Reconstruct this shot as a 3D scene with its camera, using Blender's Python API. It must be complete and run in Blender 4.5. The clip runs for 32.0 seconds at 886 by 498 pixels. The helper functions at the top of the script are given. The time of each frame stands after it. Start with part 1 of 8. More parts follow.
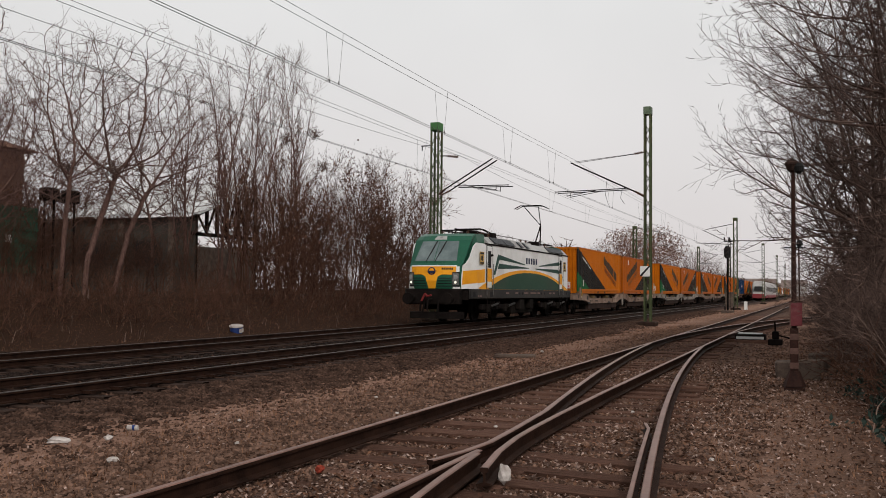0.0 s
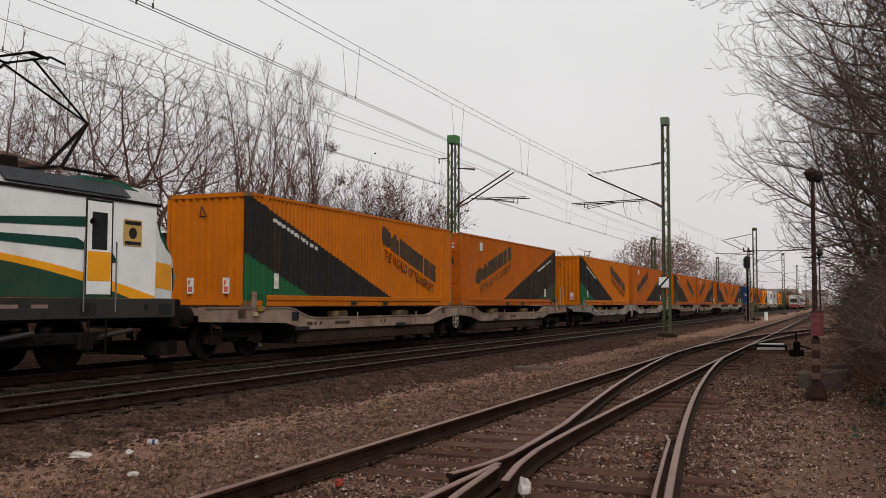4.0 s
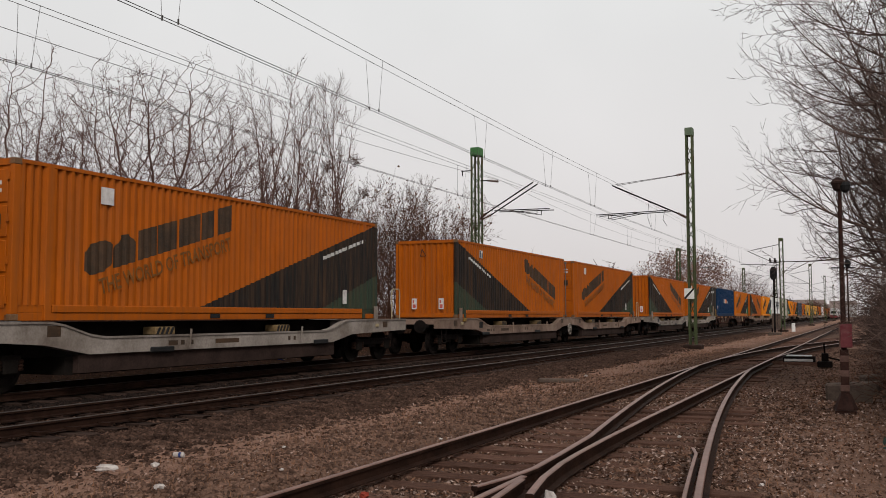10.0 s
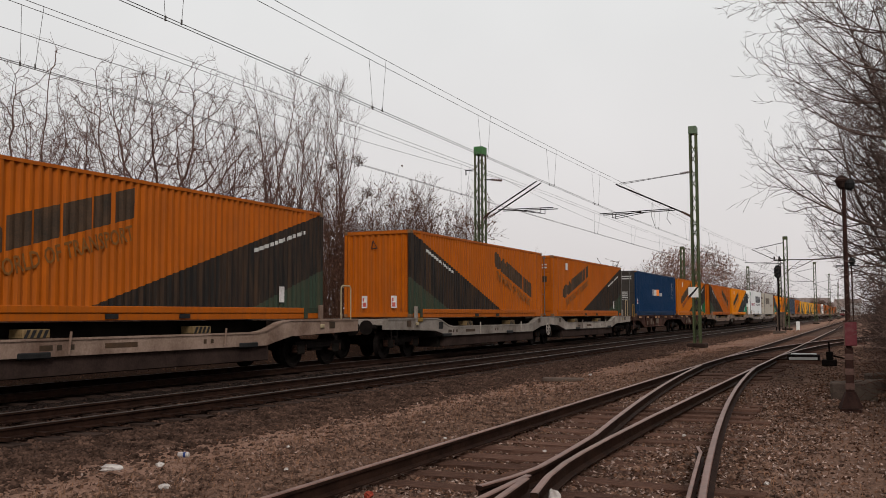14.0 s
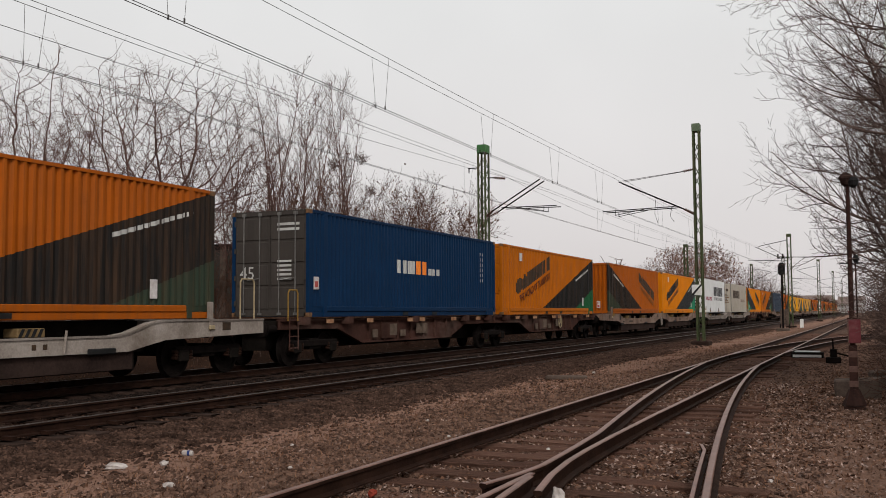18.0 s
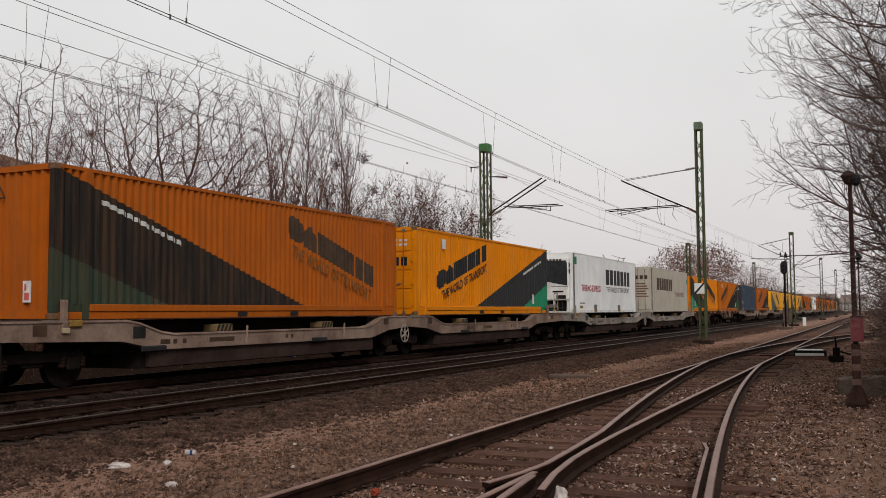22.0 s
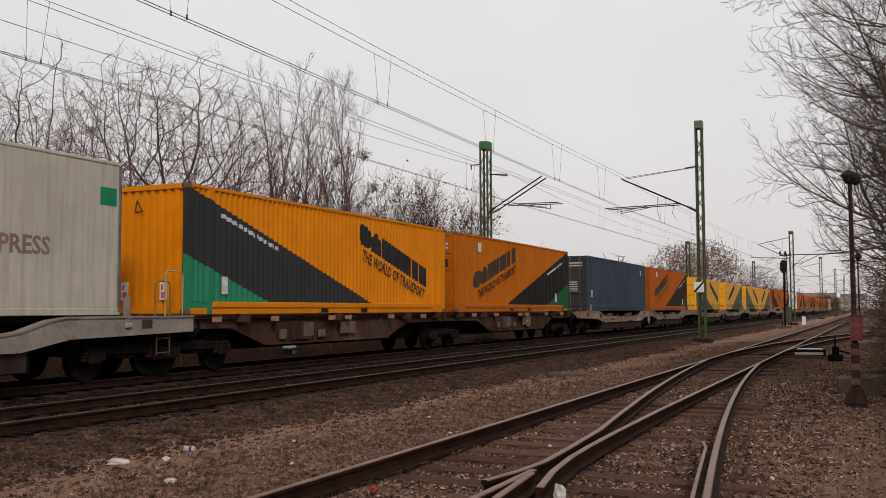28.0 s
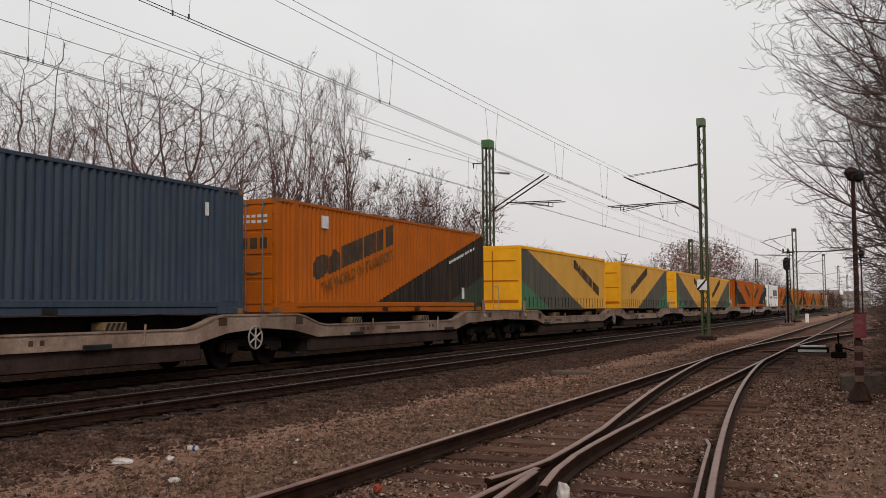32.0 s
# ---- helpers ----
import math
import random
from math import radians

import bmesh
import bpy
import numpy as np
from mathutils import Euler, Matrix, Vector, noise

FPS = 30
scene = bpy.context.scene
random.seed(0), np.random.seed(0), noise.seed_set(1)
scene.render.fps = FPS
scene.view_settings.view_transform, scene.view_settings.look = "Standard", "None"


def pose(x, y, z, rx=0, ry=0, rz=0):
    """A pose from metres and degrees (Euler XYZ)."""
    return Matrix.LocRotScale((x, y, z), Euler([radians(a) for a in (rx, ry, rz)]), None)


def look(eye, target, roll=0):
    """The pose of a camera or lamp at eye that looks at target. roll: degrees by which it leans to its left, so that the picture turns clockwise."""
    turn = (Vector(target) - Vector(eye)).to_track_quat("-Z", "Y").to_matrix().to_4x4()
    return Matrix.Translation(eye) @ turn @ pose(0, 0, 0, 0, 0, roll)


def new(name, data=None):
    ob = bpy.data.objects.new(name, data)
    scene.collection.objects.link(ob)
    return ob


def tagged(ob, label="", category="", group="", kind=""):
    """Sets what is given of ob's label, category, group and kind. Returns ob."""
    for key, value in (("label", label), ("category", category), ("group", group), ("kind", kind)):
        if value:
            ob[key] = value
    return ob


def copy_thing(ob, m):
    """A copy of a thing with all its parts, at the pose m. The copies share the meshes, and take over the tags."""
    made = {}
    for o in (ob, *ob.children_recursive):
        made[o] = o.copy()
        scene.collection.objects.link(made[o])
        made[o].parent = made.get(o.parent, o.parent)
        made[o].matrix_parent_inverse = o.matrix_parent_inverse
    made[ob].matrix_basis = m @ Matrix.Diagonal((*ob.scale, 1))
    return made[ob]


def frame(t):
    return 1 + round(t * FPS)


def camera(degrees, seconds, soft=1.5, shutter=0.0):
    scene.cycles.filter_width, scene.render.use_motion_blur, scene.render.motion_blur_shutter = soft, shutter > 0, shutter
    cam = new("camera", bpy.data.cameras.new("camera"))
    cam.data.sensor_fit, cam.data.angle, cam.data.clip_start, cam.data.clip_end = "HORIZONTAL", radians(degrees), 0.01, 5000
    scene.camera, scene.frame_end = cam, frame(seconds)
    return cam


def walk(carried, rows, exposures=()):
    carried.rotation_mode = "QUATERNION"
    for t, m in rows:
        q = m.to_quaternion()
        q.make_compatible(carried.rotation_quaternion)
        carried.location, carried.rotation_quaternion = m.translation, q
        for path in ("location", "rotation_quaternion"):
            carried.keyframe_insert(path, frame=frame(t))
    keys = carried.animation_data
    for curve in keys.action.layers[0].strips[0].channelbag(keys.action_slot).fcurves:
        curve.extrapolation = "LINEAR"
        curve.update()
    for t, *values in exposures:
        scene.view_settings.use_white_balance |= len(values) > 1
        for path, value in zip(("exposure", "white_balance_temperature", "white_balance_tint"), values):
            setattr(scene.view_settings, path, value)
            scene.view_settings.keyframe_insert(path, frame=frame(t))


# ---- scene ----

# ---------------------------------------------------------------- camera
# z = 0 is the ground beside the siding; y runs along the line, away from the viewer; x to the right
cam = camera(50.0, 32.0, soft=0.9)
EYE = (0.0, 0.0, 1.55)
PATH = [
    (0, 92.519, -0.538, 21.333), (0.5, 92.589, -0.408, 21.723), (1, 92.714, -0.489, 21.972),
    (1.5, 92.857, -0.556, 22.102), (2, 93.020, -0.458, 22.169), (2.5, 93.085, -0.323, 22.253),
    (3, 93.143, -0.298, 22.272), (3.5, 93.210, -0.193, 22.329), (5.5, 93.412, 0.006, 22.657),
    (6, 93.446, 0.054, 22.750), (6.5, 93.539, 0.054, 22.848), (7, 93.630, 0.092, 22.905),
    (7.5, 93.746, 0.047, 22.972), (8, 94.003, 0.008, 23.093), (8.4, 94.408, 0.288, 23.205),
    (8.5, 94.618, 0.036, 23.297), (9, 94.794, 0.289, 23.466), (9.5, 94.505, 0.296, 23.735),
    (9.6, 94.411, 0.369, 23.664), (10, 94.009, 0.073, 23.867), (10.5, 93.534, 0.026, 23.893),
    (11, 93.234, 0.033, 23.926), (11.5, 93.385, 0.184, 23.954), (12, 93.539, 0.157, 23.988),
    (12.5, 93.667, 0.098, 24.058), (13, 93.793, 0.035, 24.091), (13.5, 93.923, 0.070, 24.060),
    (14, 93.968, 0.233, 24.105), (14.5, 93.962, 0.283, 24.131), (16.5, 93.857, 0.183, 24.258),
    (17, 93.856, 0.137, 24.247), (17.5, 93.870, 0.066, 24.291), (18, 93.858, 0.344, 24.307),
    (18.5, 93.872, 0.437, 24.341), (19, 93.855, 0.340, 24.397), (19.5, 93.856, 0.224, 24.349),
    (20, 93.922, 0.241, 24.279), (20.5, 93.944, 0.392, 24.306), (21, 93.962, 0.488, 24.303),
    (21.5, 93.981, 0.416, 24.350), (22, 93.801, 0.444, 24.450), (22.5, 93.498, 0.379, 24.568),
    (23, 93.330, 0.440, 24.556), (23.5, 93.167, 0.169, 24.575), (24, 93.029, -0.012, 24.591),
    (24.5, 92.972, 0.043, 24.599), (25, 92.966, 0.061, 24.604), (25.5, 93.067, -0.042, 24.586),
    (27.5, 93.654, 0.206, 24.373), (28, 93.655, 0.207, 24.421), (28.5, 93.596, 0.242, 24.422),
    (29, 93.556, 0.354, 24.440), (29.5, 93.558, 0.363, 24.465), (30, 93.562, 0.355, 24.505),
    (30.5, 93.556, 0.244, 24.509), (31, 93.574, 0.304, 24.505), (31.5, 93.557, 0.250, 24.538),
    (32, 93.572, 0.412, 24.592),
]

walk(cam, [(t, pose(*EYE, rx, ry, rz)) for t, rx, ry, rz in PATH], exposures=((0, 0.0), (32, 0.0)))

# ---------------------------------------------------------------- light: a bright overcast winter sky
SUN_ELEV, SUN_AZ = 36.0, 143.0          # azimuth from +y towards +x
world = bpy.data.worlds.new("overcast_sky")
scene.world = world
world.use_nodes = True
wn, wl = world.node_tree.nodes, world.node_tree.links
wn.clear()
w_out = wn.new("ShaderNodeOutputWorld")
w_bg = wn.new("ShaderNodeBackground")
w_sky = wn.new("ShaderNodeTexSky")
w_sky.sky_type, w_sky.sun_disc = "NISHITA", False
w_sky.sun_elevation, w_sky.sun_rotation = radians(SUN_ELEV), radians(SUN_AZ)
w_sky.dust_density, w_sky.air_density = 4.0, 1.0
w_hsv = wn.new("ShaderNodeHueSaturation")
w_hsv.inputs["Saturation"].default_value = 0.10
w_hsv.inputs["Value"].default_value = 0.10
wl.new(w_sky.outputs[0], w_hsv.inputs["Color"])
w_geo = wn.new("ShaderNodeTexCoord")
w_noise = wn.new("ShaderNodeTexNoise")
w_noise.inputs["Scale"].default_value, w_noise.inputs["Detail"].default_value = 1.6, 5.0
wl.new(w_geo.outputs["Generated"], w_noise.inputs["Vector"])
w_cloud = wn.new("ShaderNodeValToRGB")
w_cloud.color_ramp.elements[0].position, w_cloud.color_ramp.elements[0].color = 0.3, (0.610, 0.615, 0.612, 1)
w_cloud.color_ramp.elements[1].position, w_cloud.color_ramp.elements[1].color = 0.7, (0.725, 0.730, 0.727, 1)
wl.new(w_noise.outputs["Fac"], w_cloud.inputs["Fac"])
w_sep = wn.new("ShaderNodeSeparateXYZ")
wl.new(w_geo.outputs["Generated"], w_sep.inputs[0])
w_ramp = wn.new("ShaderNodeValToRGB")
w_ramp.color_ramp.elements[0].position, w_ramp.color_ramp.elements[0].color = 0.0, (0.93, 0.86, 0.86, 1)
w_ramp.color_ramp.elements[1].position, w_ramp.color_ramp.elements[1].color = 0.35, (1.0, 1.0, 1.0, 1)
wl.new(w_sep.outputs["Z"], w_ramp.inputs["Fac"])
w_mul = wn.new("ShaderNodeMix")
w_mul.data_type, w_mul.blend_type = "RGBA", "MULTIPLY"
w_mul.inputs["Factor"].default_value = 1.0
wl.new(w_cloud.outputs["Color"], w_mul.inputs["A"])
wl.new(w_ramp.outputs["Color"], w_mul.inputs["B"])
w_mix = wn.new("ShaderNodeMix")
w_mix.data_type = "RGBA"
w_mix.inputs["Factor"].default_value = 0.85
wl.new(w_hsv.outputs["Color"], w_mix.inputs["A"])
wl.new(w_mul.outputs["Result"], w_mix.inputs["B"])
wl.new(w_mix.outputs["Result"], w_bg.inputs["Color"])
w_bg.inputs["Strength"].default_value = 1.22
wl.new(w_bg.outputs[0], w_out.inputs[0])
sun_data = bpy.data.lights.new("sun", "SUN")
sun_data.energy, sun_data.angle, sun_data.color = 1.55, radians(10), (1.0, 0.95, 0.9)
sun = new("sun", sun_data)
sx, sy, sz = math.sin(radians(SUN_AZ)), math.cos(radians(SUN_AZ)), math.tan(radians(SUN_ELEV))
sun.matrix_world = look((40 * sx, 40 * sy, 40 * sz), (0, 0, 0))


# ---------------------------------------------------------------- materials
def ramp_node(nt, stops):
    r = nt.nodes.new("ShaderNodeValToRGB")
    el = r.color_ramp.elements
    for i, (p, c) in enumerate(stops):
        e = el[i] if i < 2 else el.new(p)
        e.position, e.color = p, (*c, 1)
    return r


def noise_node(nt, vec, scale, detail=4.0, rough=0.6, stretch=None):
    n = nt.nodes.new("ShaderNodeTexNoise")
    n.inputs["Scale"].default_value, n.inputs["Detail"].default_value = scale, detail
    n.inputs["Roughness"].default_value = rough
    if stretch:
        m = nt.nodes.new("ShaderNodeMapping")
        m.inputs["Scale"].default_value = stretch
        nt.links.new(vec, m.inputs["Vector"])
        vec = m.outputs["Vector"]
    nt.links.new(vec, n.inputs["Vector"])
    return n


def mixc(nt, a, b, fac, mode="MIX"):
    m = nt.nodes.new("ShaderNodeMix")
    m.data_type, m.blend_type = "RGBA", mode
    for sock, v in (("A", a), ("B", b), ("Factor", fac)):
        if isinstance(v, (int, float)):
            m.inputs[sock].default_value = v
        elif isinstance(v, tuple):
            m.inputs[sock].default_value = (*v, 1)
        else:
            nt.links.new(v, m.inputs[sock])
    return m.outputs["Result"]


def mathn(nt, op, a, b=0.0, c=None):
    m = nt.nodes.new("ShaderNodeMath")
    m.operation = op
    for i, v in enumerate((a, b) if c is None else (a, b, c)):
        if isinstance(v, (int, float)):
            m.inputs[i].default_value = v
        else:
            nt.links.new(v, m.inputs[i])
    return m.outputs[0]


def start_mat(name, rough=0.8, metal=0.0, spec=0.12):
    m = bpy.data.materials.new(name)
    m.use_nodes = True
    nt = m.node_tree
    bsdf = nt.nodes["Principled BSDF"]
    bsdf.inputs["Roughness"].default_value, bsdf.inputs["Metallic"].default_value = rough, metal
    bsdf.inputs["Specular IOR Level"].default_value = spec
    tc = nt.nodes.new("ShaderNodeTexCoord")
    return m, nt, bsdf, tc.outputs["Object"]


def bump(nt, bsdf, height, strength, dist=0.02):
    b = nt.nodes.new("ShaderNodeBump")
    b.inputs["Strength"].default_value, b.inputs["Distance"].default_value = strength, dist
    nt.links.new(height, b.inputs["Height"])
    nt.links.new(b.outputs["Normal"], bsdf.inputs["Normal"])


def mat(name, c1, c2, scale=3.0, rough=0.8, metal=0.0, fine=40.0, bumps=0.2, stain=None, amount=0.5, stretch=None, island=False, vary=0.0, spec=0.10):
    """Two colours mottled at two scales, with an optional stain and fine relief."""
    m, nt, bsdf, vec = start_mat(name, rough, metal, spec)
    big = noise_node(nt, vec, scale, stretch=stretch)
    small = noise_node(nt, vec, fine, 3.0, stretch=stretch)
    f = mathn(nt, "ADD", mathn(nt, "MULTIPLY", big.outputs["Fac"], 0.65), mathn(nt, "MULTIPLY", small.outputs["Fac"], 0.35))
    r = ramp_node(nt, [(0.36, c1), (0.64, c2)])
    nt.links.new(f, r.inputs["Fac"])
    col = r.outputs["Color"]
    if stain:
        sn = noise_node(nt, vec, scale * 0.45, 6.0, 0.7, stretch)
        sr = ramp_node(nt, [(0.5, (0, 0, 0)), (0.68, (amount, amount, amount))])
        nt.links.new(sn.outputs["Fac"], sr.inputs["Fac"])
        col = mixc(nt, col, stain, sr.outputs["Color"])
    if island or vary:
        if island:
            g = nt.nodes.new("ShaderNodeNewGeometry")
            rnd = g.outputs["Random Per Island"]
        else:
            rnd = nt.nodes.new("ShaderNodeObjectInfo").outputs["Random"]
        v = vary or 0.5
        k = mathn(nt, "MULTIPLY_ADD", rnd, 2 * v, 1 - v)
        h = nt.nodes.new("ShaderNodeHueSaturation")
        nt.links.new(k, h.inputs["Value"])
        nt.links.new(col, h.inputs["Color"])
        col = h.outputs["Color"]
    nt.links.new(col, bsdf.inputs["Base Color"])
    rr = mathn(nt, "MULTIPLY_ADD", small.outputs["Fac"], 0.25, rough - 0.12)
    nt.links.new(rr, bsdf.inputs["Roughness"])
    if bumps:
        bump(nt, bsdf, small.outputs["Fac"], bumps)
    return m


def glow(name, colour, strength):
    m, nt, bsdf, _ = start_mat(name, 0.3)
    bsdf.inputs["Base Color"].default_value = (*colour, 1)
    bsdf.inputs["Emission Color"].default_value = (*colour, 1)
    bsdf.inputs["Emission Strength"].default_value = strength
    return m


def ground_mat():
    """Dry trampled grass, bare sandy earth, cinders and dark ballast, by the strip of land."""
    m, nt, bsdf, vec = start_mat("ground_earth", 0.95, spec=0.03)
    sep = nt.nodes.new("ShaderNodeSeparateXYZ")
    nt.links.new(vec, sep.inputs[0])
    x = sep.outputs["X"]
    big = noise_node(nt, vec, 0.35, 6.0, 0.65)
    mid = noise_node(nt, vec, 2.2, 6.0, 0.7)
    fine = noise_node(nt, vec, 28.0, 5.0, 0.7)
    grit = nt.nodes.new("ShaderNodeTexVoronoi")
    grit.inputs["Scale"].default_value = 22.0
    nt.links.new(vec, grit.inputs["Vector"])
    earth = ramp_node(nt, [(0.3, (0.060, 0.037, 0.028)), (0.5, (0.150, 0.088, 0.063)), (0.72, (0.275, 0.162, 0.115))])
    nt.links.new(mathn(nt, "ADD", mathn(nt, "MULTIPLY", mid.outputs["Fac"], 0.6), mathn(nt, "MULTIPLY", fine.outputs["Fac"], 0.4)), earth.inputs["Fac"])
    stone = ramp_node(nt, [(0.2, (0.0233, 0.0142, 0.0112)), (0.8, (0.0933, 0.0579, 0.0465))])
    nt.links.new(grit.outputs["Color"], stone.inputs["Fac"])
    # wobbling edge of the strips
    xw = mathn(nt, "ADD", x, mathn(nt, "MULTIPLY_ADD", mid.outputs["Fac"], 1.6, -0.8))
    rock = nt.nodes.new("ShaderNodeMapRange")
    for k, v in (("From Min", -6.9), ("From Max", -9.0)):
        rock.inputs[k].default_value = v
    nt.links.new(xw, rock.inputs["Value"])
    cind = mathn(nt, "SUBTRACT", 1.0, mathn(nt, "MULTIPLY", mathn(nt, "ABSOLUTE", mathn(nt, "ADD", xw, 3.2)), 0.42))
    cind = mathn(nt, "MAXIMUM", mathn(nt, "MINIMUM", cind, 0.75), 0.0)
    patch = ramp_node(nt, [(0.46, (0, 0, 0)), (0.62, (0.5, 0.5, 0.5))])
    nt.links.new(big.outputs["Fac"], patch.inputs["Fac"])
    col = mixc(nt, earth.outputs["Color"], stone.outputs["Color"], patch.outputs["Color"])
    col = mixc(nt, col, stone.outputs["Color"], cind)
    col = mixc(nt, col, stone.outputs["Color"], rock.outputs["Result"])
    sand = ramp_node(nt, [(0.35, (0.1402, 0.0813, 0.0593)), (0.62, (0.2961, 0.1728, 0.1268))])
    nt.links.new(fine.outputs["Fac"], sand.inputs["Fac"])
    for middle, half, peak in ((-6.95, 1.7, 0.9), (-0.2, 1.6, 0.36)):
        band = mathn(nt, "SUBTRACT", 1.0, mathn(nt, "DIVIDE", mathn(nt, "ABSOLUTE", mathn(nt, "SUBTRACT", xw, middle)), half))
        band = mathn(nt, "MULTIPLY", mathn(nt, "MAXIMUM", band, 0.0), mathn(nt, "MULTIPLY_ADD", big.outputs["Fac"], 6.5, -2.40))
        band = mathn(nt, "MINIMUM", mathn(nt, "MAXIMUM", mathn(nt, "MULTIPLY", band, 1.6), 0.0), peak)
        col = mixc(nt, col, sand.outputs["Color"], band)
    left = nt.nodes.new("ShaderNodeMapRange")
    for k, v in (("From Min", -17.0), ("From Max", -18.2)):
        left.inputs[k].default_value = v
    nt.links.new(xw, left.inputs["Value"])
    leaf = ramp_node(nt, [(0.35, (0.0170, 0.0095, 0.0065)), (0.65, (0.0488, 0.0247, 0.0158))])
    nt.links.new(fine.outputs["Fac"], leaf.inputs["Fac"])
    col = mixc(nt, col, leaf.outputs["Color"], left.outputs["Result"])
    verge = nt.nodes.new("ShaderNodeMapRange")
    for k, v in (("From Min", -0.5), ("From Max", 1.1), ("To Max", 0.85)):
        verge.inputs[k].default_value = v
    nt.links.new(xw, verge.inputs["Value"])
    col = mixc(nt, col, leaf.outputs["Color"], verge.outputs["Result"])
    # shade under the train, painted dark along the track that carries the freight trains
    train_shade = mathn(nt, "SUBTRACT", 2.3, mathn(nt, "ABSOLUTE", mathn(nt, "ADD", xw, 14.6)))
    train_shade = mathn(nt, "MULTIPLY", mathn(nt, "MAXIMUM", mathn(nt, "MINIMUM", train_shade, 1.0), 0.0), 0.8)
    col = mixc(nt, col, (0.011, 0.008, 0.007), train_shade)
    nt.links.new(col, bsdf.inputs["Base Color"])
    h = mathn(nt, "ADD", mathn(nt, "MULTIPLY", grit.outputs["Distance"], 0.6), fine.outputs["Fac"])
    bump(nt, bsdf, h, 0.7, 0.03)
    return m


M = {}
M["ground"] = ground_mat()
M["rust"] = mat("rusty_rail_steel", (0.0136, 0.0070, 0.0052), (0.0372, 0.0186, 0.0128), 5, 0.7, 0.3, 60, 0.2, spec=0.03)
M["railtop"] = mat("worn_rail_head", (0.1518, 0.0812, 0.0621), (0.2783, 0.1534, 0.1201), 4, 0.42, 0.6, 30, 0.05)
M["railtop_dark"] = mat("main_rail_head", (0.040, 0.031, 0.027), (0.085, 0.070, 0.062), 4, 0.45, 0.6, 30, 0.03)
M["wood_sleeper"] = mat("weathered_sleeper_wood", (0.0524, 0.0267, 0.0187), (0.1447, 0.0780, 0.0572), 4, 0.9, 0, 30, 0.6, stretch=(1, 9, 9), vary=0.3, spec=0.03)
M["conc_sleeper"] = mat("grimy_concrete_sleeper", (0.0170, 0.0104, 0.0084), (0.0477, 0.0304, 0.0242), 3, 0.9, 0, 40, 0.3, vary=0.2, spec=0.03)
M["stone"] = mat("ballast_stone", (0.052, 0.030, 0.0215), (0.160, 0.094, 0.068), 3, 0.92, 0, 50, 0.2, island=True, vary=0.6, spec=0.03)
M["stone_dark"] = mat("sooty_ballast_stone", (0.0190, 0.0108, 0.0080), (0.088, 0.051, 0.037), 3, 0.92, 0, 50, 0.2, island=True, vary=0.5, spec=0.03)
# ballast blackened so that its colour holds the shade under the train
M["stone_shade"] = mat("shade_dark_ballast", (0.006, 0.0045, 0.004), (0.026, 0.018, 0.015), 3, 0.92, 0, 50, 0.2, island=True, vary=0.5, spec=0.03)
M["leaf"] = mat("dead_leaves", (0.062, 0.031, 0.020), (0.150, 0.078, 0.050), 3, 0.9, 0, 50, 0.0, island=True, vary=0.5, spec=0.03)
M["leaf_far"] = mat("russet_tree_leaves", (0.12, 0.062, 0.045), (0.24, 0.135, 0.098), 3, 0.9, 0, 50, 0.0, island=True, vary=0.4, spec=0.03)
M["stalk"] = mat("bleached_dead_stalks", (0.09, 0.060, 0.047), (0.19, 0.135, 0.11), 3, 0.95, 0, 50, 0.0, island=True, vary=0.5, spec=0.03)
M["chaff"] = mat("bleached_leaf_scraps", (0.13, 0.085, 0.070), (0.36, 0.26, 0.22), 3, 0.9, 0, 50, 0.0, island=True, vary=0.5, spec=0.03)
M["drygrass"] = mat("dry_grass", (0.0978, 0.0500, 0.0300), (0.2185, 0.1150, 0.0680), 3, 0.95, 0, 50, 0.0, island=True, vary=0.4, spec=0.03)
M["bark"] = mat("grey_brown_bark", (0.066, 0.037, 0.030), (0.165, 0.096, 0.080), 4, 0.95, 0, 30, 0.4, stretch=(6, 6, 1), spec=0.03)
M["bark_red"] = mat("reddish_twigs", (0.044, 0.0215, 0.0145), (0.112, 0.056, 0.038), 4, 0.95, 0, 30, 0.2, spec=0.03, island=True, vary=0.4)
M["bark_dark"] = mat("dark_wet_bark", (0.054, 0.036, 0.030), (0.142, 0.094, 0.078), 4, 0.95, 0, 30, 0.3, spec=0.03, island=True, vary=0.35)
M["ivy"] = mat("ivy_leaves", (0.009, 0.016, 0.012), (0.026, 0.038, 0.030), 3, 0.5, 0, 40, 0.0, island=True, vary=0.5)
M["mast_green"] = mat("old_green_mast_paint", (0.040, 0.052, 0.024), (0.075, 0.090, 0.042), 2, 0.7, 0.1, 30, 0.2, stain=(0.09, 0.05, 0.03), amount=0.7)
M["cap_grey"] = mat("faded_grey_green_cap_paint", (0.085, 0.115, 0.075), (0.13, 0.165, 0.11), 2, 0.6, 0, 30, 0.1)
M["cap_green"] = mat("green_mast_cap_paint", (0.045, 0.125, 0.045), (0.065, 0.165, 0.06), 2, 0.6, 0, 30, 0.1)
# grimy steel, darkened further to paint the shade round bogies and wheels
M["dark_steel"] = mat("grimy_shade_dark_steel", (0.0050, 0.0040, 0.0037), (0.0149, 0.0112, 0.0099), 3, 0.85, 0.0, 40, 0.3, spec=0.03)
M["wire"] = mat("overhead_wire_metal", (0.06, 0.055, 0.052), (0.11, 0.10, 0.095), 3, 0.5, 0.6, 30, 0.0)
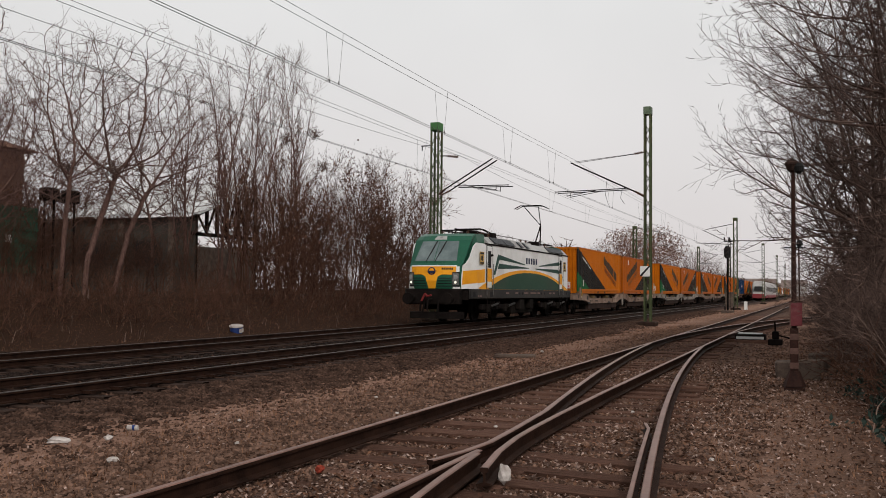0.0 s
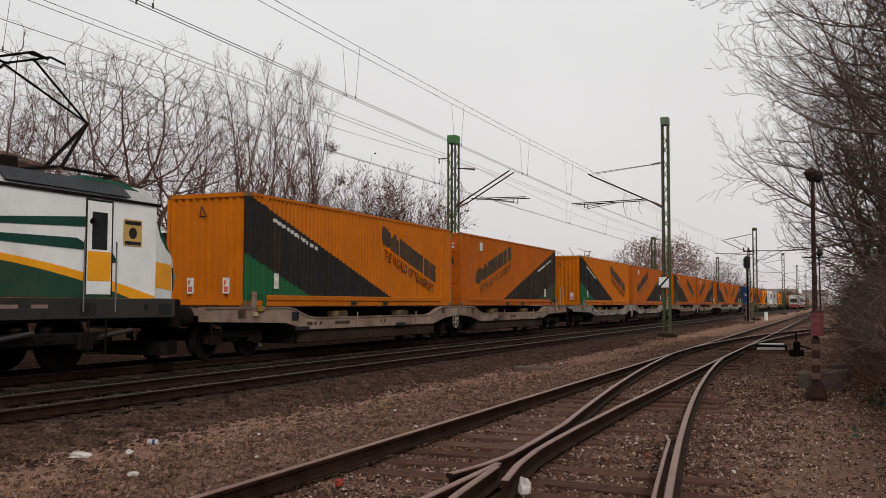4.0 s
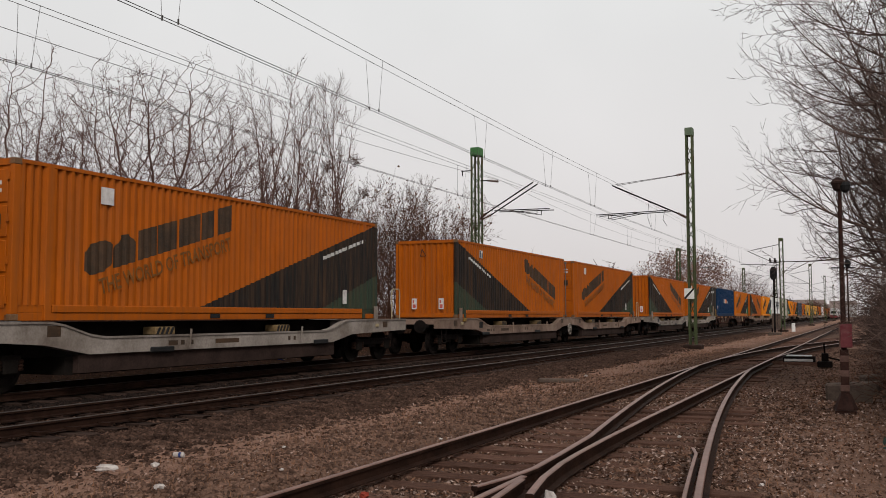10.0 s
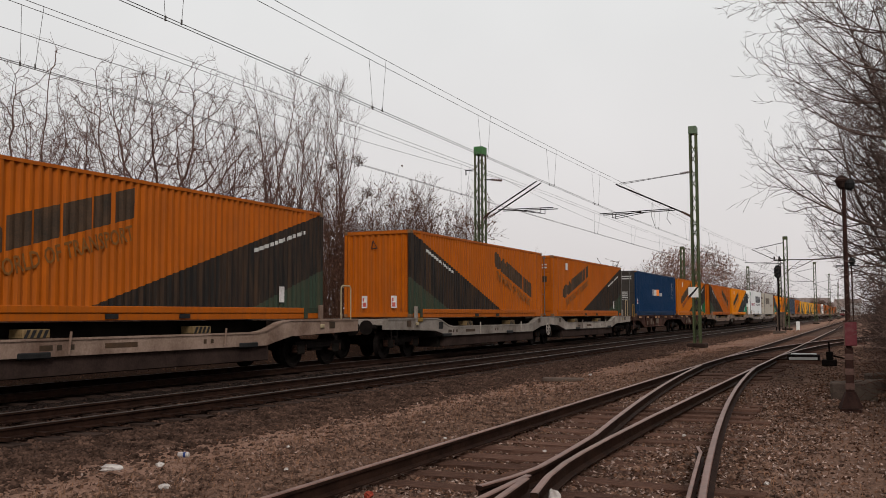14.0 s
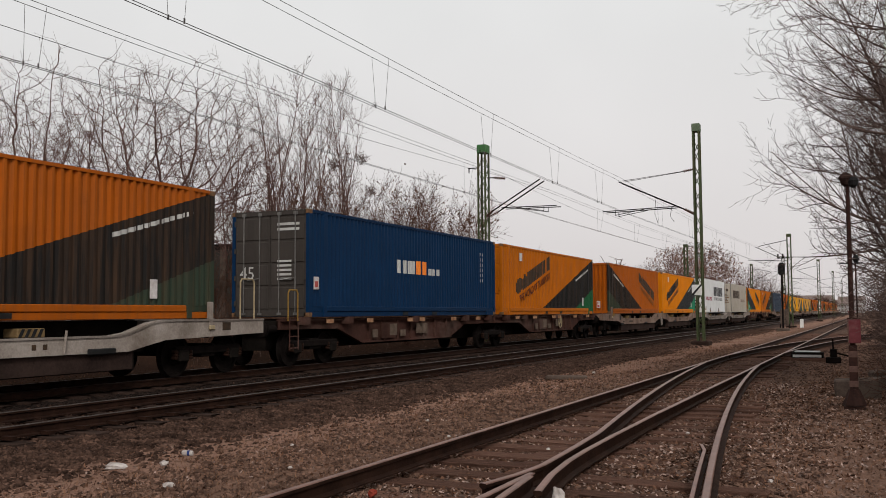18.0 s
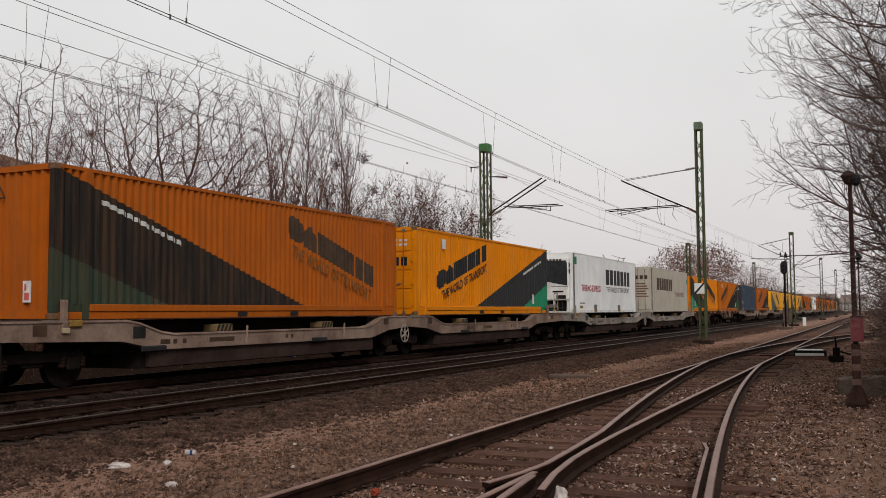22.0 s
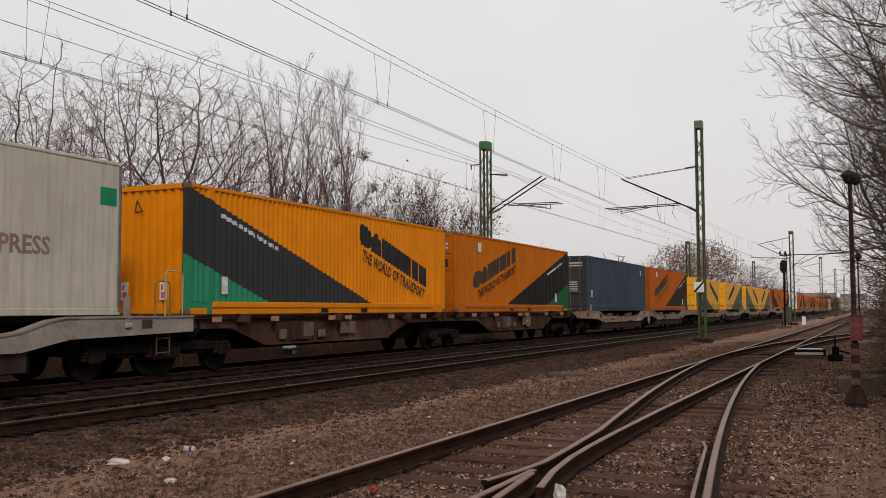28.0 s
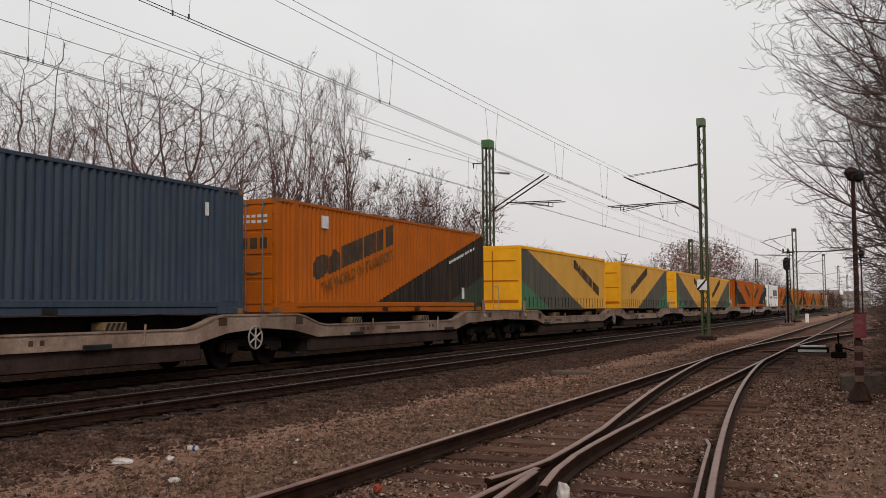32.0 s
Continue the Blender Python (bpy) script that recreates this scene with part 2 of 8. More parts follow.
M["iron"] = mat("galvanised_iron", (0.10, 0.095, 0.09), (0.20, 0.19, 0.18), 4, 0.55, 0.5, 40, 0.1)
M["ceramic"] = mat("brown_insulator_ceramic", (0.05, 0.025, 0.018), (0.09, 0.045, 0.03), 4, 0.3, 0, 30, 0.0)
M["concrete"] = mat("weathered_concrete", (0.0553, 0.0390, 0.0310), (0.1275, 0.0938, 0.0756), 3, 0.92, 0, 40, 0.5, stain=(0.0425, 0.0338, 0.0252))
M["white"] = mat("white_paint", (0.55, 0.54, 0.52), (0.75, 0.74, 0.72), 2, 0.6, 0, 30, 0.05, stain=(0.3, 0.26, 0.22))
M["black"] = mat("black_paint", (0.010, 0.010, 0.010), (0.022, 0.021, 0.021), 3, 0.6, 0, 30, 0.05)
M["wagon_grey"] = mat("dusty_pale_grey_wagon_paint", (0.18, 0.147, 0.124), (0.33, 0.285, 0.25), 1.2, 0.75, 0, 25, 0.1, stain=(0.085, 0.058, 0.042), amount=0.7, vary=0.18)
M["wagon_tan"] = mat("rust_dusted_wagon_paint", (0.15, 0.095, 0.070), (0.29, 0.205, 0.160), 1.2, 0.75, 0, 25, 0.1, stain=(0.075, 0.040, 0.028), amount=0.7, vary=0.15)
M["wagon_brown"] = mat("grimy_brown_wagon_paint", (0.036, 0.018, 0.014), (0.080, 0.038, 0.030), 1.2, 0.8, 0.0, 25, 0.15, stain=(0.15, 0.115, 0.095), amount=0.3, spec=0.03)
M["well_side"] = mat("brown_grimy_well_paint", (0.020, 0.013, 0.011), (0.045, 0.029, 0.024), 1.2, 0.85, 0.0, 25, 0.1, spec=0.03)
# near-black underframe colour that includes the shade below the loads
M["pocket"] = mat("shade_dark_underframe", (0.007, 0.006, 0.005), (0.018, 0.014, 0.012), 1.5, 0.9, 0.0, 25, 0.2, spec=0.03)


# ---------------------------------------------------------------- mesh helpers
def mesh_of(bm, material, smooth=False):
    me = bpy.data.meshes.new("mesh")
    bm.normal_update()
    bm.to_mesh(me)
    bm.free()
    if material:
        me.materials.append(material)
    if smooth:
        for poly in me.polygons:
            poly.use_smooth = True
    return me


def part(name, shape, material, parent, label="", at=None, smooth=False):
    """One mesh object under a thing or under a part. shape: a bmesh, or a mesh to share."""
    me = shape if isinstance(shape, bpy.types.Mesh) else mesh_of(shape, material, smooth)
    ob = new(name, me)
    ob.parent = parent
    if at is not None:
        ob.matrix_basis = at
    return tagged(ob, label)


def thing(name, m, label, category, group="", kind=""):
    ob = new(name)
    ob.empty_display_size = 0.2
    ob.matrix_basis = m
    return tagged(ob, label, category, group, kind)


def box(bm, x0, x1, y0, y1, z0, z1, m=None):
    vs = [bm.verts.new((x, y, z)) for z in (z0, z1) for y in (y0, y1) for x in (x0, x1)]
    for f in ((0, 2, 3, 1), (4, 5, 7, 6), (0, 1, 5, 4), (2, 6, 7, 3), (0, 4, 6, 2), (1, 3, 7, 5)):
        bm.faces.new([vs[i] for i in f])
    if m is not None:
        bmesh.ops.transform(bm, matrix=m, verts=vs)
    return vs


def boxes(*args):
    bm = bmesh.new()
    for a in args:
        box(bm, *a)
    return bm


def pieces(name, dims, material, parent, bevel=0.0, label=""):
    """One part for each box in dims."""
    for d in dims:
        part(name, bevelled(boxes(d), bevel) if bevel else boxes(d), material, parent, label)


def bevelled(bm, w=0.01, seg=1):
    bmesh.ops.bevel(bm, geom=list(bm.edges), offset=w, segments=seg, affect="EDGES", profile=0.6)
    return bm


def prism(bm, pts, axis, a0, a1):
    """A polygon swept along an axis: pts are the two other coordinates in x, y, z order."""
    def put(p, a):
        return (a, *p) if axis == "x" else (p[0], a, p[1]) if axis == "y" else (*p, a)
    lo = [bm.verts.new(put(p, a0)) for p in pts]
    hi = [bm.verts.new(put(p, a1)) for p in pts]
    n = len(pts)
    fs = [bm.faces.new(lo), bm.faces.new(hi[::-1])]
    for i in range(n):
        fs.append(bm.faces.new((lo[i], hi[i], hi[(i + 1) % n], lo[(i + 1) % n])))
    bmesh.ops.recalc_face_normals(bm, faces=fs)
    return bm


def rod(bm, a, b, r, sides=6, r2=None):
    a, b = Vector(a), Vector(b)
    d = b - a
    q = d.to_track_quat("Z", "Y").to_matrix()
    ra, rb = r, r if r2 is None else r2
    lo, hi = [], []
    for i in range(sides):
        t = 2 * math.pi * i / sides
        o = q @ Vector((math.cos(t), math.sin(t), 0))
        lo.append(bm.verts.new(a + o * ra))
        hi.append(bm.verts.new(b + o * rb))
    for i in range(sides):
        j = (i + 1) % sides
        bm.faces.new((lo[i], lo[j], hi[j], hi[i]))
    bm.faces.new(lo[::-1])
    bm.faces.new(hi)
    return bm


def rods(pairs, r, sides=6):
    bm = bmesh.new()
    for a, b in pairs:
        rod(bm, a, b, r, sides)
    return bm


def lathe(bm, profile, centre=(0, 0, 0), axis="z", sides=16):
    """profile: (radius, height) rows; closed at both ends."""
    rings = []
    for r, h in profile:
        ring = []
        for i in range(sides):
            t = 2 * math.pi * i / sides
            p = (r * math.cos(t), r * math.sin(t), h)
            if axis == "x":
                p = (p[2], p[0], p[1])
            elif axis == "y":
                p = (p[0], p[2], p[1])
            ring.append(bm.verts.new(Vector(p) + Vector(centre)))
        rings.append(ring)
    fs = []
    for a, b in zip(rings, rings[1:]):
        for i in range(sides):
            j = (i + 1) % sides
            fs.append(bm.faces.new((a[i], a[j], b[j], b[i])))
    fs.append(bm.faces.new(rings[0][::-1]))
    fs.append(bm.faces.new(rings[-1]))
    bmesh.ops.recalc_face_normals(bm, faces=fs)
    return bm


def raw_mesh(name, verts, faces, material, smooth=False):
    me = bpy.data.meshes.new(name)
    me.from_pydata(verts, [], faces)
    me.materials.append(material)
    if smooth:
        me.polygons.foreach_set("use_smooth", [True] * len(me.polygons))
    return me


def quads_mesh(name, verts, quads, material):
    """From arrays: verts (n, 3), quads (m, k)."""
    me = bpy.data.meshes.new(name)
    k = quads.shape[1]
    me.vertices.add(len(verts))
    me.vertices.foreach_set("co", np.ascontiguousarray(verts, dtype=np.float32).ravel())
    me.loops.add(quads.size)
    me.loops.foreach_set("vertex_index", np.ascontiguousarray(quads, dtype=np.int32).ravel())
    me.polygons.add(len(quads))
    me.polygons.foreach_set("loop_start", np.arange(0, quads.size, k, dtype=np.int32))
    me.update(calc_edges=True)
    me.materials.append(material)
    return me


def letters(text, size, material, name, parent, m, label="", squeeze=1.0, bold=0.0):
    """Real characters in the built-in font, as a thin mesh."""
    cu = bpy.data.curves.new("lettering", "FONT")
    cu.body, cu.size, cu.extrude, cu.resolution_u = text, size, 0.001, 2
    cu.align_x, cu.align_y, cu.offset = "CENTER", "CENTER", bold
    tmp = bpy.data.objects.new("lettering", cu)
    scene.collection.objects.link(tmp)
    dg = bpy.context.evaluated_depsgraph_get()
    me = bpy.data.meshes.new_from_object(tmp.evaluated_get(dg))
    bpy.data.objects.remove(tmp)
    bpy.data.curves.remove(cu)
    me.materials.clear()
    me.materials.append(material)
    me.transform(Matrix.Diagonal((squeeze, 1, 1, 1)))
    return part(name, me, material, parent, label, at=m)


# ---------------------------------------------------------------- ground
def ground_z(x, y):
    """Flat beside the tracks; a bushy bank beyond the far track; a low rise under the hedge."""
    z = 0.0
    if x < -18.2:
        t = min((-18.2 - x) / 5.0, 1.0)
        z += 1.35 * t * t * (3 - 2 * t)
    if x > 1.6:
        t = min((x - 1.6) / 4.0, 1.0)
        z += 0.45 * t * t * (3 - 2 * t)
    if -8.9 < x < -6.0:
        z -= 0.07 * (1 - abs((x + 7.4) / 1.5)) if abs(x + 7.4) < 1.5 else 0
    k = 1.0 if abs(y) < 150 else 0.0
    n = noise.noise(Vector((x * 0.45, y * 0.35, 1.7))) * 0.05 + noise.noise(Vector((x * 1.7, y * 1.5, 4.1))) * 0.022
    if -17 < x < -8.6:
        n *= 0.25
    return z + k * n - 0.045


xs = [-1500, -700, -300, -150, -90, -60, -45, -36, -30] + [-27 + 0.75 * i for i in range(12)] + [-18 + 0.35 * i for i in range(63)] + [4.4 + 0.8 * i for i in range(10)] + [14, 20, 30, 50, 90, 200, 700, 1500]
ys = [-600, -200, -80, -40, -20, -10, -4, 0] + [2 + 0.4 * i for i in range(90)] + [38 + 1.5 * i for i in range(40)] + [100, 106, 114, 124, 140, 160, 190, 230, 300, 400, 600, 1000, 1800, 3500]
gv = [(x, y, ground_z(x, y)) for y in ys for x in xs]
nx = len(xs)
gf = [(j * nx + i, j * nx + i + 1, (j + 1) * nx + i + 1, (j + 1) * nx + i) for j in range(len(ys) - 1) for i in range(nx - 1)]
ground = new("ground", raw_mesh("ground", gv, gf, M["ground"], True))
tagged(ground, "trampled brown earth, dry grass and cinders beside railway tracks", "ground", kind="structure")

# ---------------------------------------------------------------- tracks
RAIL = 0.17                                   # top of every rail
GAUGE = 1.505                                 # from head to head, centre lines
NEAR, FAR = -10.65, -14.92                    # centre lines of the two main tracks
LEFT_RAIL, RIGHT_RAIL = -4.25, -2.74          # the straight siding
PROFILE = [(-0.065, -0.145), (0.065, -0.145), (0.065, -0.133), (0.011, -0.117), (0.009, -0.045), (0.033, -0.034), (0.033, -0.008), (0.025, 0.0), (-0.025, 0.0), (-0.033, -0.008), (-0.033, -0.034), (-0.009, -0.045), (-0.011, -0.117), (-0.065, -0.133)]


def rail_mesh(points, top, side, scale=1.0):
    vs, fs = [], []
    n = len(PROFILE)
    for i, (x, y) in enumerate(points):
        a, b = points[max(i - 1, 0)], points[min(i + 1, len(points) - 1)]
        d = Vector((b[0] - a[0], b[1] - a[1])).normalized()
        for px, pz in PROFILE:
            vs.append((x + d.y * px * scale, y - d.x * px * scale, RAIL + pz * scale))
    mats = []
    for i in range(len(points) - 1):
        for k in range(n):
            j = (k + 1) % n
            fs.append((i * n + k, i * n + j, (i + 1) * n + j, (i + 1) * n + k))
            mats.append(1 if k in (6, 7, 8) else 0)
    for base, rev in ((0, False), ((len(points) - 1) * n, True)):
        loop = tuple(base + k for k in range(n))
        fs.append(loop[::-1] if not rev else loop)
        mats.append(0)
    me = raw_mesh("rail", vs, fs, side)
    me.materials.append(top)
    me.polygons.foreach_set("material_index", mats)
    return me


def turn_near(y, toe=26.0):
    u = max(toe - y, 0.0)
    return 0.0406 * u + 0.0023 * u * u


def turn_far(y, toe=33.0):
    u = max(y - toe, 0.0)
    return 0.030 * u + 0.0033 * u * u


def line_points(x0, fn, y0, y1, step):
    n = max(int((y1 - y0) / step), 1)
    return [(x0 + fn(y0 + (y1 - y0) * i / n), y0 + (y1 - y0) * i / n) for i in range(n + 1)]


siding = thing("siding_track", pose(0, 0, 0), "rusty siding track with turnouts on old wooden sleepers", "railway track", kind="structure")
zero = lambda y: 0.0
main_right = lambda y: turn_near(y)
for pts in (line_points(LEFT_RAIL, zero, -12, 420, 432),
            [(-2.42, 7.12), (-2.56, 7.9), (-2.645, 8.7), (-2.68, 9.4), (RIGHT_RAIL + 0.03, 10.6), (RIGHT_RAIL, 13.0), (RIGHT_RAIL, 420)],
            line_points(RIGHT_RAIL, turn_near, -8, 25.6, 0.8),
            [(-2.93, 7.25), (-2.83, 7.8), (-2.79, 8.35), (-2.83, 9.2), (-2.88, 10.0)] + line_points(LEFT_RAIL, lambda y: turn_near(y, 27.5), 10.8, 26.6, 0.8),
            line_points(RIGHT_RAIL, turn_far, 33.4, 95, 1.5),
            line_points(LEFT_RAIL, lambda y: turn_far(y, 31.0), 31.6, 95, 1.5)):
    part("rail", rail_mesh(pts, M["railtop"], M["rust"]), None, siding)
# the frog: two point rails that run together
part("point_rail", rail_mesh([(-2.74, -12), (-2.74, 5.5), (-2.735, 7.9)], M["railtop"], M["rust"]), None, siding)
part("point_rail", rail_mesh([(x - GAUGE, y) for x, y in line_points(RIGHT_RAIL, turn_near, -8, 5.6, 0.8)] + [(-2.585, 6.6), (-2.70, 7.75)], M["railtop"], M["rust"]), None, siding)
guard = [(x - 0.10 - (0.05 if k == 12 else 0), y) for k, (x, y) in enumerate(line_points(RIGHT_RAIL, turn_near, 5.4, 10.25, 0.4))]
part("check_rail", rail_mesh(guard, M["railtop"], M["rust"], 0.55), None, siding)

rng = random.Random(3)


def sleeper_bm(length, width, height, seed):
    r = random.Random(seed)
    bm = bmesh.new()
    box(bm, -length / 2, length / 2, -width / 2, width / 2, -height, 0)
    bmesh.ops.bevel(bm, geom=list(bm.edges), offset=0.012, segments=1, affect="EDGES")
    for v in bm.verts:
        v.co += Vector((r.uniform(-.03, .03), r.uniform(-.012, .012), r.uniform(-.012, .006)))
    return bm


sleeper_kinds = {}


def sleeper(parent, xc, y, length, material, z, turn=0.0, width=0.25):
    key = (round(length * 2) / 2, material.name, rng.randrange(4))
    if key not in sleeper_kinds:
        sleeper_kinds[key] = mesh_of(sleeper_bm(key[0], width, 0.15, hash(key[2]) + 5), material)
    part("sleeper", sleeper_kinds[key], None, parent, at=pose(xc + rng.uniform(-.04, .04), y + rng.uniform(-.03, .03), z + rng.uniform(-.012, .008), 0, 0, turn + rng.uniform(-1, 1)))


y = 3.0
while y < 30:
    d = turn_near(y) if y < 25 else 0
    left, right = LEFT_RAIL - 0.5, RIGHT_RAIL + 0.5 + d
    if d < 1.15:
        sleeper(siding, (left + right) / 2, y, right - left, M["wood_sleeper"], -0.017)
    else:
        sleeper(siding, (LEFT_RAIL + RIGHT_RAIL) / 2 - 0.15, y, 2.5, M["wood_sleeper"], -0.017)
        sleeper(siding, RIGHT_RAIL + d - 0.75, y + 0.1, 2.5, M["wood_sleeper"], -0.019, -5)
    y += 0.64
while y < 70:
    d = turn_far(y)
    sleeper(siding, (LEFT_RAIL - 0.5 + RIGHT_RAIL + 0.5 + min(d, 2.0)) / 2, y, 2.5 + min(d, 2.0), M["wood_sleeper"], -0.012)
    y += 0.64

for centre, nm, lab in ((NEAR, "near_main_track", "empty main line track with dark rails on grimy sleepers"), (FAR, "far_main_track", "main line track that carries the freight train")):
    tr = thing(nm, pose(0, 0, 0), lab, "railway track", kind="structure")
    for s in (-1, 1):
        part("rail", rail_mesh([(centre + s * GAUGE / 2, -60), (centre + s * GAUGE / 2, 900)], M["railtop_dark"], M["rust"]), None, tr)
    y = 2.0 if centre == NEAR else 6.0
    while y < (95 if centre == NEAR else 60):
        sleeper(tr, centre, y, 2.5, M["conc_sleeper"], 0.0)
        y += 0.6
    # rail clips on the nearer rail
    if centre == NEAR:
        clip = mesh_of(boxes((-0.1, 0.1, -0.05, 0.05, 0.0, 0.045)), M["rust"])
        y = 5.0
        while y < 40:
            part("rail_clip", clip, None, tr, at=pose(centre + GAUGE / 2 + 0.11, y, 0.02))
            y += 0.6


# ---------------------------------------------------------------- overhead line masts
def lattice_mast(name, x, y, h, half, label, cap, fresh=True):
    ob = thing(name, pose(x, y, 0), label, "mast", "overhead line masts")
    hx_, hy_ = half
    corners = [(sx_ * hx_, sy_ * hy_) for sx_ in (-1, 1) for sy_ in (-1, 1)]
    for cx, cy in corners:
        bm = bmesh.new()
        box(bm, cx - 0.04, cx + 0.04, cy - 0.04, cy + 0.04, 0, h - cap)
        part("leg", bm, M["mast_green"], ob)
    step, z, k = 0.62, 0.25, 0
    bars = []
    while z + step < h - cap:
        for sgn in (-1, 1):
            a = sgn if k % 2 else -sgn
            bars.append(((-hx_ * a, sgn * hy_, z), (hx_ * a, sgn * hy_, z + step)))
            bars.append(((sgn * hx_, -hy_ * a, z), (sgn * hx_, hy_ * a, z + step)))
        z += step
        k += 1
    if y < 60:
        for bar in bars:
            part("brace", rods([bar], 0.02, 4), M["mast_green"], ob)
    else:
        tagged(part("bracing", rods(bars, 0.02, 4), M["mast_green"], ob), kind="stuff")
    part("cap", bevelled(boxes((-hx_ - 0.055, hx_ + 0.055, -hy_ - 0.055, hy_ + 0.055, h - cap, h)), 0.02), {True: M["cap_green"], None: M["cap_grey"]}.get(fresh, M["mast_green"]), ob, "fresh green painted cap" if fresh else "")
    part("footing", bevelled(boxes((-hx_ - 0.3, hx_ + 0.3, -hy_ - 0.3, hy_ + 0.3, -0.3, 0.10)), 0.04), M["conc_sleeper"], ob, "grimy concrete footing")
    return ob


def ring_x(x, y, z, radius, r, n=20):
    """A round hand wheel rim that stands across x."""
    pts = [(x, y + radius * math.cos(2 * math.pi * k / n), z + radius * math.sin(2 * math.pi * k / n)) for k in range(n)]
    return rods(list(zip(pts, pts[1:] + pts[:1])), r, 6)


def insulator(bm, a, b, n=5, r=0.07):
    a, b = Vector(a), Vector(b)
    for i in range(n):
        c = a.lerp(b, (i + 0.5) / n)
        d = (b - a).normalized() * 0.02
        rod(bm, c - d, c + d, r, 8)
    rod(bm, a, b, 0.03, 6)
    return bm


MESS, CONT = 7.75, 6.45                     # heights of messenger and contact wire at the masts
mast_far = lattice_mast("lattice_mast", -18.0, 45.0, 10.15, (0.19, 0.25), "green lattice overhead line mast with a bright green cap", 0.42)
mast_near = lattice_mast("lattice_mast", -7.8, 48.3, 10.95, (0.14, 0.20), "slim green lattice overhead line mast with a warning sign", 0.4, None)
for ob, sgn, hx_, zmid, reach, top in ((mast_far, 1, 0.19, 6.45, 2.95, 8.15), (mast_near, -1, 0.14, 6.4, 3.75, 8.22)):
    x0 = sgn * hx_
    for dy in (-0.35, 0.35):
        part("insulator", insulator(bmesh.new(), (x0, dy * .4, zmid), (x0 + sgn * 0.45, dy, zmid + 0.25)), M["ceramic"], ob)
        part("cantilever_tube", rods([((x0 + sgn * 0.42, dy, zmid + 0.23), (x0 + sgn * reach, dy, top))], 0.034), M["dark_steel"], ob)
        z2 = zmid + (0.35 if sgn > 0 else 0.33)
        part("steady_tube", rods([((x0 + sgn * 0.9, dy, zmid + 0.5 * (top - zmid) * 0.45), (x0 + sgn * (reach + 0.85), dy, z2))], 0.026), M["dark_steel"], ob)
        part("registration_arm", rods([((x0 + sgn * (reach - 1.3), dy, z2 + .02), (x0 + sgn * (reach + 0.2), dy, z2 - 0.22)), ((x0 + sgn * (reach + .2), dy, z2 + .02), (x0 + sgn * (reach + .2), dy, z2 - 0.24))], 0.018), M["dark_steel"], ob)
    if sgn < 0:
        for dy in (-0.2, 0.2):
            part("stay_wire", rods([((x0 - 0.5, dy * .3, 8.6), (x0 + sgn * 3.6, dy, 8.28))], 0.014), M["wire"], ob)
        part("insulator", insulator(bmesh.new(), (x0, 0, 8.68), (x0 - 0.55, 0, 8.6)), M["ceramic"], ob)
        for dy, pts in ((-0.3, ((1.9, 7.2), (1.95, 6.5), (1.8, 6.0))), (0.3, ((1.2, 6.9), (1.3, 6.4), (1.1, 6.1)))):
            part("jumper", rods([((x0 - pts[k][0], dy, pts[k][1]), (x0 - pts[k + 1][0], dy, pts[k + 1][1])) for k in (0, 1)], 0.012), M["wire"], ob)
    else:
        part("side_bracket", rods([((x0, 0, 8.45), (x0 + 0.55, 0, 8.42))], 0.03), M["dark_steel"], ob)
        part("side_bracket", rods([((-0.3, 0, 9.0), (-0.85, 0, 9.0)), ((-0.8, 0, 9.0), (-0.8, 0, 8.75))], 0.03), M["dark_steel"], ob)
        part("insulator", insulator(bmesh.new(), (x0 + .4, 0, 8.43), (x0 + 1.0, 0, 8.35)), M["ceramic"], ob)
# warning triangle plate with a slash on the near mast
bm = bmesh.new()
box(bm, -0.31, 0.31, -0.02, 0.0, -0.33, 0.33)
plate = part("warning_plate", bm, M["white"], mast_near, "small white plate with a black slash", at=pose(-0.10, -0.28, 2.62) @ Matrix.Scale(0.78, 4))
part("slash", prism(bmesh.new(), [(-0.31, -0.33), (-0.2, -0.33), (0.31, 0.28), (0.31, 0.33), (0.22, 0.33), (-0.31, -0.24)], "y", -0.026, -0.022), M["black"], plate)

# ---------------------------------------------------------------- wires
def wire_bm(bm, spans, r, n=14):
    """One wire through all its spans: (x0, x1, y0, y1, z, sag)."""
    pts = []
    for x0, x1, y0, y1, z, sag in spans:
        for i in range(1 if pts else 0, n + 1):
            t = i / n
            pts.append((x0 + (x1 - x0) * t, y0 + (y1 - y0) * t, z - 4 * sag * t * (1 - t)))
    rings = []
    for p in pts:
        rings.append([bm.verts.new((p[0] + r * math.cos(k * math.pi / 2), p[1], p[2] + r * math.sin(k * math.pi / 2))) for k in range(4)])
    for a, b in zip(rings, rings[1:]):
        for k in range(4):
            bm.faces.new((a[k], a[(k + 1) % 4], b[(k + 1) % 4], b[k]))
    return bm


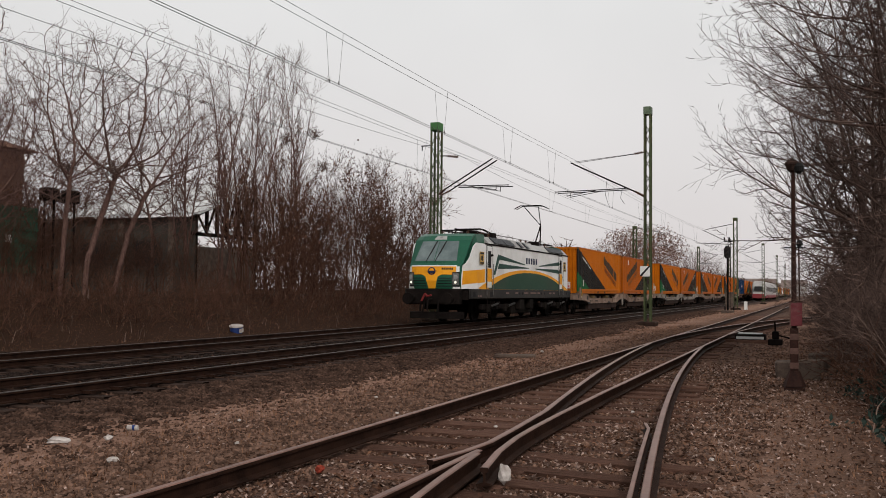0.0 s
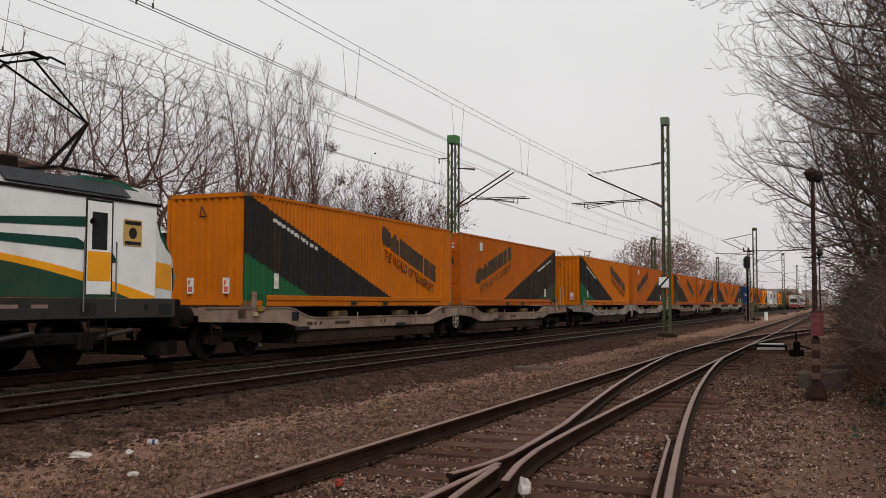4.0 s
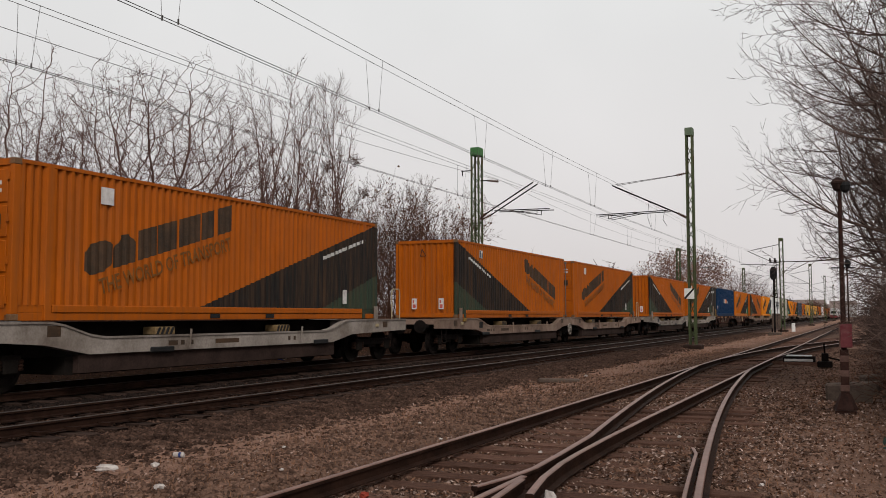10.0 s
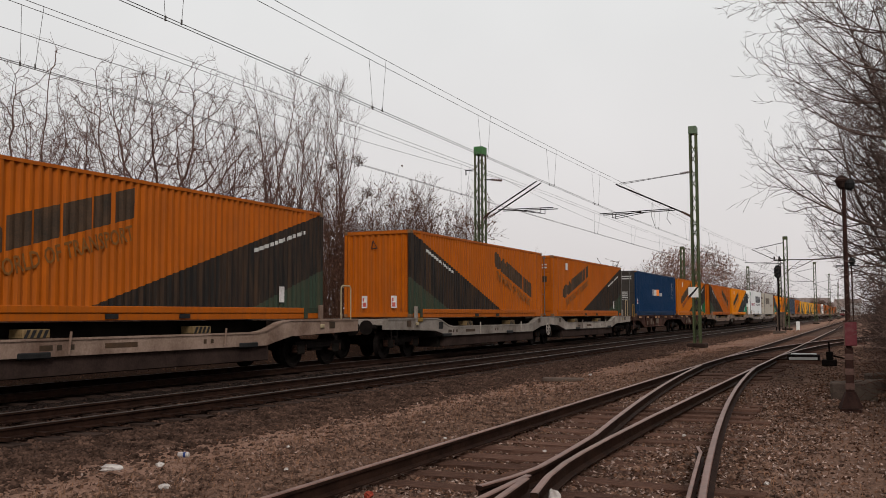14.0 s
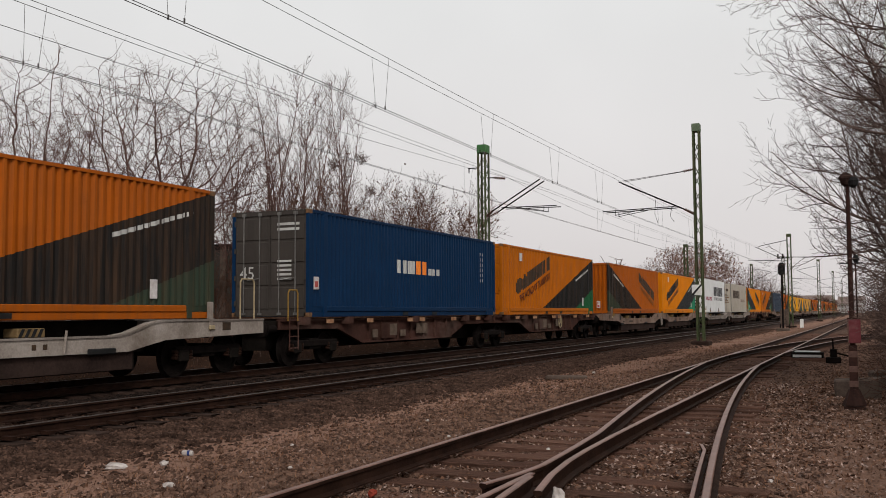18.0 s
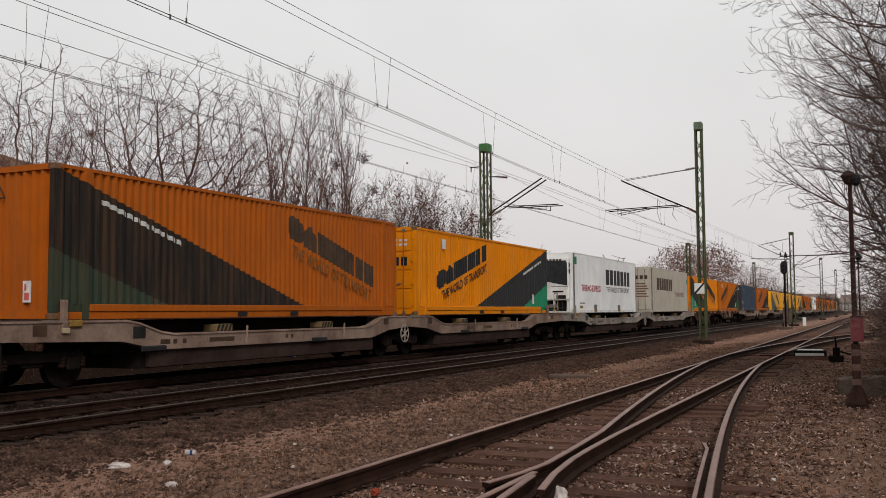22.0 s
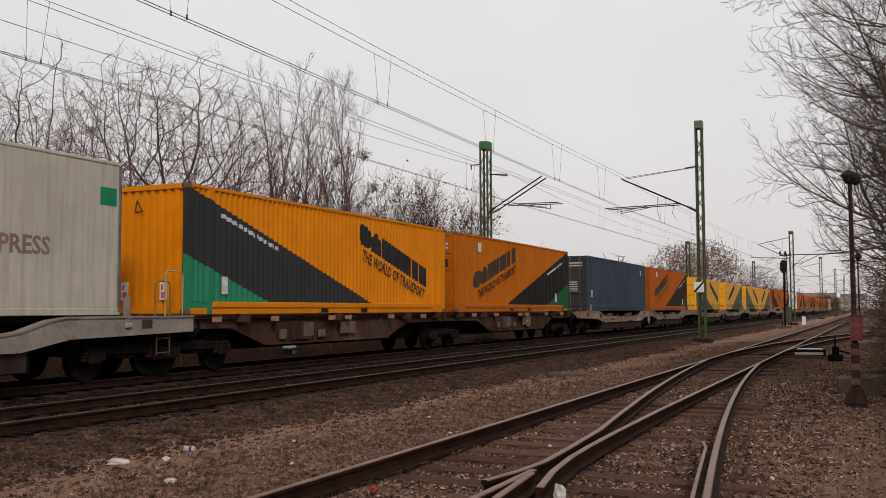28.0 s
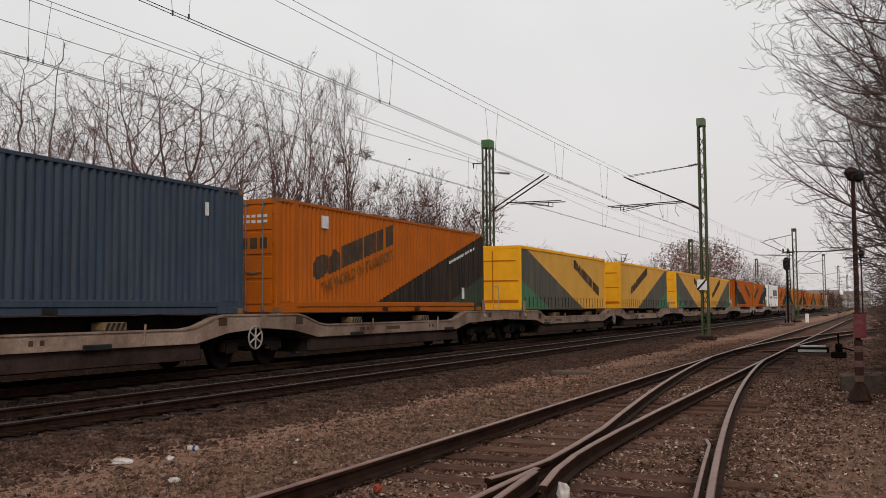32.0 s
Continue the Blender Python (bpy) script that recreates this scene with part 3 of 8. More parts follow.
SPANS = [(-20, 46.5), (46.5, 104), (104, 160), (160, 220), (220, 290), (290, 370)]
NEAR_MESS, NEAR_CONT = 8.2, 6.6
for nm, xc in (("near_overhead_line", NEAR), ("far_overhead_line", FAR)):
    line = thing(nm, pose(0, 0, 0), "taut overhead contact line with messenger wire and droppers", "overhead wire", "overhead lines")
    near = xc == NEAR
    for dx in ((-0.16, 0.16) if near else (0.0, 0.3)):
        con, mes, drop = bmesh.new(), bmesh.new(), bmesh.new()
        run_c, run_m = [], []
        zm, zc, sag = (NEAR_MESS, NEAR_CONT, 0.38) if near else (MESS, CONT, 0.12)
        for k, (ya, yb) in enumerate(SPANS):
            off = [(0.56, -0.72), (-0.72, 0.1)][k] if near and k < 2 else (0.14 * (-1) ** k, -0.14 * (-1) ** k)
            zo = 0
            run_c.append((xc + dx * 0.35 + off[0], xc + dx * 0.35 + off[1], ya, yb, zc + zo * .3, 0.02))
            run_m.append((xc + dx + off[0], xc + dx + off[1], ya, yb, zm + zo, sag))
            stands = (5.2, 12.7, 20.4, 27.9, 35.4, 42.6) if near and k == 0 else [ya + (yb - ya) * i / 6 for i in range(1, 6)]
            for yy in stands:
                yy += dx * 0.9
                t = (yy - ya) / (yb - ya)
                zt = zm + zo - 4 * sag * t * (1 - t)
                xx = xc + dx + off[0] + (off[1] - off[0]) * (yy - ya) / (yb - ya)
                rod(drop, (xx, yy, zt), (xx - dx * 0.65, yy, zc - 0.02), 0.0055, 3)
                rod(drop, (xx - dx * 0.65, yy, zc - 0.04), (xx - dx * 0.65, yy, zc + 0.05), 0.018, 5)
        wire_bm(con, run_c, 0.008, 6)
        wire_bm(mes, run_m, 0.007)
        part("contact_wire", con, M["wire"], line)
        part("messenger_wire", mes, M["wire"], line)
        tagged(part("dropper_set", drop, M["wire"], line), kind="stuff")
feed = thing("feeder_line", pose(0, 0, 0), "thin feeder wire hung on the far masts", "overhead wire", "overhead lines")
bm = wire_bm(bmesh.new(), [(-17.2, -17.2, ya, yb, 8.6, 0.7) for ya, yb in SPANS], 0.008)
part("feeder_wire", bm, M["wire"], feed)


# ---------------------------------------------------------------- freight train: paint
def paint_mat(name, colour, dark=None, green=None, side="A", dirt=0.5, dust=(0.125, 0.062, 0.030), rough=0.55):
    """Container paint in the box's own space (y from its leading end, z from its foot), with a dark and a green wedge, streaks and road dirt."""
    m, nt, bsdf, vec = start_mat(name, rough, 0.0, 0.08)
    sep = nt.nodes.new("ShaderNodeSeparateXYZ")
    nt.links.new(vec, sep.inputs[0])
    y, z = sep.outputs["Y"], sep.outputs["Z"]
    big = noise_node(nt, vec, 0.9, 5.0, 0.65)
    fade = ramp_node(nt, [(0.35, tuple(c * 0.84 for c in colour)), (0.65, colour)])
    nt.links.new(big.outputs["Fac"], fade.inputs["Fac"])
    col = fade.outputs["Color"]
    if dark:
        d = y if side == "A" else mathn(nt, "SUBTRACT", 13.716, y)
        line = mathn(nt, "SUBTRACT", mathn(nt, "MULTIPLY_ADD", d, -0.305, 2.86), z)
        col = mixc(nt, col, dark, mathn(nt, "GREATER_THAN", line, 0.0))
        line = mathn(nt, "SUBTRACT", mathn(nt, "MULTIPLY_ADD", d, -0.325, 1.32), z)
        col = mixc(nt, col, green, mathn(nt, "GREATER_THAN", line, 0.0))
    streak = noise_node(nt, vec, 2.5, 5.0, 0.7, stretch=(1.0, 3.0, 0.16))
    sr = ramp_node(nt, [(0.42, (0, 0, 0)), (0.75, (dirt, dirt, dirt))])
    nt.links.new(streak.outputs["Fac"], sr.inputs["Fac"])
    col = mixc(nt, col, dust, sr.outputs["Color"])
    scratch = noise_node(nt, vec, 9.0, 6.0, 0.75)
    sc = ramp_node(nt, [(0.66, (0, 0, 0)), (0.74, (dirt * 0.9,) * 3)])
    nt.links.new(scratch.outputs["Fac"], sc.inputs["Fac"])
    col = mixc(nt, col, (0.06, 0.028, 0.016), sc.outputs["Color"])
    nt.links.new(col, bsdf.inputs["Base Color"])
    rr = mathn(nt, "MULTIPLY_ADD", streak.outputs["Fac"], 0.4, rough - 0.15)
    nt.links.new(rr, bsdf.inputs["Roughness"])
    return m


ORANGE_OLD, ORANGE_NEW = (0.385, 0.088, 0.004), (0.66, 0.205, 0.002)
SLATE = (0.012, 0.012, 0.012)
SLATE_OLD, GREEN_OLD = (0.015, 0.013, 0.012), (0.028, 0.042, 0.028)
PAINT = {
    "old": {s: paint_mat("faded_orange_wedge_" + s.lower(), ORANGE_OLD, SLATE_OLD, GREEN_OLD, s, 0.42) for s in "AB"},
    "mid": {s: paint_mat("orange_wedge_" + s.lower(), (0.45, 0.118, 0.003), SLATE, (0.010, 0.085, 0.032), s, 0.20) for s in "AB"},
    "new": {s: paint_mat("bright_orange_wedge_" + s.lower(), ORANGE_NEW, (0.026, 0.028, 0.030), (0.02, 0.19, 0.10), s, 0.10) for s in "AB"},
}
PLAIN = {
    "old": paint_mat("faded_orange_steel", ORANGE_OLD, dirt=0.46),
    "mid": paint_mat("orange_steel", (0.45, 0.118, 0.003), dirt=0.25),
    "new": paint_mat("bright_orange_steel", ORANGE_NEW, dirt=0.12),
    "blue": paint_mat("deep_blue_steel", (0.002, 0.022, 0.066), dirt=0.10, dust=(0.03, 0.035, 0.05)),
    "navy": paint_mat("dusty_slate_blue_steel", (0.034, 0.048, 0.072), dirt=0.45, dust=(0.085, 0.082, 0.082)),
    "door": paint_mat("dusty_grey_door_steel", (0.046, 0.039, 0.034), dirt=0.4, dust=(0.095, 0.08, 0.07)),
    "reefer": paint_mat("white_reefer_skin", (0.78, 0.78, 0.77), dirt=0.10, dust=(0.40, 0.37, 0.33), rough=0.4),
    "reefer_old": paint_mat("road_dusted_reefer_skin", (0.46, 0.415, 0.35), dirt=0.65, dust=(0.27, 0.205, 0.14), rough=0.5),
    "curtain_end": paint_mat("yellow_swap_body_end", (0.78, 0.36, 0.015), dirt=0.15),
}
CURTAIN = {s: paint_mat("tarpaulin_wedge_" + s.lower(), (0.60, 0.30, 0.045), (0.050, 0.052, 0.048), (0.025, 0.12, 0.065), s, 0.30, (0.40, 0.27, 0.13), 0.6) for s in "AB"}
M["letter_dark"] = mat("faded_dark_lettering", (0.030, 0.022, 0.016), (0.075, 0.042, 0.024), 2, 0.6, 0, 30, 0)
M["letter_black"] = mat("black_lettering", (0.012, 0.012, 0.013), (0.025, 0.025, 0.026), 2, 0.5, 0, 30, 0)
M["letter_rust"] = mat("faded_brown_lettering", (0.14, 0.055, 0.015), (0.21, 0.085, 0.02), 2, 0.6, 0, 30, 0)
M["letter_maroon"] = mat("dark_maroon_lettering", (0.055, 0.012, 0.007), (0.10, 0.022, 0.011), 2, 0.6, 0, 30, 0)
M["letter_white"] = mat("white_lettering", (0.36, 0.35, 0.33), (0.52, 0.51, 0.49), 2, 0.6, 0, 30, 0)
M["letter_red"] = mat("crimson_lettering", (0.24, 0.004, 0.03), (0.32, 0.01, 0.04), 2, 0.5, 0, 30, 0)
M["letter_faded"] = mat("dust_dulled_lettering", (0.16, 0.10, 0.085), (0.24, 0.16, 0.135), 2, 0.6, 0, 30, 0)
M["letter_orange"] = mat("orange_mark", (0.75, 0.20, 0.03), (0.85, 0.25, 0.04), 2, 0.5, 0, 30, 0)
M["sticker"] = mat("white_sticker", (0.42, 0.38, 0.36), (0.66, 0.62, 0.60), 6, 0.6, 0, 60, 0)
M["sticker_red"] = mat("red_sticker_print", (0.35, 0.06, 0.05), (0.5, 0.12, 0.10), 6, 0.6, 0, 60, 0)
M["yellow"] = mat("hazard_yellow", (0.17, 0.095, 0.022), (0.27, 0.155, 0.035), 3, 0.6, 0, 30, 0)
M["bright_yellow"] = mat("bright_yellow_mark", (0.42, 0.24, 0.01), (0.55, 0.33, 0.02), 3, 0.6, 0, 30, 0)
M["hoop"] = mat("dull_cream_rail_paint", (0.26, 0.20, 0.12), (0.36, 0.29, 0.18), 3, 0.6, 0, 30, 0.05)
M["support"] = mat("grimy_faded_hazard_paint", (0.10, 0.065, 0.03), (0.19, 0.125, 0.06), 4, 0.7, 0, 30, 0.1)
M["tab"] = mat("scuffed_pale_orange_tabs", (0.22, 0.10, 0.05), (0.42, 0.24, 0.14), 5, 0.7, 0, 30, 0.1)
M["bare_patch"] = mat("bare_tan_patch_on_sill", (0.085, 0.060, 0.045), (0.17, 0.125, 0.095), 3, 0.85, 0, 25, 0.1, stain=(0.05, 0.03, 0.02), amount=0.7)
M["castings"] = mat("greased_casting_steel", (0.11, 0.06, 0.035), (0.22, 0.12, 0.06), 4, 0.7, 0.2, 40, 0.1)
M["rubber"] = mat("black_rubber", (0.012, 0.012, 0.012), (0.03, 0.028, 0.027), 4, 0.8, 0, 40, 0.1)
M["grille"] = mat("dark_cooler_grille", (0.018, 0.019, 0.022), (0.04, 0.041, 0.045), 3, 0.5, 0.2, 80, 0.3)

L, W, H = 13.716, 2.5, 2.896


def corr_profile(y0, y1, pitch=0.212, depth=0.058):
    """(y, depth) along a corrugated panel."""
    n = max(int(round((y1 - y0) / pitch)), 1)
    p = (y1 - y0) / n
    rows = []
    for i in range(n):
        a = y0 + i * p
        rows += [(a, 0.0), (a + 0.30 * p, 0.0), (a + 0.46 * p, depth), (a + 0.80 * p, depth)]
    rows.append((y1, 0.0))
    return rows


SIDE = [(0.16, 0.006)] + corr_profile(0.20, 0.74) + [(0.75, 0.0), (0.76, -0.012), (0.92, -0.012)] + corr_profile(0.93, L - 0.93) + [(L - 0.92, -0.012), (L - 0.76, -0.012), (L - 0.75, 0)] + corr_profile(L - 0.74, L - 0.20) + [(L - 0.16, 0.006)]


def side_depth(y):
    for (a, da), (b, db) in zip(SIDE, SIDE[1:]):
        if a <= y <= b:
            return da + (db - da) * ((y - a) / (b - a) if b > a else 0)
    return 0.0


def corrugated_side(x, outward, foot=0.16):
    vs, fs = [], []
    for y, d in SIDE:
        for z in (foot, H - 0.07):
            vs.append((x - outward * (0.014 + d), y, z))
    for i in range(len(SIDE) - 1):
        a = 2 * i
        f = (a, a + 2, a + 3, a + 1)
        fs.append(f if outward > 0 else f[::-1])
    return vs, fs


def painted_shape(y0, y1, lo, hi, out=0.004, extra=()):
    """A flat painted mark on the corrugated side that follows its folds: lo(y) and hi(y) are its edges."""
    cuts = sorted({y0, y1, *extra, *(y for y, _ in SIDE if y0 < y < y1)})
    vs, fs = [], []
    for y in cuts:
        x = -0.014 - side_depth(y) + out
        vs += [(x, y, lo(y)), (x, y, hi(y))]
    for i in range(len(cuts) - 1):
        a = 2 * i
        fs.append((a, a + 2, a + 3, a + 1))
    return vs, fs


def mark(name, shapes, material, parent, label=""):
    vs, fs = [], []
    for v, f in shapes:
        k = len(vs)
        vs += v
        fs += [tuple(i + k for i in q) for q in f]
    return part(name, raw_mesh("mark", vs, fs, material), None, parent, label)


def plate_part(name, y0, y1, z0, z1, material, parent, label="", x=0.0, t=0.006):
    return part(name, boxes((x - 0.002, x + t, y0, y1, z0, z1)), material, parent, label)


def frame_parts(ob, paint, length=L, height=H, tiers=False, near=None):
    near = near or paint
    for y in (0.0, length - 0.16):
        for x0, x1 in ((-0.10, 0.0), (-W, -W + 0.10)):
            part("corner_post", bevelled(boxes((x0, x1, y, y + 0.16, 0.118, height - 0.118)), 0.01), near if x1 == 0.0 else paint, ob)
    for x0, x1 in ((-0.07, -0.004), (-W + 0.004, -W + 0.07)):
        part("top_rail", boxes((x0, x1, 0.16, length - 0.16, height - 0.075, height - 0.005)), paint, ob)
        if tiers:
            part("bottom_rail", bevelled(boxes((x0, x1 + 0.006, 0.95, length - 0.95, 0.145, 0.285)), 0.012), paint, ob)
            part("bottom_rail", bevelled(boxes((x0, x1 - 0.02, 0.16, length - 0.16, 0.0, 0.14)), 0.006), paint, ob)
            for y in (0.16, length - 0.95):
                part("corner_web", boxes((x0, x1 - 0.03, y, y + 0.79, 0.145, 0.285)), near if x0 > -1 else paint, ob)
            for y in (0.76, length - 0.92):
                part("inner_post", bevelled(boxes((x0, x1 + 0.008, y, y + 0.16, 0.0, height - 0.08)), 0.01), near if x0 > -1 else paint, ob)
        else:
            part("bottom_rail", bevelled(boxes((x0, x1, 0.16, length - 0.16, 0.02, 0.17)), 0.006), paint, ob)
    for y in (0.0, length - 0.178):
        for x in (-0.162 + 0.004, -W - 0.004):
            for z in (0.0, height - 0.118):
                bm = bevelled(boxes((x, x + 0.162, y, y + 0.178, z, z + 0.118)), 0.012)
                c = part("corner_casting", bm, M["castings"], ob)
    # fork pockets and lashing plates under the side rail
    pieces("fork_pocket", [(-0.003, 0.004, length / 2 + s * 1.1 - 0.18, length / 2 + s * 1.1 + 0.18, 0.03, 0.13) for s in (-1, 1)], M["black"], ob)


def roof_part(ob, paint, length=L, height=H):
    vs, fs = [], []
    n = 48
    for i in range(n * 2 + 1):
        y = 0.1 + (length - 0.2) * i / (2 * n)
        z = height - 0.012 - (0.012 if i % 2 else 0.0)
        vs += [(-0.06, y, z), (-W + 0.06, y, z)]
    for i in range(n * 2):
        fs.append((2 * i, 2 * i + 1, 2 * i + 3, 2 * i + 2))
    part("roof", raw_mesh("roof", vs, [f[::-1] for f in fs], paint), None, ob)
    part("floor_frame", boxes((-W + 0.08, -0.08, 0.1, length - 0.1, 0.06, 0.16)), M["dark_steel"], ob)


def plain_end(ob, paint, y, out, height=H):
    """Corrugated front wall across the box."""
    rows = corr_profile(-W + 0.12, -0.12, 0.235, 0.06)
    vs, fs = [], []
    for x, d in rows:
        for z in (0.17, height - 0.12):
            vs.append((x, y - out * (0.02 + d), z))
    for i in range(len(rows) - 1):
        a = 2 * i
        fs.append((a, a + 2, a + 3, a + 1) if out < 0 else (a, a + 1, a + 3, a + 2))
    part("end_wall", raw_mesh("end_wall", vs, fs, paint), None, ob)
    for z0, z1 in ((0.02, 0.17), (height - 0.12, height - 0.01)):
        part("end_sill", boxes((-W + 0.1, -0.1, min(y, y - out * 0.07), max(y, y - out * 0.07), z0, z1)), paint, ob)
    e0, e1 = sorted((y + out * 0.004, y - out * 0.01))
    tri = [(-1.46, y + out * 0.002, 2.30), (-1.24, y + out * 0.002, 2.30), (-1.40, y + out * 0.002, 2.56)]
    part("triangle_mark", rods(list(zip(tri, tri[1:] + tri[:1])), 0.014, 4), M["letter_black"], ob, "thin black triangle outline")
    for x in (-0.62, -1.72):
        st = part("sticker", boxes((x - 0.10, x + 0.10, e0, e1, 0.32, 0.72)), M["sticker"], ob, "white safety sticker with red print")
        part("sticker_print", boxes((x - 0.06, x + 0.06, e0 - 0.003, e1 + 0.003, 0.36, 0.50), (x - 0.06, x - 0.01, e0 - 0.003, e1 + 0.003, 0.54, 0.66)), M["sticker_red"], st)


def door_end(ob, paint, y, out, height=H, bars=True):
    """Two leaves with recessed panels, locking bars, handles and hinges."""
    for x0, x1 in ((-W + 0.11, -W / 2 - 0.008), (-W / 2 + 0.008, -0.11)):
        s0, s1 = sorted((y - out * 0.03, y - out * 0.075))
        leaf = part("door", boxes((x0, x1, s0, s1, 0.15, height - 0.13)), paint, ob)
        rows = []
        for z0, z1 in ((0.22, 0.80), (0.86, 1.42), (1.48, 2.04), (2.10, height - 0.20)):
            r0, r1 = sorted((y - out * 0.03, y - out * 0.006))
            part("door_panel", bevelled(boxes((x0 + 0.05, x1 - 0.05, r0, r1, z0, z1)), 0.012), paint, leaf)
        for k in (0.27, 0.73):
            x = x0 + (x1 - x0) * k
            yb = y + out * 0.028
            part("locking_bar", rods([((x, yb, 0.06), (x, yb, height - 0.05))], 0.018), M["iron"], leaf)
            part("bar_handle", rods([((x, yb + out * 0.02, 1.05), (x + (0.38 if k < .5 else -0.38), yb + out * 0.02, 1.0))], 0.013), M["iron"], leaf)
            pieces("bar_keeper", [(x - 0.06, x + 0.06, min(yb, y), max(yb, y), 0.05, 0.12), (x - 0.06, x + 0.06, min(yb, y), max(yb, y), height - 0.14, height - 0.06)], M["iron"], leaf)
        xh = x0 - 0.02 if x0 < -W / 2 else x1 - 0.04
        pieces("hinge", [(xh, xh + 0.06, min(y, y + out * 0.015), max(y, y + out * 0.015), z, z + 0.14) for z in (0.3, 1.0, 1.75, 2.5)], paint, leaf)
    for z0, z1 in ((0.02, 0.15), (height - 0.13, height - 0.01)):
        part("end_sill", boxes((-W + 0.1, -0.1, min(y, y - out * 0.09), max(y, y - out * 0.09), z0, z1)), paint, ob)


WORD = [(0.0, 0.152), (0.160, 0.305), (0.318, 0.440), (0.450, 0.580), (0.592, 0.738), (0.752, 0.860), (0.874, 1.0)]


def word_blocks(y0, y1, z_at, height, slope):
    """The seven heavy plain shapes of the maker's word, on a rising or falling line: rounded, tapered or square."""
    out = []
    w = y1 - y0
    for (a, b), form in zip(WORD, "otstsss"):
        ya, yb = y0 + a * w, y0 + b * w
        cuts = [ya + (yb - ya) * k / 10 for k in range(1, 10)]

        def lo(y, ya=ya, yb=yb, form=form):
            c = abs(2 * (y - ya) / (yb - ya) - 1)
            dip = 0.20 * c ** 4 if form == "o" else 0.0
            return z_at + slope * (y - y0) + height * (0.03 + dip)

        def hi(y, ya=ya, yb=yb, form=form):
            c = abs(2 * (y - ya) / (yb - ya) - 1)
            drop = 0.20 * c ** 4 if form == "o" else (0.42 * max(c - 0.3, 0) / 0.7 if form == "t" and ya < y0 + 0.3 * w else 0.0)
            return z_at + slope * (y - y0) + height * (0.97 - drop)
        out.append(painted_shape(ya, yb, lo, hi, extra=cuts))
    return out


def word_mark(shapes, ink, ob, label, name="letter_block"):
    for shape in shapes:
        mark(name, [shape], ink, ob, label)


def bar_row(y0, y1, z0, slope, height, widths):
    out, y = [], y0
    tot = sum(widths)
    k = (y1 - y0) / tot
    for i, w in enumerate(widths):
        if i % 2 == 0:
            out.append(painted_shape(y, y + w * k, lambda yy: z0 + slope * (yy - y0), lambda yy: z0 + slope * (yy - y0) + height))
        y += w * k
    return out


def orange_container(side, state, m):
    words = {"old": "faded orange corrugated container with dark wedge and worn lettering", "mid": "orange corrugated container with dark wedge and dark lettering", "new": "bright clean orange container with dark and green wedges"}
    ob = thing("shipping_container", m, words[state], "container", "orange containers on the train")
    paint, plain = PAINT[state][side], PLAIN[state]
    v, f = corrugated_side(0.0, 1, 0.28)
    part("side_wall", raw_mesh("side_wall", v, f, paint), None, ob)
    v, f = corrugated_side(-W, -1, 0.28)
    part("side_wall", raw_mesh("side_wall", v, f, plain), None, ob)
    frame_parts(ob, plain, tiers=True, near=paint)
    roof_part(ob, plain)
    ink = M["letter_black"] if state == "new" else M["letter_dark"]
    ink2 = {"new": M["letter_black"], "mid": M["letter_maroon"], "old": M["letter_rust"]}[state]
    if side == "A":
        plain_end(ob, plain, 0.0, -1)
        door_end(ob, plain, L, 1)
        word_mark(word_blocks(7.70, 12.28, 2.02, 0.66, -0.268), ink, ob, "heavy dark letter block")
        slog = mark_text(ob, "THE WORLD OF TRANSPORT", 9.95, 1.13, -15.0, 4.45, ink2)
        word_mark(bar_row(1.24, 3.62, 2.24, -0.29, 0.095, [3, .4, 3, .4, 3, 1, .8, .5, 3, .5, 1, .5, 1.2, .5, 2, .6, 1.5, .5, 2, .5, 1.5, .5, 2.5, 1, .6, .5, 2, .4, 2, .4, 3]), M["letter_white"], ob, "", "web_mark")
        if state != "old":
            plate_part("sticker", 1.25, 1.47, 0.46, 0.86, M["sticker"], ob, "white data sticker", 0.0)
    else:
        door_end(ob, plain, 0.0, -1)
        plain_end(ob, plain, L, 1)
        word_mark(word_blocks(1.75, 6.40, 0.80, 0.66, 0.275), ink, ob, "heavy dark letter block")
        slog = mark_text(ob, "THE WORLD OF TRANSPORT", 4.22, 1.20, 15.2, 4.45, ink2)
        word_mark(bar_row(10.55, 12.95, 1.62, 0.275, 0.095, [3, .4, 3, .4, 3, 1, .8, .5, 3, .5, 1, .5, 1.2, .5, 2, .6, 1.5, .5, 2, .5, 1.5, .5, 2.5, 1, .6, .5, 2, .4, 2, .4, 3]), M["letter_white"], ob, "", "web_mark")
        plate_part("sticker", 2.1, 2.45, 2.28, 2.62, M["sticker"], ob, "white data sticker", 0.0)
        plate_part("sticker", 11.6, 11.82, 0.42, 0.82, M["sticker"], ob, "white data sticker", 0.0)
        mark_bars(ob, 0.0, -1, ink)
    return ob


def mark_text(ob, text, yc, zc, angle, width, ink):
    """Slim capitals on the side, running along the box (towards +y) and tilted."""
    m = Matrix(((0, 0, 1, 0.0), (1, 0, 0, yc), (0, 1, 0, zc), (0, 0, 0, 1))) @ Matrix.Rotation(radians(angle), 4, "Z")
    k = width / (0.62 * 0.44 * len(text))
    return letters(text, 0.44, ink, "slogan", ob, Matrix.Translation((-0.006, 0, 0)) @ m, squeeze=k, bold=0.006)


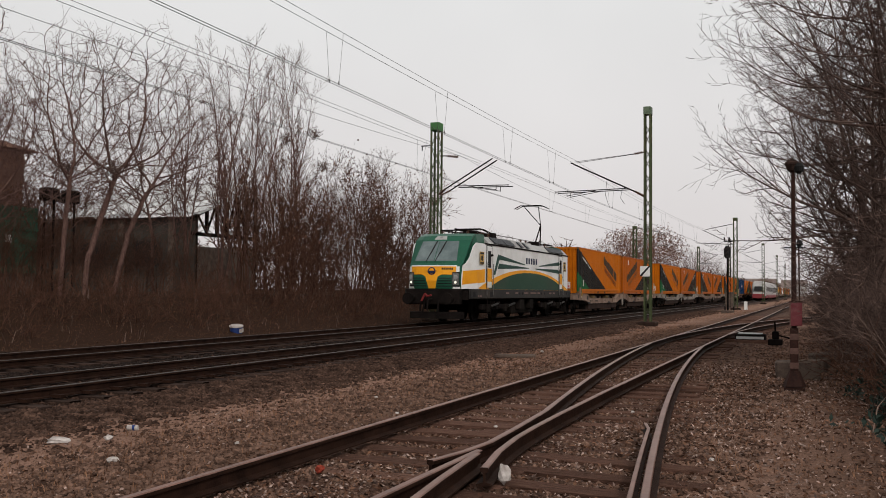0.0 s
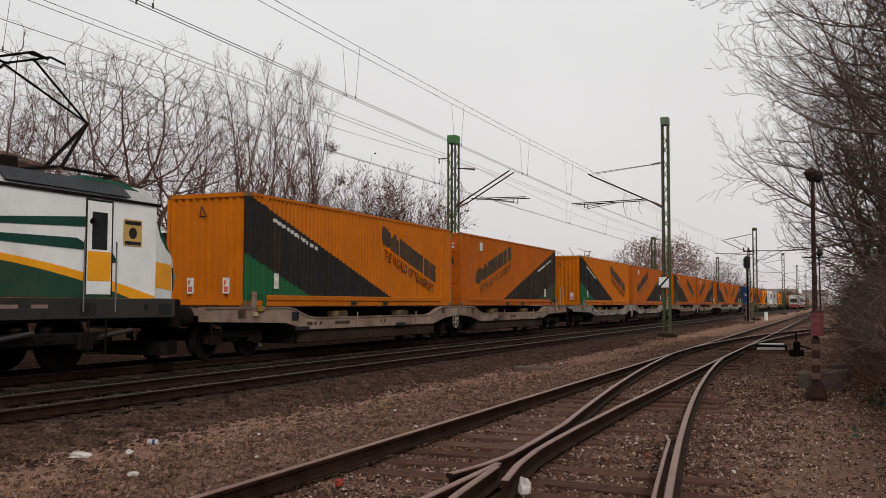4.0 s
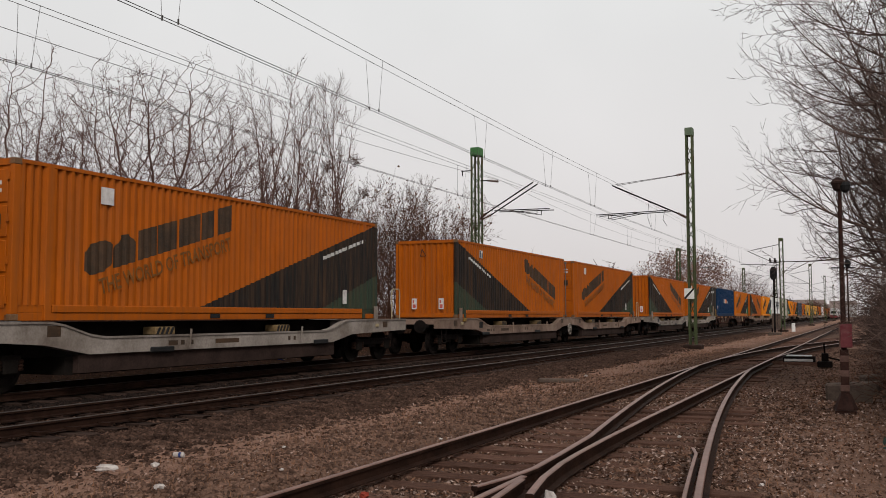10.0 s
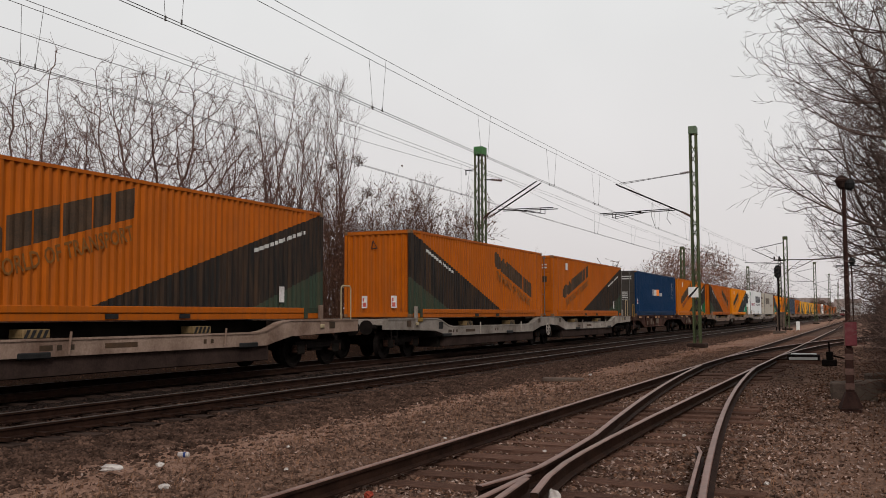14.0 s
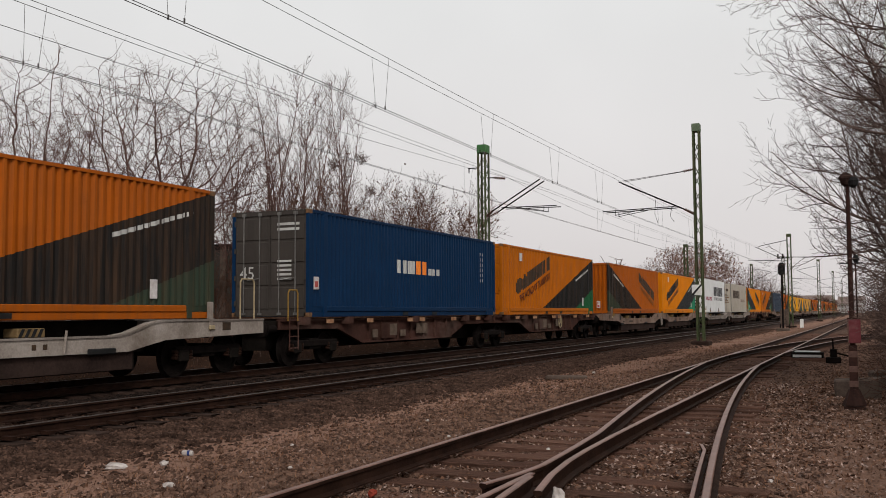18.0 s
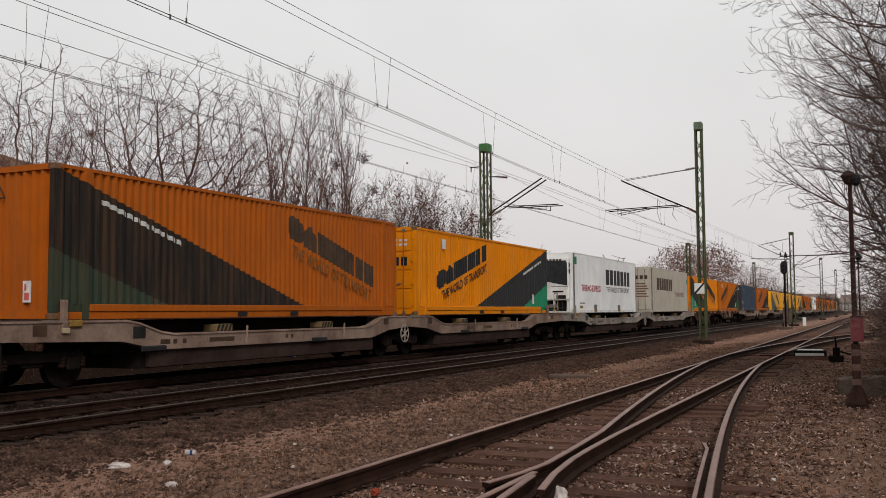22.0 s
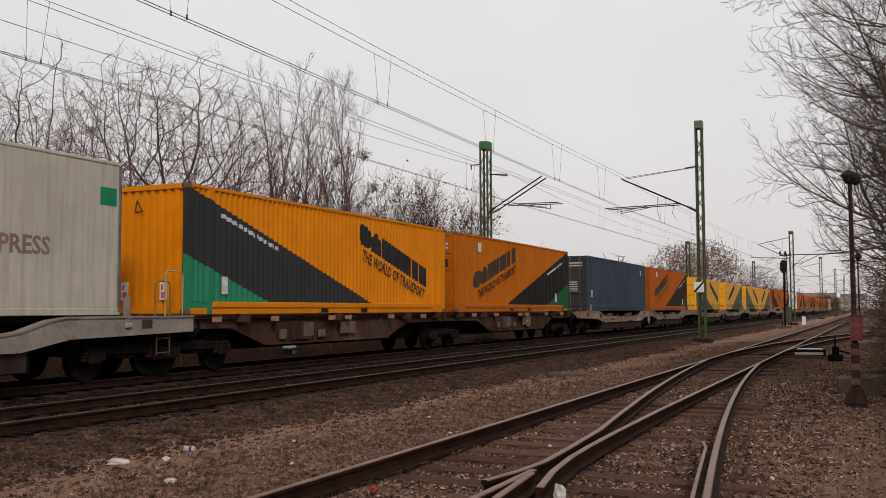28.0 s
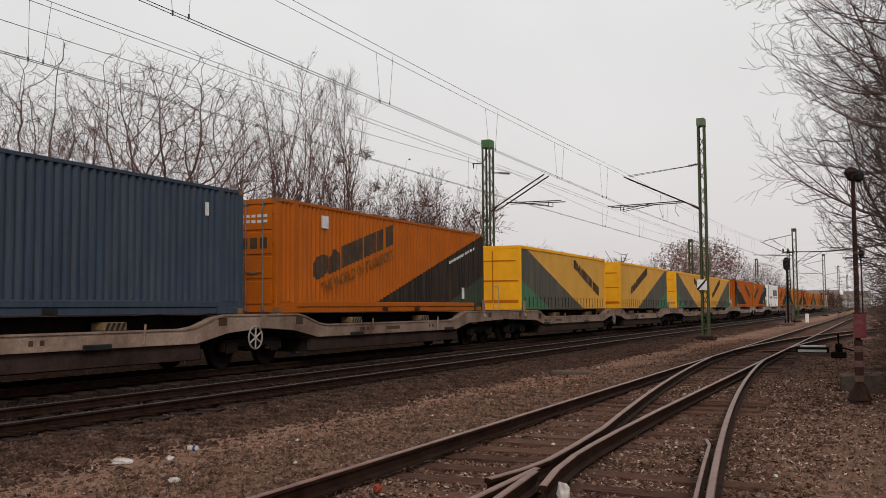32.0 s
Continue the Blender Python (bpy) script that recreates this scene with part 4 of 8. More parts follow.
def mark_bars(ob, y, out, ink):
    """Lettering on the door end that cannot be made out, as bars."""
    e0, e1 = sorted((y + out * 0.001, y - out * 0.004))
    bm = bmesh.new()
    for i in range(3):
        box(bm, -1.12 + 0.3 * i, -0.90 + 0.3 * i, e0, e1, 1.62, 1.9)
    part("word_mark", bm, ink, ob)
    bm = bmesh.new()
    for r in range(2):
        for i in range(5):
            box(bm, -1.14 + 0.18 * i, -1.02 + 0.18 * i, e0, e1, 2.42 - 0.14 * r, 2.49 - 0.14 * r)
    part("code_lines", bm, M["letter_white"], ob)


def blue_container(kind, m):
    body = PLAIN["blue"] if kind == "blue" else PLAIN["navy"]
    lab = "deep blue corrugated container with white and orange lettering" if kind == "blue" else "dusty slate blue container with grey doors"
    ob = thing("shipping_container", m, lab, "container", "blue containers on the train")
    for x, o in ((0.0, 1), (-W, -1)):
        v, f = corrugated_side(x, o, 0.28)
        part("side_wall", raw_mesh("side_wall", v, f, body), None, ob)
    frame_parts(ob, body, tiers=True)
    roof_part(ob, body)
    door_end(ob, PLAIN["door"], 0.0, -1)
    plain_end(ob, body, L, 1)
    ys = 0.24 if kind == "blue" else 0.66
    plate_part("sticker", ys, ys + 0.26, 0.74, 1.08, M["sticker"], ob, "white and red safety sticker", 0.0)
    plate_part("sticker_print", ys + 0.05, ys + 0.21, 0.80, 0.96, M["sticker_red"], ob, "", 0.005)
    if kind == "blue":
        word_mark([painted_shape(5.17 + a, 5.17 + b, lambda y: 1.36, lambda y: 1.78) for a, b in ((0, .34), (.42, .74), (.82, .94), (1.0, 1.3))], M["letter_white"], ob, "white letter block")
        word_mark([painted_shape(6.62 + a, 6.62 + b, lambda y: 1.36, lambda y: 1.80) for a, b in ((0, .36), (.44, .80))], M["letter_orange"], ob, "orange letter block")
        word_mark([painted_shape(7.5 + a, 7.5 + b, lambda y: 1.36, lambda y: 1.58) for a, b in ((0, .08), (.13, .34), (.39, .60), (.65, .97))], M["letter_white"], ob, "small white letter block")
        mark("code_lines", [painted_shape(12.15 + .22 * i, 12.20 + .22 * i, lambda y, k=k: 1.25 + 0.2 * k, lambda y, k=k: 1.37 + 0.2 * k) for i in range(2) for k in range(6)], M["letter_white"], ob)
    else:
        plate_part("sticker", 12.3, 12.42, 2.2, 2.5, M["sticker"], ob, "", 0.0)
    t = Matrix(((1, 0, 0, -1.98), (0, 0, -1, -0.004), (0, 1, 0, 1.18), (0, 0, 0, 1)))
    letters("45", 0.5, M["letter_white"], "size_mark", ob, t, "white numerals")
    bm = bmesh.new()
    for r in range(5):
        box(bm, -1.0, -0.55, -0.006, -0.001, 1.0 + 0.12 * r, 1.06 + 0.12 * r)
    for r in range(2):
        box(bm, -1.0, -0.3, -0.006, -0.001, 2.34 + 0.14 * r, 2.41 + 0.14 * r)
    part("code_lines", bm, M["letter_white"], ob)
    return ob


def reefer(kind, m, length):
    clean = kind == "new"
    skin = PLAIN["reefer"] if clean else PLAIN["reefer_old"]
    ob = thing("refrigerated_container", m, "clean white refrigerated box with a cooling unit at its head" if clean else "road-dusted off-white refrigerated box with grey rear doors", "container", "refrigerated boxes on the train")
    h = 2.98
    off = 0.36 if clean else 0.05
    part("box_body", bevelled(boxes((-2.55, 0.0, off, length, 0.12, h)), 0.03, 2), skin, ob)
    for z0, z1 in ((0.0, 0.14), (h - 0.02, h + 0.05)):
        part("trim_rail", bevelled(boxes((-2.56, 0.015, off, length + 0.01, z0, z1)), 0.01), M["white"] if clean else skin, ob)
    for y in (off + 0.0, length - 0.06):
        part("corner_trim", bevelled(boxes((-0.06, 0.02, y, y + 0.08, 0.05, h)), 0.01), M["iron"], ob)
    ink = M["letter_black"] if clean else M["letter_dark"]
    part("underframe", boxes((-2.4, -0.15, 0.4, length - 0.2, -0.12, 0.01)), M["dark_steel"], ob)

    def word(y0, y1, z, hh):
        w = y1 - y0
        for a, b in WORD:
            ya, yb = y0 + (a + 0.008) * w, y0 + (b - 0.008) * w
            c = 0.03
            bm = bmesh.new()
            prism(bm, [(ya + c, z), (yb - c, z), (yb, z + c), (yb, z + hh - c), (yb - c, z + hh), (ya + c, z + hh), (ya, z + hh - c), (ya, z + c)], "x", 0.0, 0.004)
            part("letter_block", bm, ink, ob, "heavy black letter block")

    def line(text, yc, zc, size, width, ink_, nm):
        mm = Matrix(((0, 0, 1, 0.002), (1, 0, 0, yc), (0, 1, 0, zc), (0, 0, 0, 1)))
        letters(text, size, ink_, nm, ob, mm, squeeze=width / (0.62 * size * len(text)), bold=0.012 if nm == "line_name" else 0.004)

    if clean:
        word(6.48, 12.12, 1.53, 0.86)
        line("THE WORLD OF TRANSPORT", 9.3, 1.25, 0.42, 5.5, M["letter_black"], "slogan")
        line("THERMO-EXPRESS", 3.54, 1.25, 0.46, 3.95, M["letter_red"], "line_name")
        plate_part("green_plate", 0.42, 0.86, 2.43, 2.82, mat("green_plate_paint", (0.01, 0.16, 0.07), (0.015, 0.2, 0.09), 2, 0.5), ob, "green plate with a dark letter", 0.0)
        line("d", 0.64, 2.62, 0.36, 0.2, M["letter_black"], "plate_letter")
        for y in (4.0, 9.1):
            plate_part("lashing_plate", y, y + 0.55, 0.16, 0.42, M["iron"], ob, "", 0.0, 0.012)
            plate_part("yellow_band", y, y + 0.55, 0.04, 0.16, M["yellow"], ob, "yellow marking", 0.018, 0.004)
        plate_part("data_plate", 1.35, 1.9, 0.22, 0.36, M["yellow"], ob, "", 0.0)
        pieces("code_line", [(0.0, 0.003, 1.35 + .16 * i, 1.46 + .16 * i, 0.45, 0.52) for i in range(6)], M["letter_dark"], ob)
        unit = part("cooling_unit", bevelled(boxes((-2.38, -0.17, 0.0, off, 0.62, 2.74)), 0.09, 3), M["white"], ob, "white cooling unit housing")
        part("unit_base", bevelled(boxes((-2.2, -0.4, 0.16, off, 0.06, 0.62)), 0.03), M["dark_steel"], ob)
        for x in (-2.32, -1.55, -0.95, -0.25):
            part("base_bracket", boxes((x - 0.04, x + 0.04, 0.06, off, 0.05, 0.62)), M["white"], ob)
        part("fuel_tank", lathe(bmesh.new(), [(0.12, -0.45), (0.15, -0.42), (0.15, 0.42), (0.12, 0.45)], (-1.25, 0.1, 0.28), "x", 12), M["iron"], ob)
        part("base_rail", boxes((-2.36, -0.2, 0.04, 0.12, 0.02, 0.09)), M["white"], ob)
        bm = bmesh.new()
        prism(bm, [(-1.85, 2.6), (-0.3, 2.6), (-0.24, 2.45), (-0.24, 1.35), (-1.0, 1.5), (-1.85, 1.72)], "y", -0.012, 0.02)
        part("grille", bm, M["grille"], unit, "dark air grille")
        part("panel_seam", boxes((-2.36, -1.1, -0.006, 0.004, 1.55, 1.57), (-1.1, -0.2, -0.006, 0.004, 1.30, 1.32)), M["grille"], unit)
        part("control_box", bevelled(boxes((-0.8, -0.32, -0.03, 0.02, 0.70, 0.88), (-1.0, -0.45, -0.02, 0.02, 1.02, 1.10)), 0.01), M["black"], unit)
        part("unit_name", boxes(*[(-2.0 + .17 * i, -1.88 + .17 * i, -0.008, 0.01, 2.60, 2.68) for i in range(9)]), M["letter_dark"], unit)
        part("side_vents", boxes(*[(-0.19, -0.155, 0.06, 0.24, z, z + 0.24) for z in (1.95, 2.25)]), M["black"], unit)
        part("hose_set", rods([((-1.9, -0.02, 0.2), (-0.4, -0.02, 0.25)), ((-1.2, -0.03, 0.1), (-1.2, -0.03, 0.6)), ((-0.5, -0.02, 0.12), (-0.5, -0.02, 0.55)), ((-1.9, -0.02, .45), (-1.3, -0.03, .4))], 0.03), M["rubber"], ob)
        tir = part("route_plate", boxes((-2.33, -2.06, -0.012, 0.01, 0.72, 0.98)), mat("blue_plate_paint", (0.02, 0.09, 0.28), (0.03, 0.11, 0.33), 2, 0.5), ob, "blue plate with white letters")
        letters("TIR", 0.15, M["letter_white"], "plate_letters", ob, Matrix(((1, 0, 0, -2.195), (0, 0, -1, -0.014), (0, 1, 0, 0.85), (0, 0, 0, 1))))
    else:
        word(1.64, 7.08, 1.50, 0.84)
        line("THERMO-EXPRESS", 9.75, 1.25, 0.46, 3.95, M["letter_faded"], "line_name")
        line("d", length - 0.33, 2.32, 0.32, 0.18, M["letter_black"], "plate_letter")
        for x0, x1 in ((-2.45, -1.29), (-1.27, -0.1)):
            d = part("door", bevelled(boxes((x0, x1, 0.0, 0.06, 0.15, h - 0.08)), 0.012), PLAIN["reefer_old"], ob)
            for k in (0.3, 0.7):
                x = x0 + (x1 - x0) * k
                part("locking_bar", rods([((x, -0.03, 0.12), (x, -0.03, h - 0.1))], 0.016), M["iron"], d)
            pieces("code_line", [(x0 + 0.12, x1 - 0.12 - 0.1 * (r % 3), -0.004, 0.004, 1.0 + 0.17 * r, 1.09 + 0.17 * r) for r in range(6)], M["castings"], d)
        part("door_word", boxes(*[(-2.3 + .3 * i, -2.08 + .3 * i, -0.006, 0.004, 2.2, 2.46) for i in range(7)]), M["letter_dark"], ob)
        plate_part("green_plate", length - .55, length - .12, 2.15, 2.5, mat("green_plate_paint", (0.01, 0.16, 0.07), (0.015, 0.2, 0.09), 2, 0.5), ob, "green plate", 0.0)
    return ob


def curtain_box(side, m):
    ob = thing("curtain_swap_body", m, "yellow swap body with dusty tarpaulin sides and a dark wedge", "container", "curtain swap bodies on the train")
    h, ln = 2.72, 13.6
    vs, fs = [], []
    n = 60
    for i in range(n + 1):
        y = 0.1 + (ln - 0.2) * i / n
        d = 0.012 * math.sin(i * 2.1) + 0.01 * math.sin(i * 0.7)
        vs += [(-0.01 + d, y, 0.42), (-0.012 + d * .4, y, h - 0.14)]
    for i in range(n):
        fs.append((2 * i, 2 * i + 2, 2 * i + 3, 2 * i + 1))
    part("tarpaulin", raw_mesh("tarpaulin", vs, fs, CURTAIN[side], True), None, ob, "dusty pale yellow tarpaulin with a dark wedge")
    part("box_core", boxes((-2.5, -0.05, 0.05, ln - 0.05, 0.1, h - 0.04)), CURTAIN[side], ob)
    part("side_board", bevelled(boxes((-0.06, 0.01, 0.1, ln - 0.1, 0.02, 0.42)), 0.01), CURTAIN[side], ob)
    pieces("tension_strap", [(0.008, 0.02, 0.5 + 0.52 * i, 0.55 + 0.52 * i, 0.1, 0.55) for i in range(25)], M["dark_steel"], ob)
    part("top_rail", bevelled(boxes((-2.52, 0.02, 0.0, ln, h - 0.14, h)), 0.012), PLAIN["curtain_end"], ob)
    for y in (0.0, ln - 0.12):
        part("end_wall", bevelled(boxes((-2.52, 0.02, y, y + 0.12, 0.0, h - 0.14)), 0.012), PLAIN["curtain_end"], ob)
    pieces("end_rail", [(-2.4, -0.1, -0.02, 0.01, 0.3, 0.42), (-2.4, -0.1, -0.015, 0.01, 1.2, 1.26), (-1.28, -1.22, -0.015, 0.01, 0.3, 2.5), (-2.3, -0.2, -0.015, 0.01, 2.05, 2.1)], PLAIN["mid"], ob)
    sl = -0.297 if side == "A" else 0.30
    y0, z0 = (7.75, 2.0) if side == "A" else (2.6, 0.8)
    shp = [([(x + 0.035, y, z) for x, y, z in v], f) for v, f in word_blocks(y0, y0 + 4.5, z0, 0.5, sl)]
    word_mark(shp, M["letter_dark"], ob, "dark letter block")
    return ob


# ---------------------------------------------------------------- wagons
def bogie(parent, y, x=-W / 2, spring=True):
    b = part("bogie", bevelled(boxes((-1.05, -0.93, -1.15, 1.15, 0.50, 0.68), (0.93, 1.05, -1.15, 1.15, 0.50, 0.68), (-1.0, 1.0, -0.25, 0.25, 0.42, 0.72)), 0.02), M["dark_steel"], parent, "bogie frame with under-train shade in its colour", at=pose(x, y, 0))
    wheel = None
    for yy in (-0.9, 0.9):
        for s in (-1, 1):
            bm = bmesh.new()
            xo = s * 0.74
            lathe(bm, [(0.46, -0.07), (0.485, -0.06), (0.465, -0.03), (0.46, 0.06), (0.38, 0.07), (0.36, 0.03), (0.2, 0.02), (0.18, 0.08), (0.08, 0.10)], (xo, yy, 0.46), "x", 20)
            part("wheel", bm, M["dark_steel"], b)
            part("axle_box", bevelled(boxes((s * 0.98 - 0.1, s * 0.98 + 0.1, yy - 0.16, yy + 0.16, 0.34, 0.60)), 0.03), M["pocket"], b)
            for dy in (-0.24, 0.24):
                sp = bmesh.new()
                lathe(sp, [(0.07, 0), (0.085, .03), (0.065, .06), (0.085, .09), (0.065, .12), (0.085, .15), (0.07, .2)], (s * 0.99, yy + dy, 0.40), "z", 8)
                part("spring", sp, M["rust"], b)
    return b


def buffers(ob, y, out):
    for x in (-W / 2 - 0.87, -W / 2 + 0.87):
        bm = bmesh.new()
        lathe(bm, [(0.09, 0), (0.09, 0.32), (0.06, 0.34), (0.06, 0.52), (0.23, 0.54), (0.23, 0.58)] if out > 0 else [(0.23, -0.58), (0.23, -0.54), (0.06, -0.52), (0.06, -0.34), (0.09, -0.32), (0.09, 0)], (x, y, 1.0), "y", 14)
        part("buffer", bm, M["dark_steel"], ob)
    part("coupling", rods([((-W / 2, y, 0.95), (-W / 2, y + out * 0.55, 0.9))], 0.05), M["dark_steel"], ob)


def hoop(ob, x, y, z, w, h, material):
    pts = [(x, y, z), (x, y, z + h - 0.08), (x, y + 0.06, z + h), (x, y + w - 0.06, z + h), (x, y + w, z + h - 0.08), (x, y + w, z)]
    part("hand_rail", rods(list(zip(pts, pts[1:])), 0.02), material, ob)


def pocket_wagon(m, span1, span2, total, tan=False):
    """Articulated twin pocket wagon. Local y = 0 at its head; spans are the two loads."""
    paint = M["wagon_tan"] if tan else M["wagon_grey"]
    lab = "rust-dusted tan articulated pocket wagon with a dark well" if tan else "dusty pale grey articulated pocket wagon with a dark well"
    ob = thing("pocket_wagon", m, lab, "wagon", "pocket wagons of the train")
    mid = (span1[1] + span2[0]) / 2
    secs = ((0.55, mid - 0.12), (mid + 0.12, total - 0.55))
    for k, (a, b) in enumerate(secs):
        # sill drawn in profile: high over the bogies, low along the well
        hi, lo, bot = 1.27, 0.98, 0.65
        e0 = 3.6 if k == 0 else 1.35
        e1 = 1.35 if k == 0 else 3.6
        prof = [(a, hi), (a + e0, hi), (a + e0 + 0.35, hi - .05), (a + e0 + 1.0, lo + .05), (a + e0 + 1.4, lo), (b - e1 - 1.4, lo), (b - e1 - 1.0, lo + .05), (b - e1 - 0.35, hi - .05), (b - e1, hi), (b, hi),
                (b, hi - 0.34), (b - e1 + 0.1, hi - 0.42), (b - e1 - 1.0, bot), (a + e0 + 1.0, bot), (a + e0 - 0.1, hi - 0.42), (a, hi - 0.34)]
        for x0, x1 in ((-0.10, 0.10), (-W - 0.10, -W + 0.10)):
            bm = bmesh.new()
            prism(bm, prof, "x", x0, x1)
            sill = part("side_sill", bm, paint, ob)
            if x0 > -1:
                lip = bmesh.new()
                for (ya, za), (yb, zb) in zip(prof[:9], prof[1:10]):
                    prism(lip, [(ya, za - 0.035), (ya, za + 0.006), (yb, zb + 0.006), (yb, zb - 0.035)], "x", 0.10, 0.125)
                part("sill_flange", lip, paint, sill)
                pieces("sill_mark", [(0.101, 0.104, a + 4.6 + dy, a + 4.6 + dy + w_, 0.76, 0.86) for dy, w_ in ((0.0, .3), (.4, .12), (.7, .12), (1.6, .9), (4.6, .1), (4.85, .1))], M["letter_dark"], sill)
                pieces("sill_slot", [(0.09, 0.13, y_, y_ + 0.75, bot - 0.03, bot + 0.09) for y_ in ((a + b) / 2 - 4, (a + b) / 2 + 2.4)], M["black"], sill, 0.02)
                pieces("data_panel", [(0.101, 0.106, a + 1.3, a + 1.62, 1.0, 1.2), (0.101, 0.106, b - 1.6, b - 1.3, 1.02, 1.2)], M["letter_dark"], sill)
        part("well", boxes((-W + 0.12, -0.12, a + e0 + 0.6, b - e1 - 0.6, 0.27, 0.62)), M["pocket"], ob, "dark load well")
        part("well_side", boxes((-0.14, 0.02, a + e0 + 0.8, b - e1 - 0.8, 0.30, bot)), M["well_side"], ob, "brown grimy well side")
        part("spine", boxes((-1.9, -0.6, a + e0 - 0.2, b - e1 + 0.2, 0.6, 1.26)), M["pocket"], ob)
        pieces("deck", [(-W + 0.1, -0.1, a, a + e0, hi - 0.2, hi - 0.02), (-W + 0.1, -0.1, b - e1, b, hi - 0.2, hi - 0.02)], paint, ob)
        # load supports with hazard stripes, folded on the sill
        for y_ in (a + e0 + 3.0, b - e1 - 3.6):
            sup = part("load_support", bevelled(boxes((-0.40, -0.03, y_, y_ + 0.62, lo, lo + 0.17)), 0.02), M["support"], ob, "striped folding load support")
            st = bmesh.new()
            for i in range(4):
                prism(st, [(y_ + 0.01 + 0.14 * i, lo + 0.01), (y_ + 0.08 + 0.14 * i, lo + 0.01), (y_ + 0.16 + 0.14 * i, lo + 0.16), (y_ + 0.09 + 0.14 * i, lo + 0.16)], "x", -0.03, -0.022)
            part("stripe", st, M["black"], sup)
            part("support_pin", rods([((0.14, y_ + 0.95, lo + 0.12), (0.14, y_ + 0.9, lo - 0.3))], 0.025), paint, ob)
    for y_ in (span1[0] + 0.16, span2[1] - 0.28):
        post = part("stanchion", bevelled(boxes((0.03, 0.12, y_, y_ + 0.13, 1.10, 1.66)), 0.012), paint, ob, "upright end stanchion")
        part("stanchion_foot", bevelled(boxes((0.10, 0.15, y_ - 0.02, y_ + 0.16, 1.04, 1.14)), 0.012), M["hoop"], post, "worn pale foot")
    part("lifting_point", bevelled(boxes((0.09, 0.15, span1[0] + 0.32, span1[0] + 0.62, 1.16, 1.29)), 0.012), M["yellow"], ob, "small worn yellow lifting point")
    part("dark_plate", boxes((0.101, 0.107, 4.35, 4.70, 0.90, 1.14)), M["black"], ob)
    for c0, c1 in (span1, span2):
        for y_ in (c0 + 0.1, c1 - 0.1):
            pieces("spigot", [(-0.2, 0.02, y_ - 0.12, y_ + 0.12, 1.2, 1.292), (-W - .02, -W + 0.2, y_ - 0.12, y_ + 0.12, 1.2, 1.292)], M["iron"], ob)
    for y_ in (2.2, mid, total - 2.2):
        bogie(ob, y_)
    bm = ring_x(0.12, mid - 0.35, 0.72, 0.27, 0.02)
    hw = part("hand_wheel", bm, M["wagon_grey"], ob, "pale brake hand wheel")
    part("spokes", rods([((0.125, mid - 0.35 - 0.26 * math.cos(t), 0.72 - 0.26 * math.sin(t)), (0.125, mid - 0.35 + 0.26 * math.cos(t), 0.72 + 0.26 * math.sin(t))) for t in (0.5, 1.55, 2.6)], 0.02), M["wagon_grey"], hw)
    buffers(ob, 0.58, -1)
    buffers(ob, total - 0.58, 1)
    hoop(ob, 0.0, total - 1.35, 1.27, 0.55, 0.95, M["hoop"])
    part("step_iron", rods([((0.08, 0.8, 0.4), (0.08, 0.8, 1.0)), ((0.08, 1.2, 0.4), (0.08, 1.2, 1.0)), ((0.08, 0.8, 0.42), (0.08, 1.2, 0.42)), ((0.08, 0.8, 0.7), (0.08, 1.2, 0.7))], 0.018), M["dark_steel"], ob)
    return ob


WHEEL_AT = 8.5                                # hand wheel, from the joint of the two halves


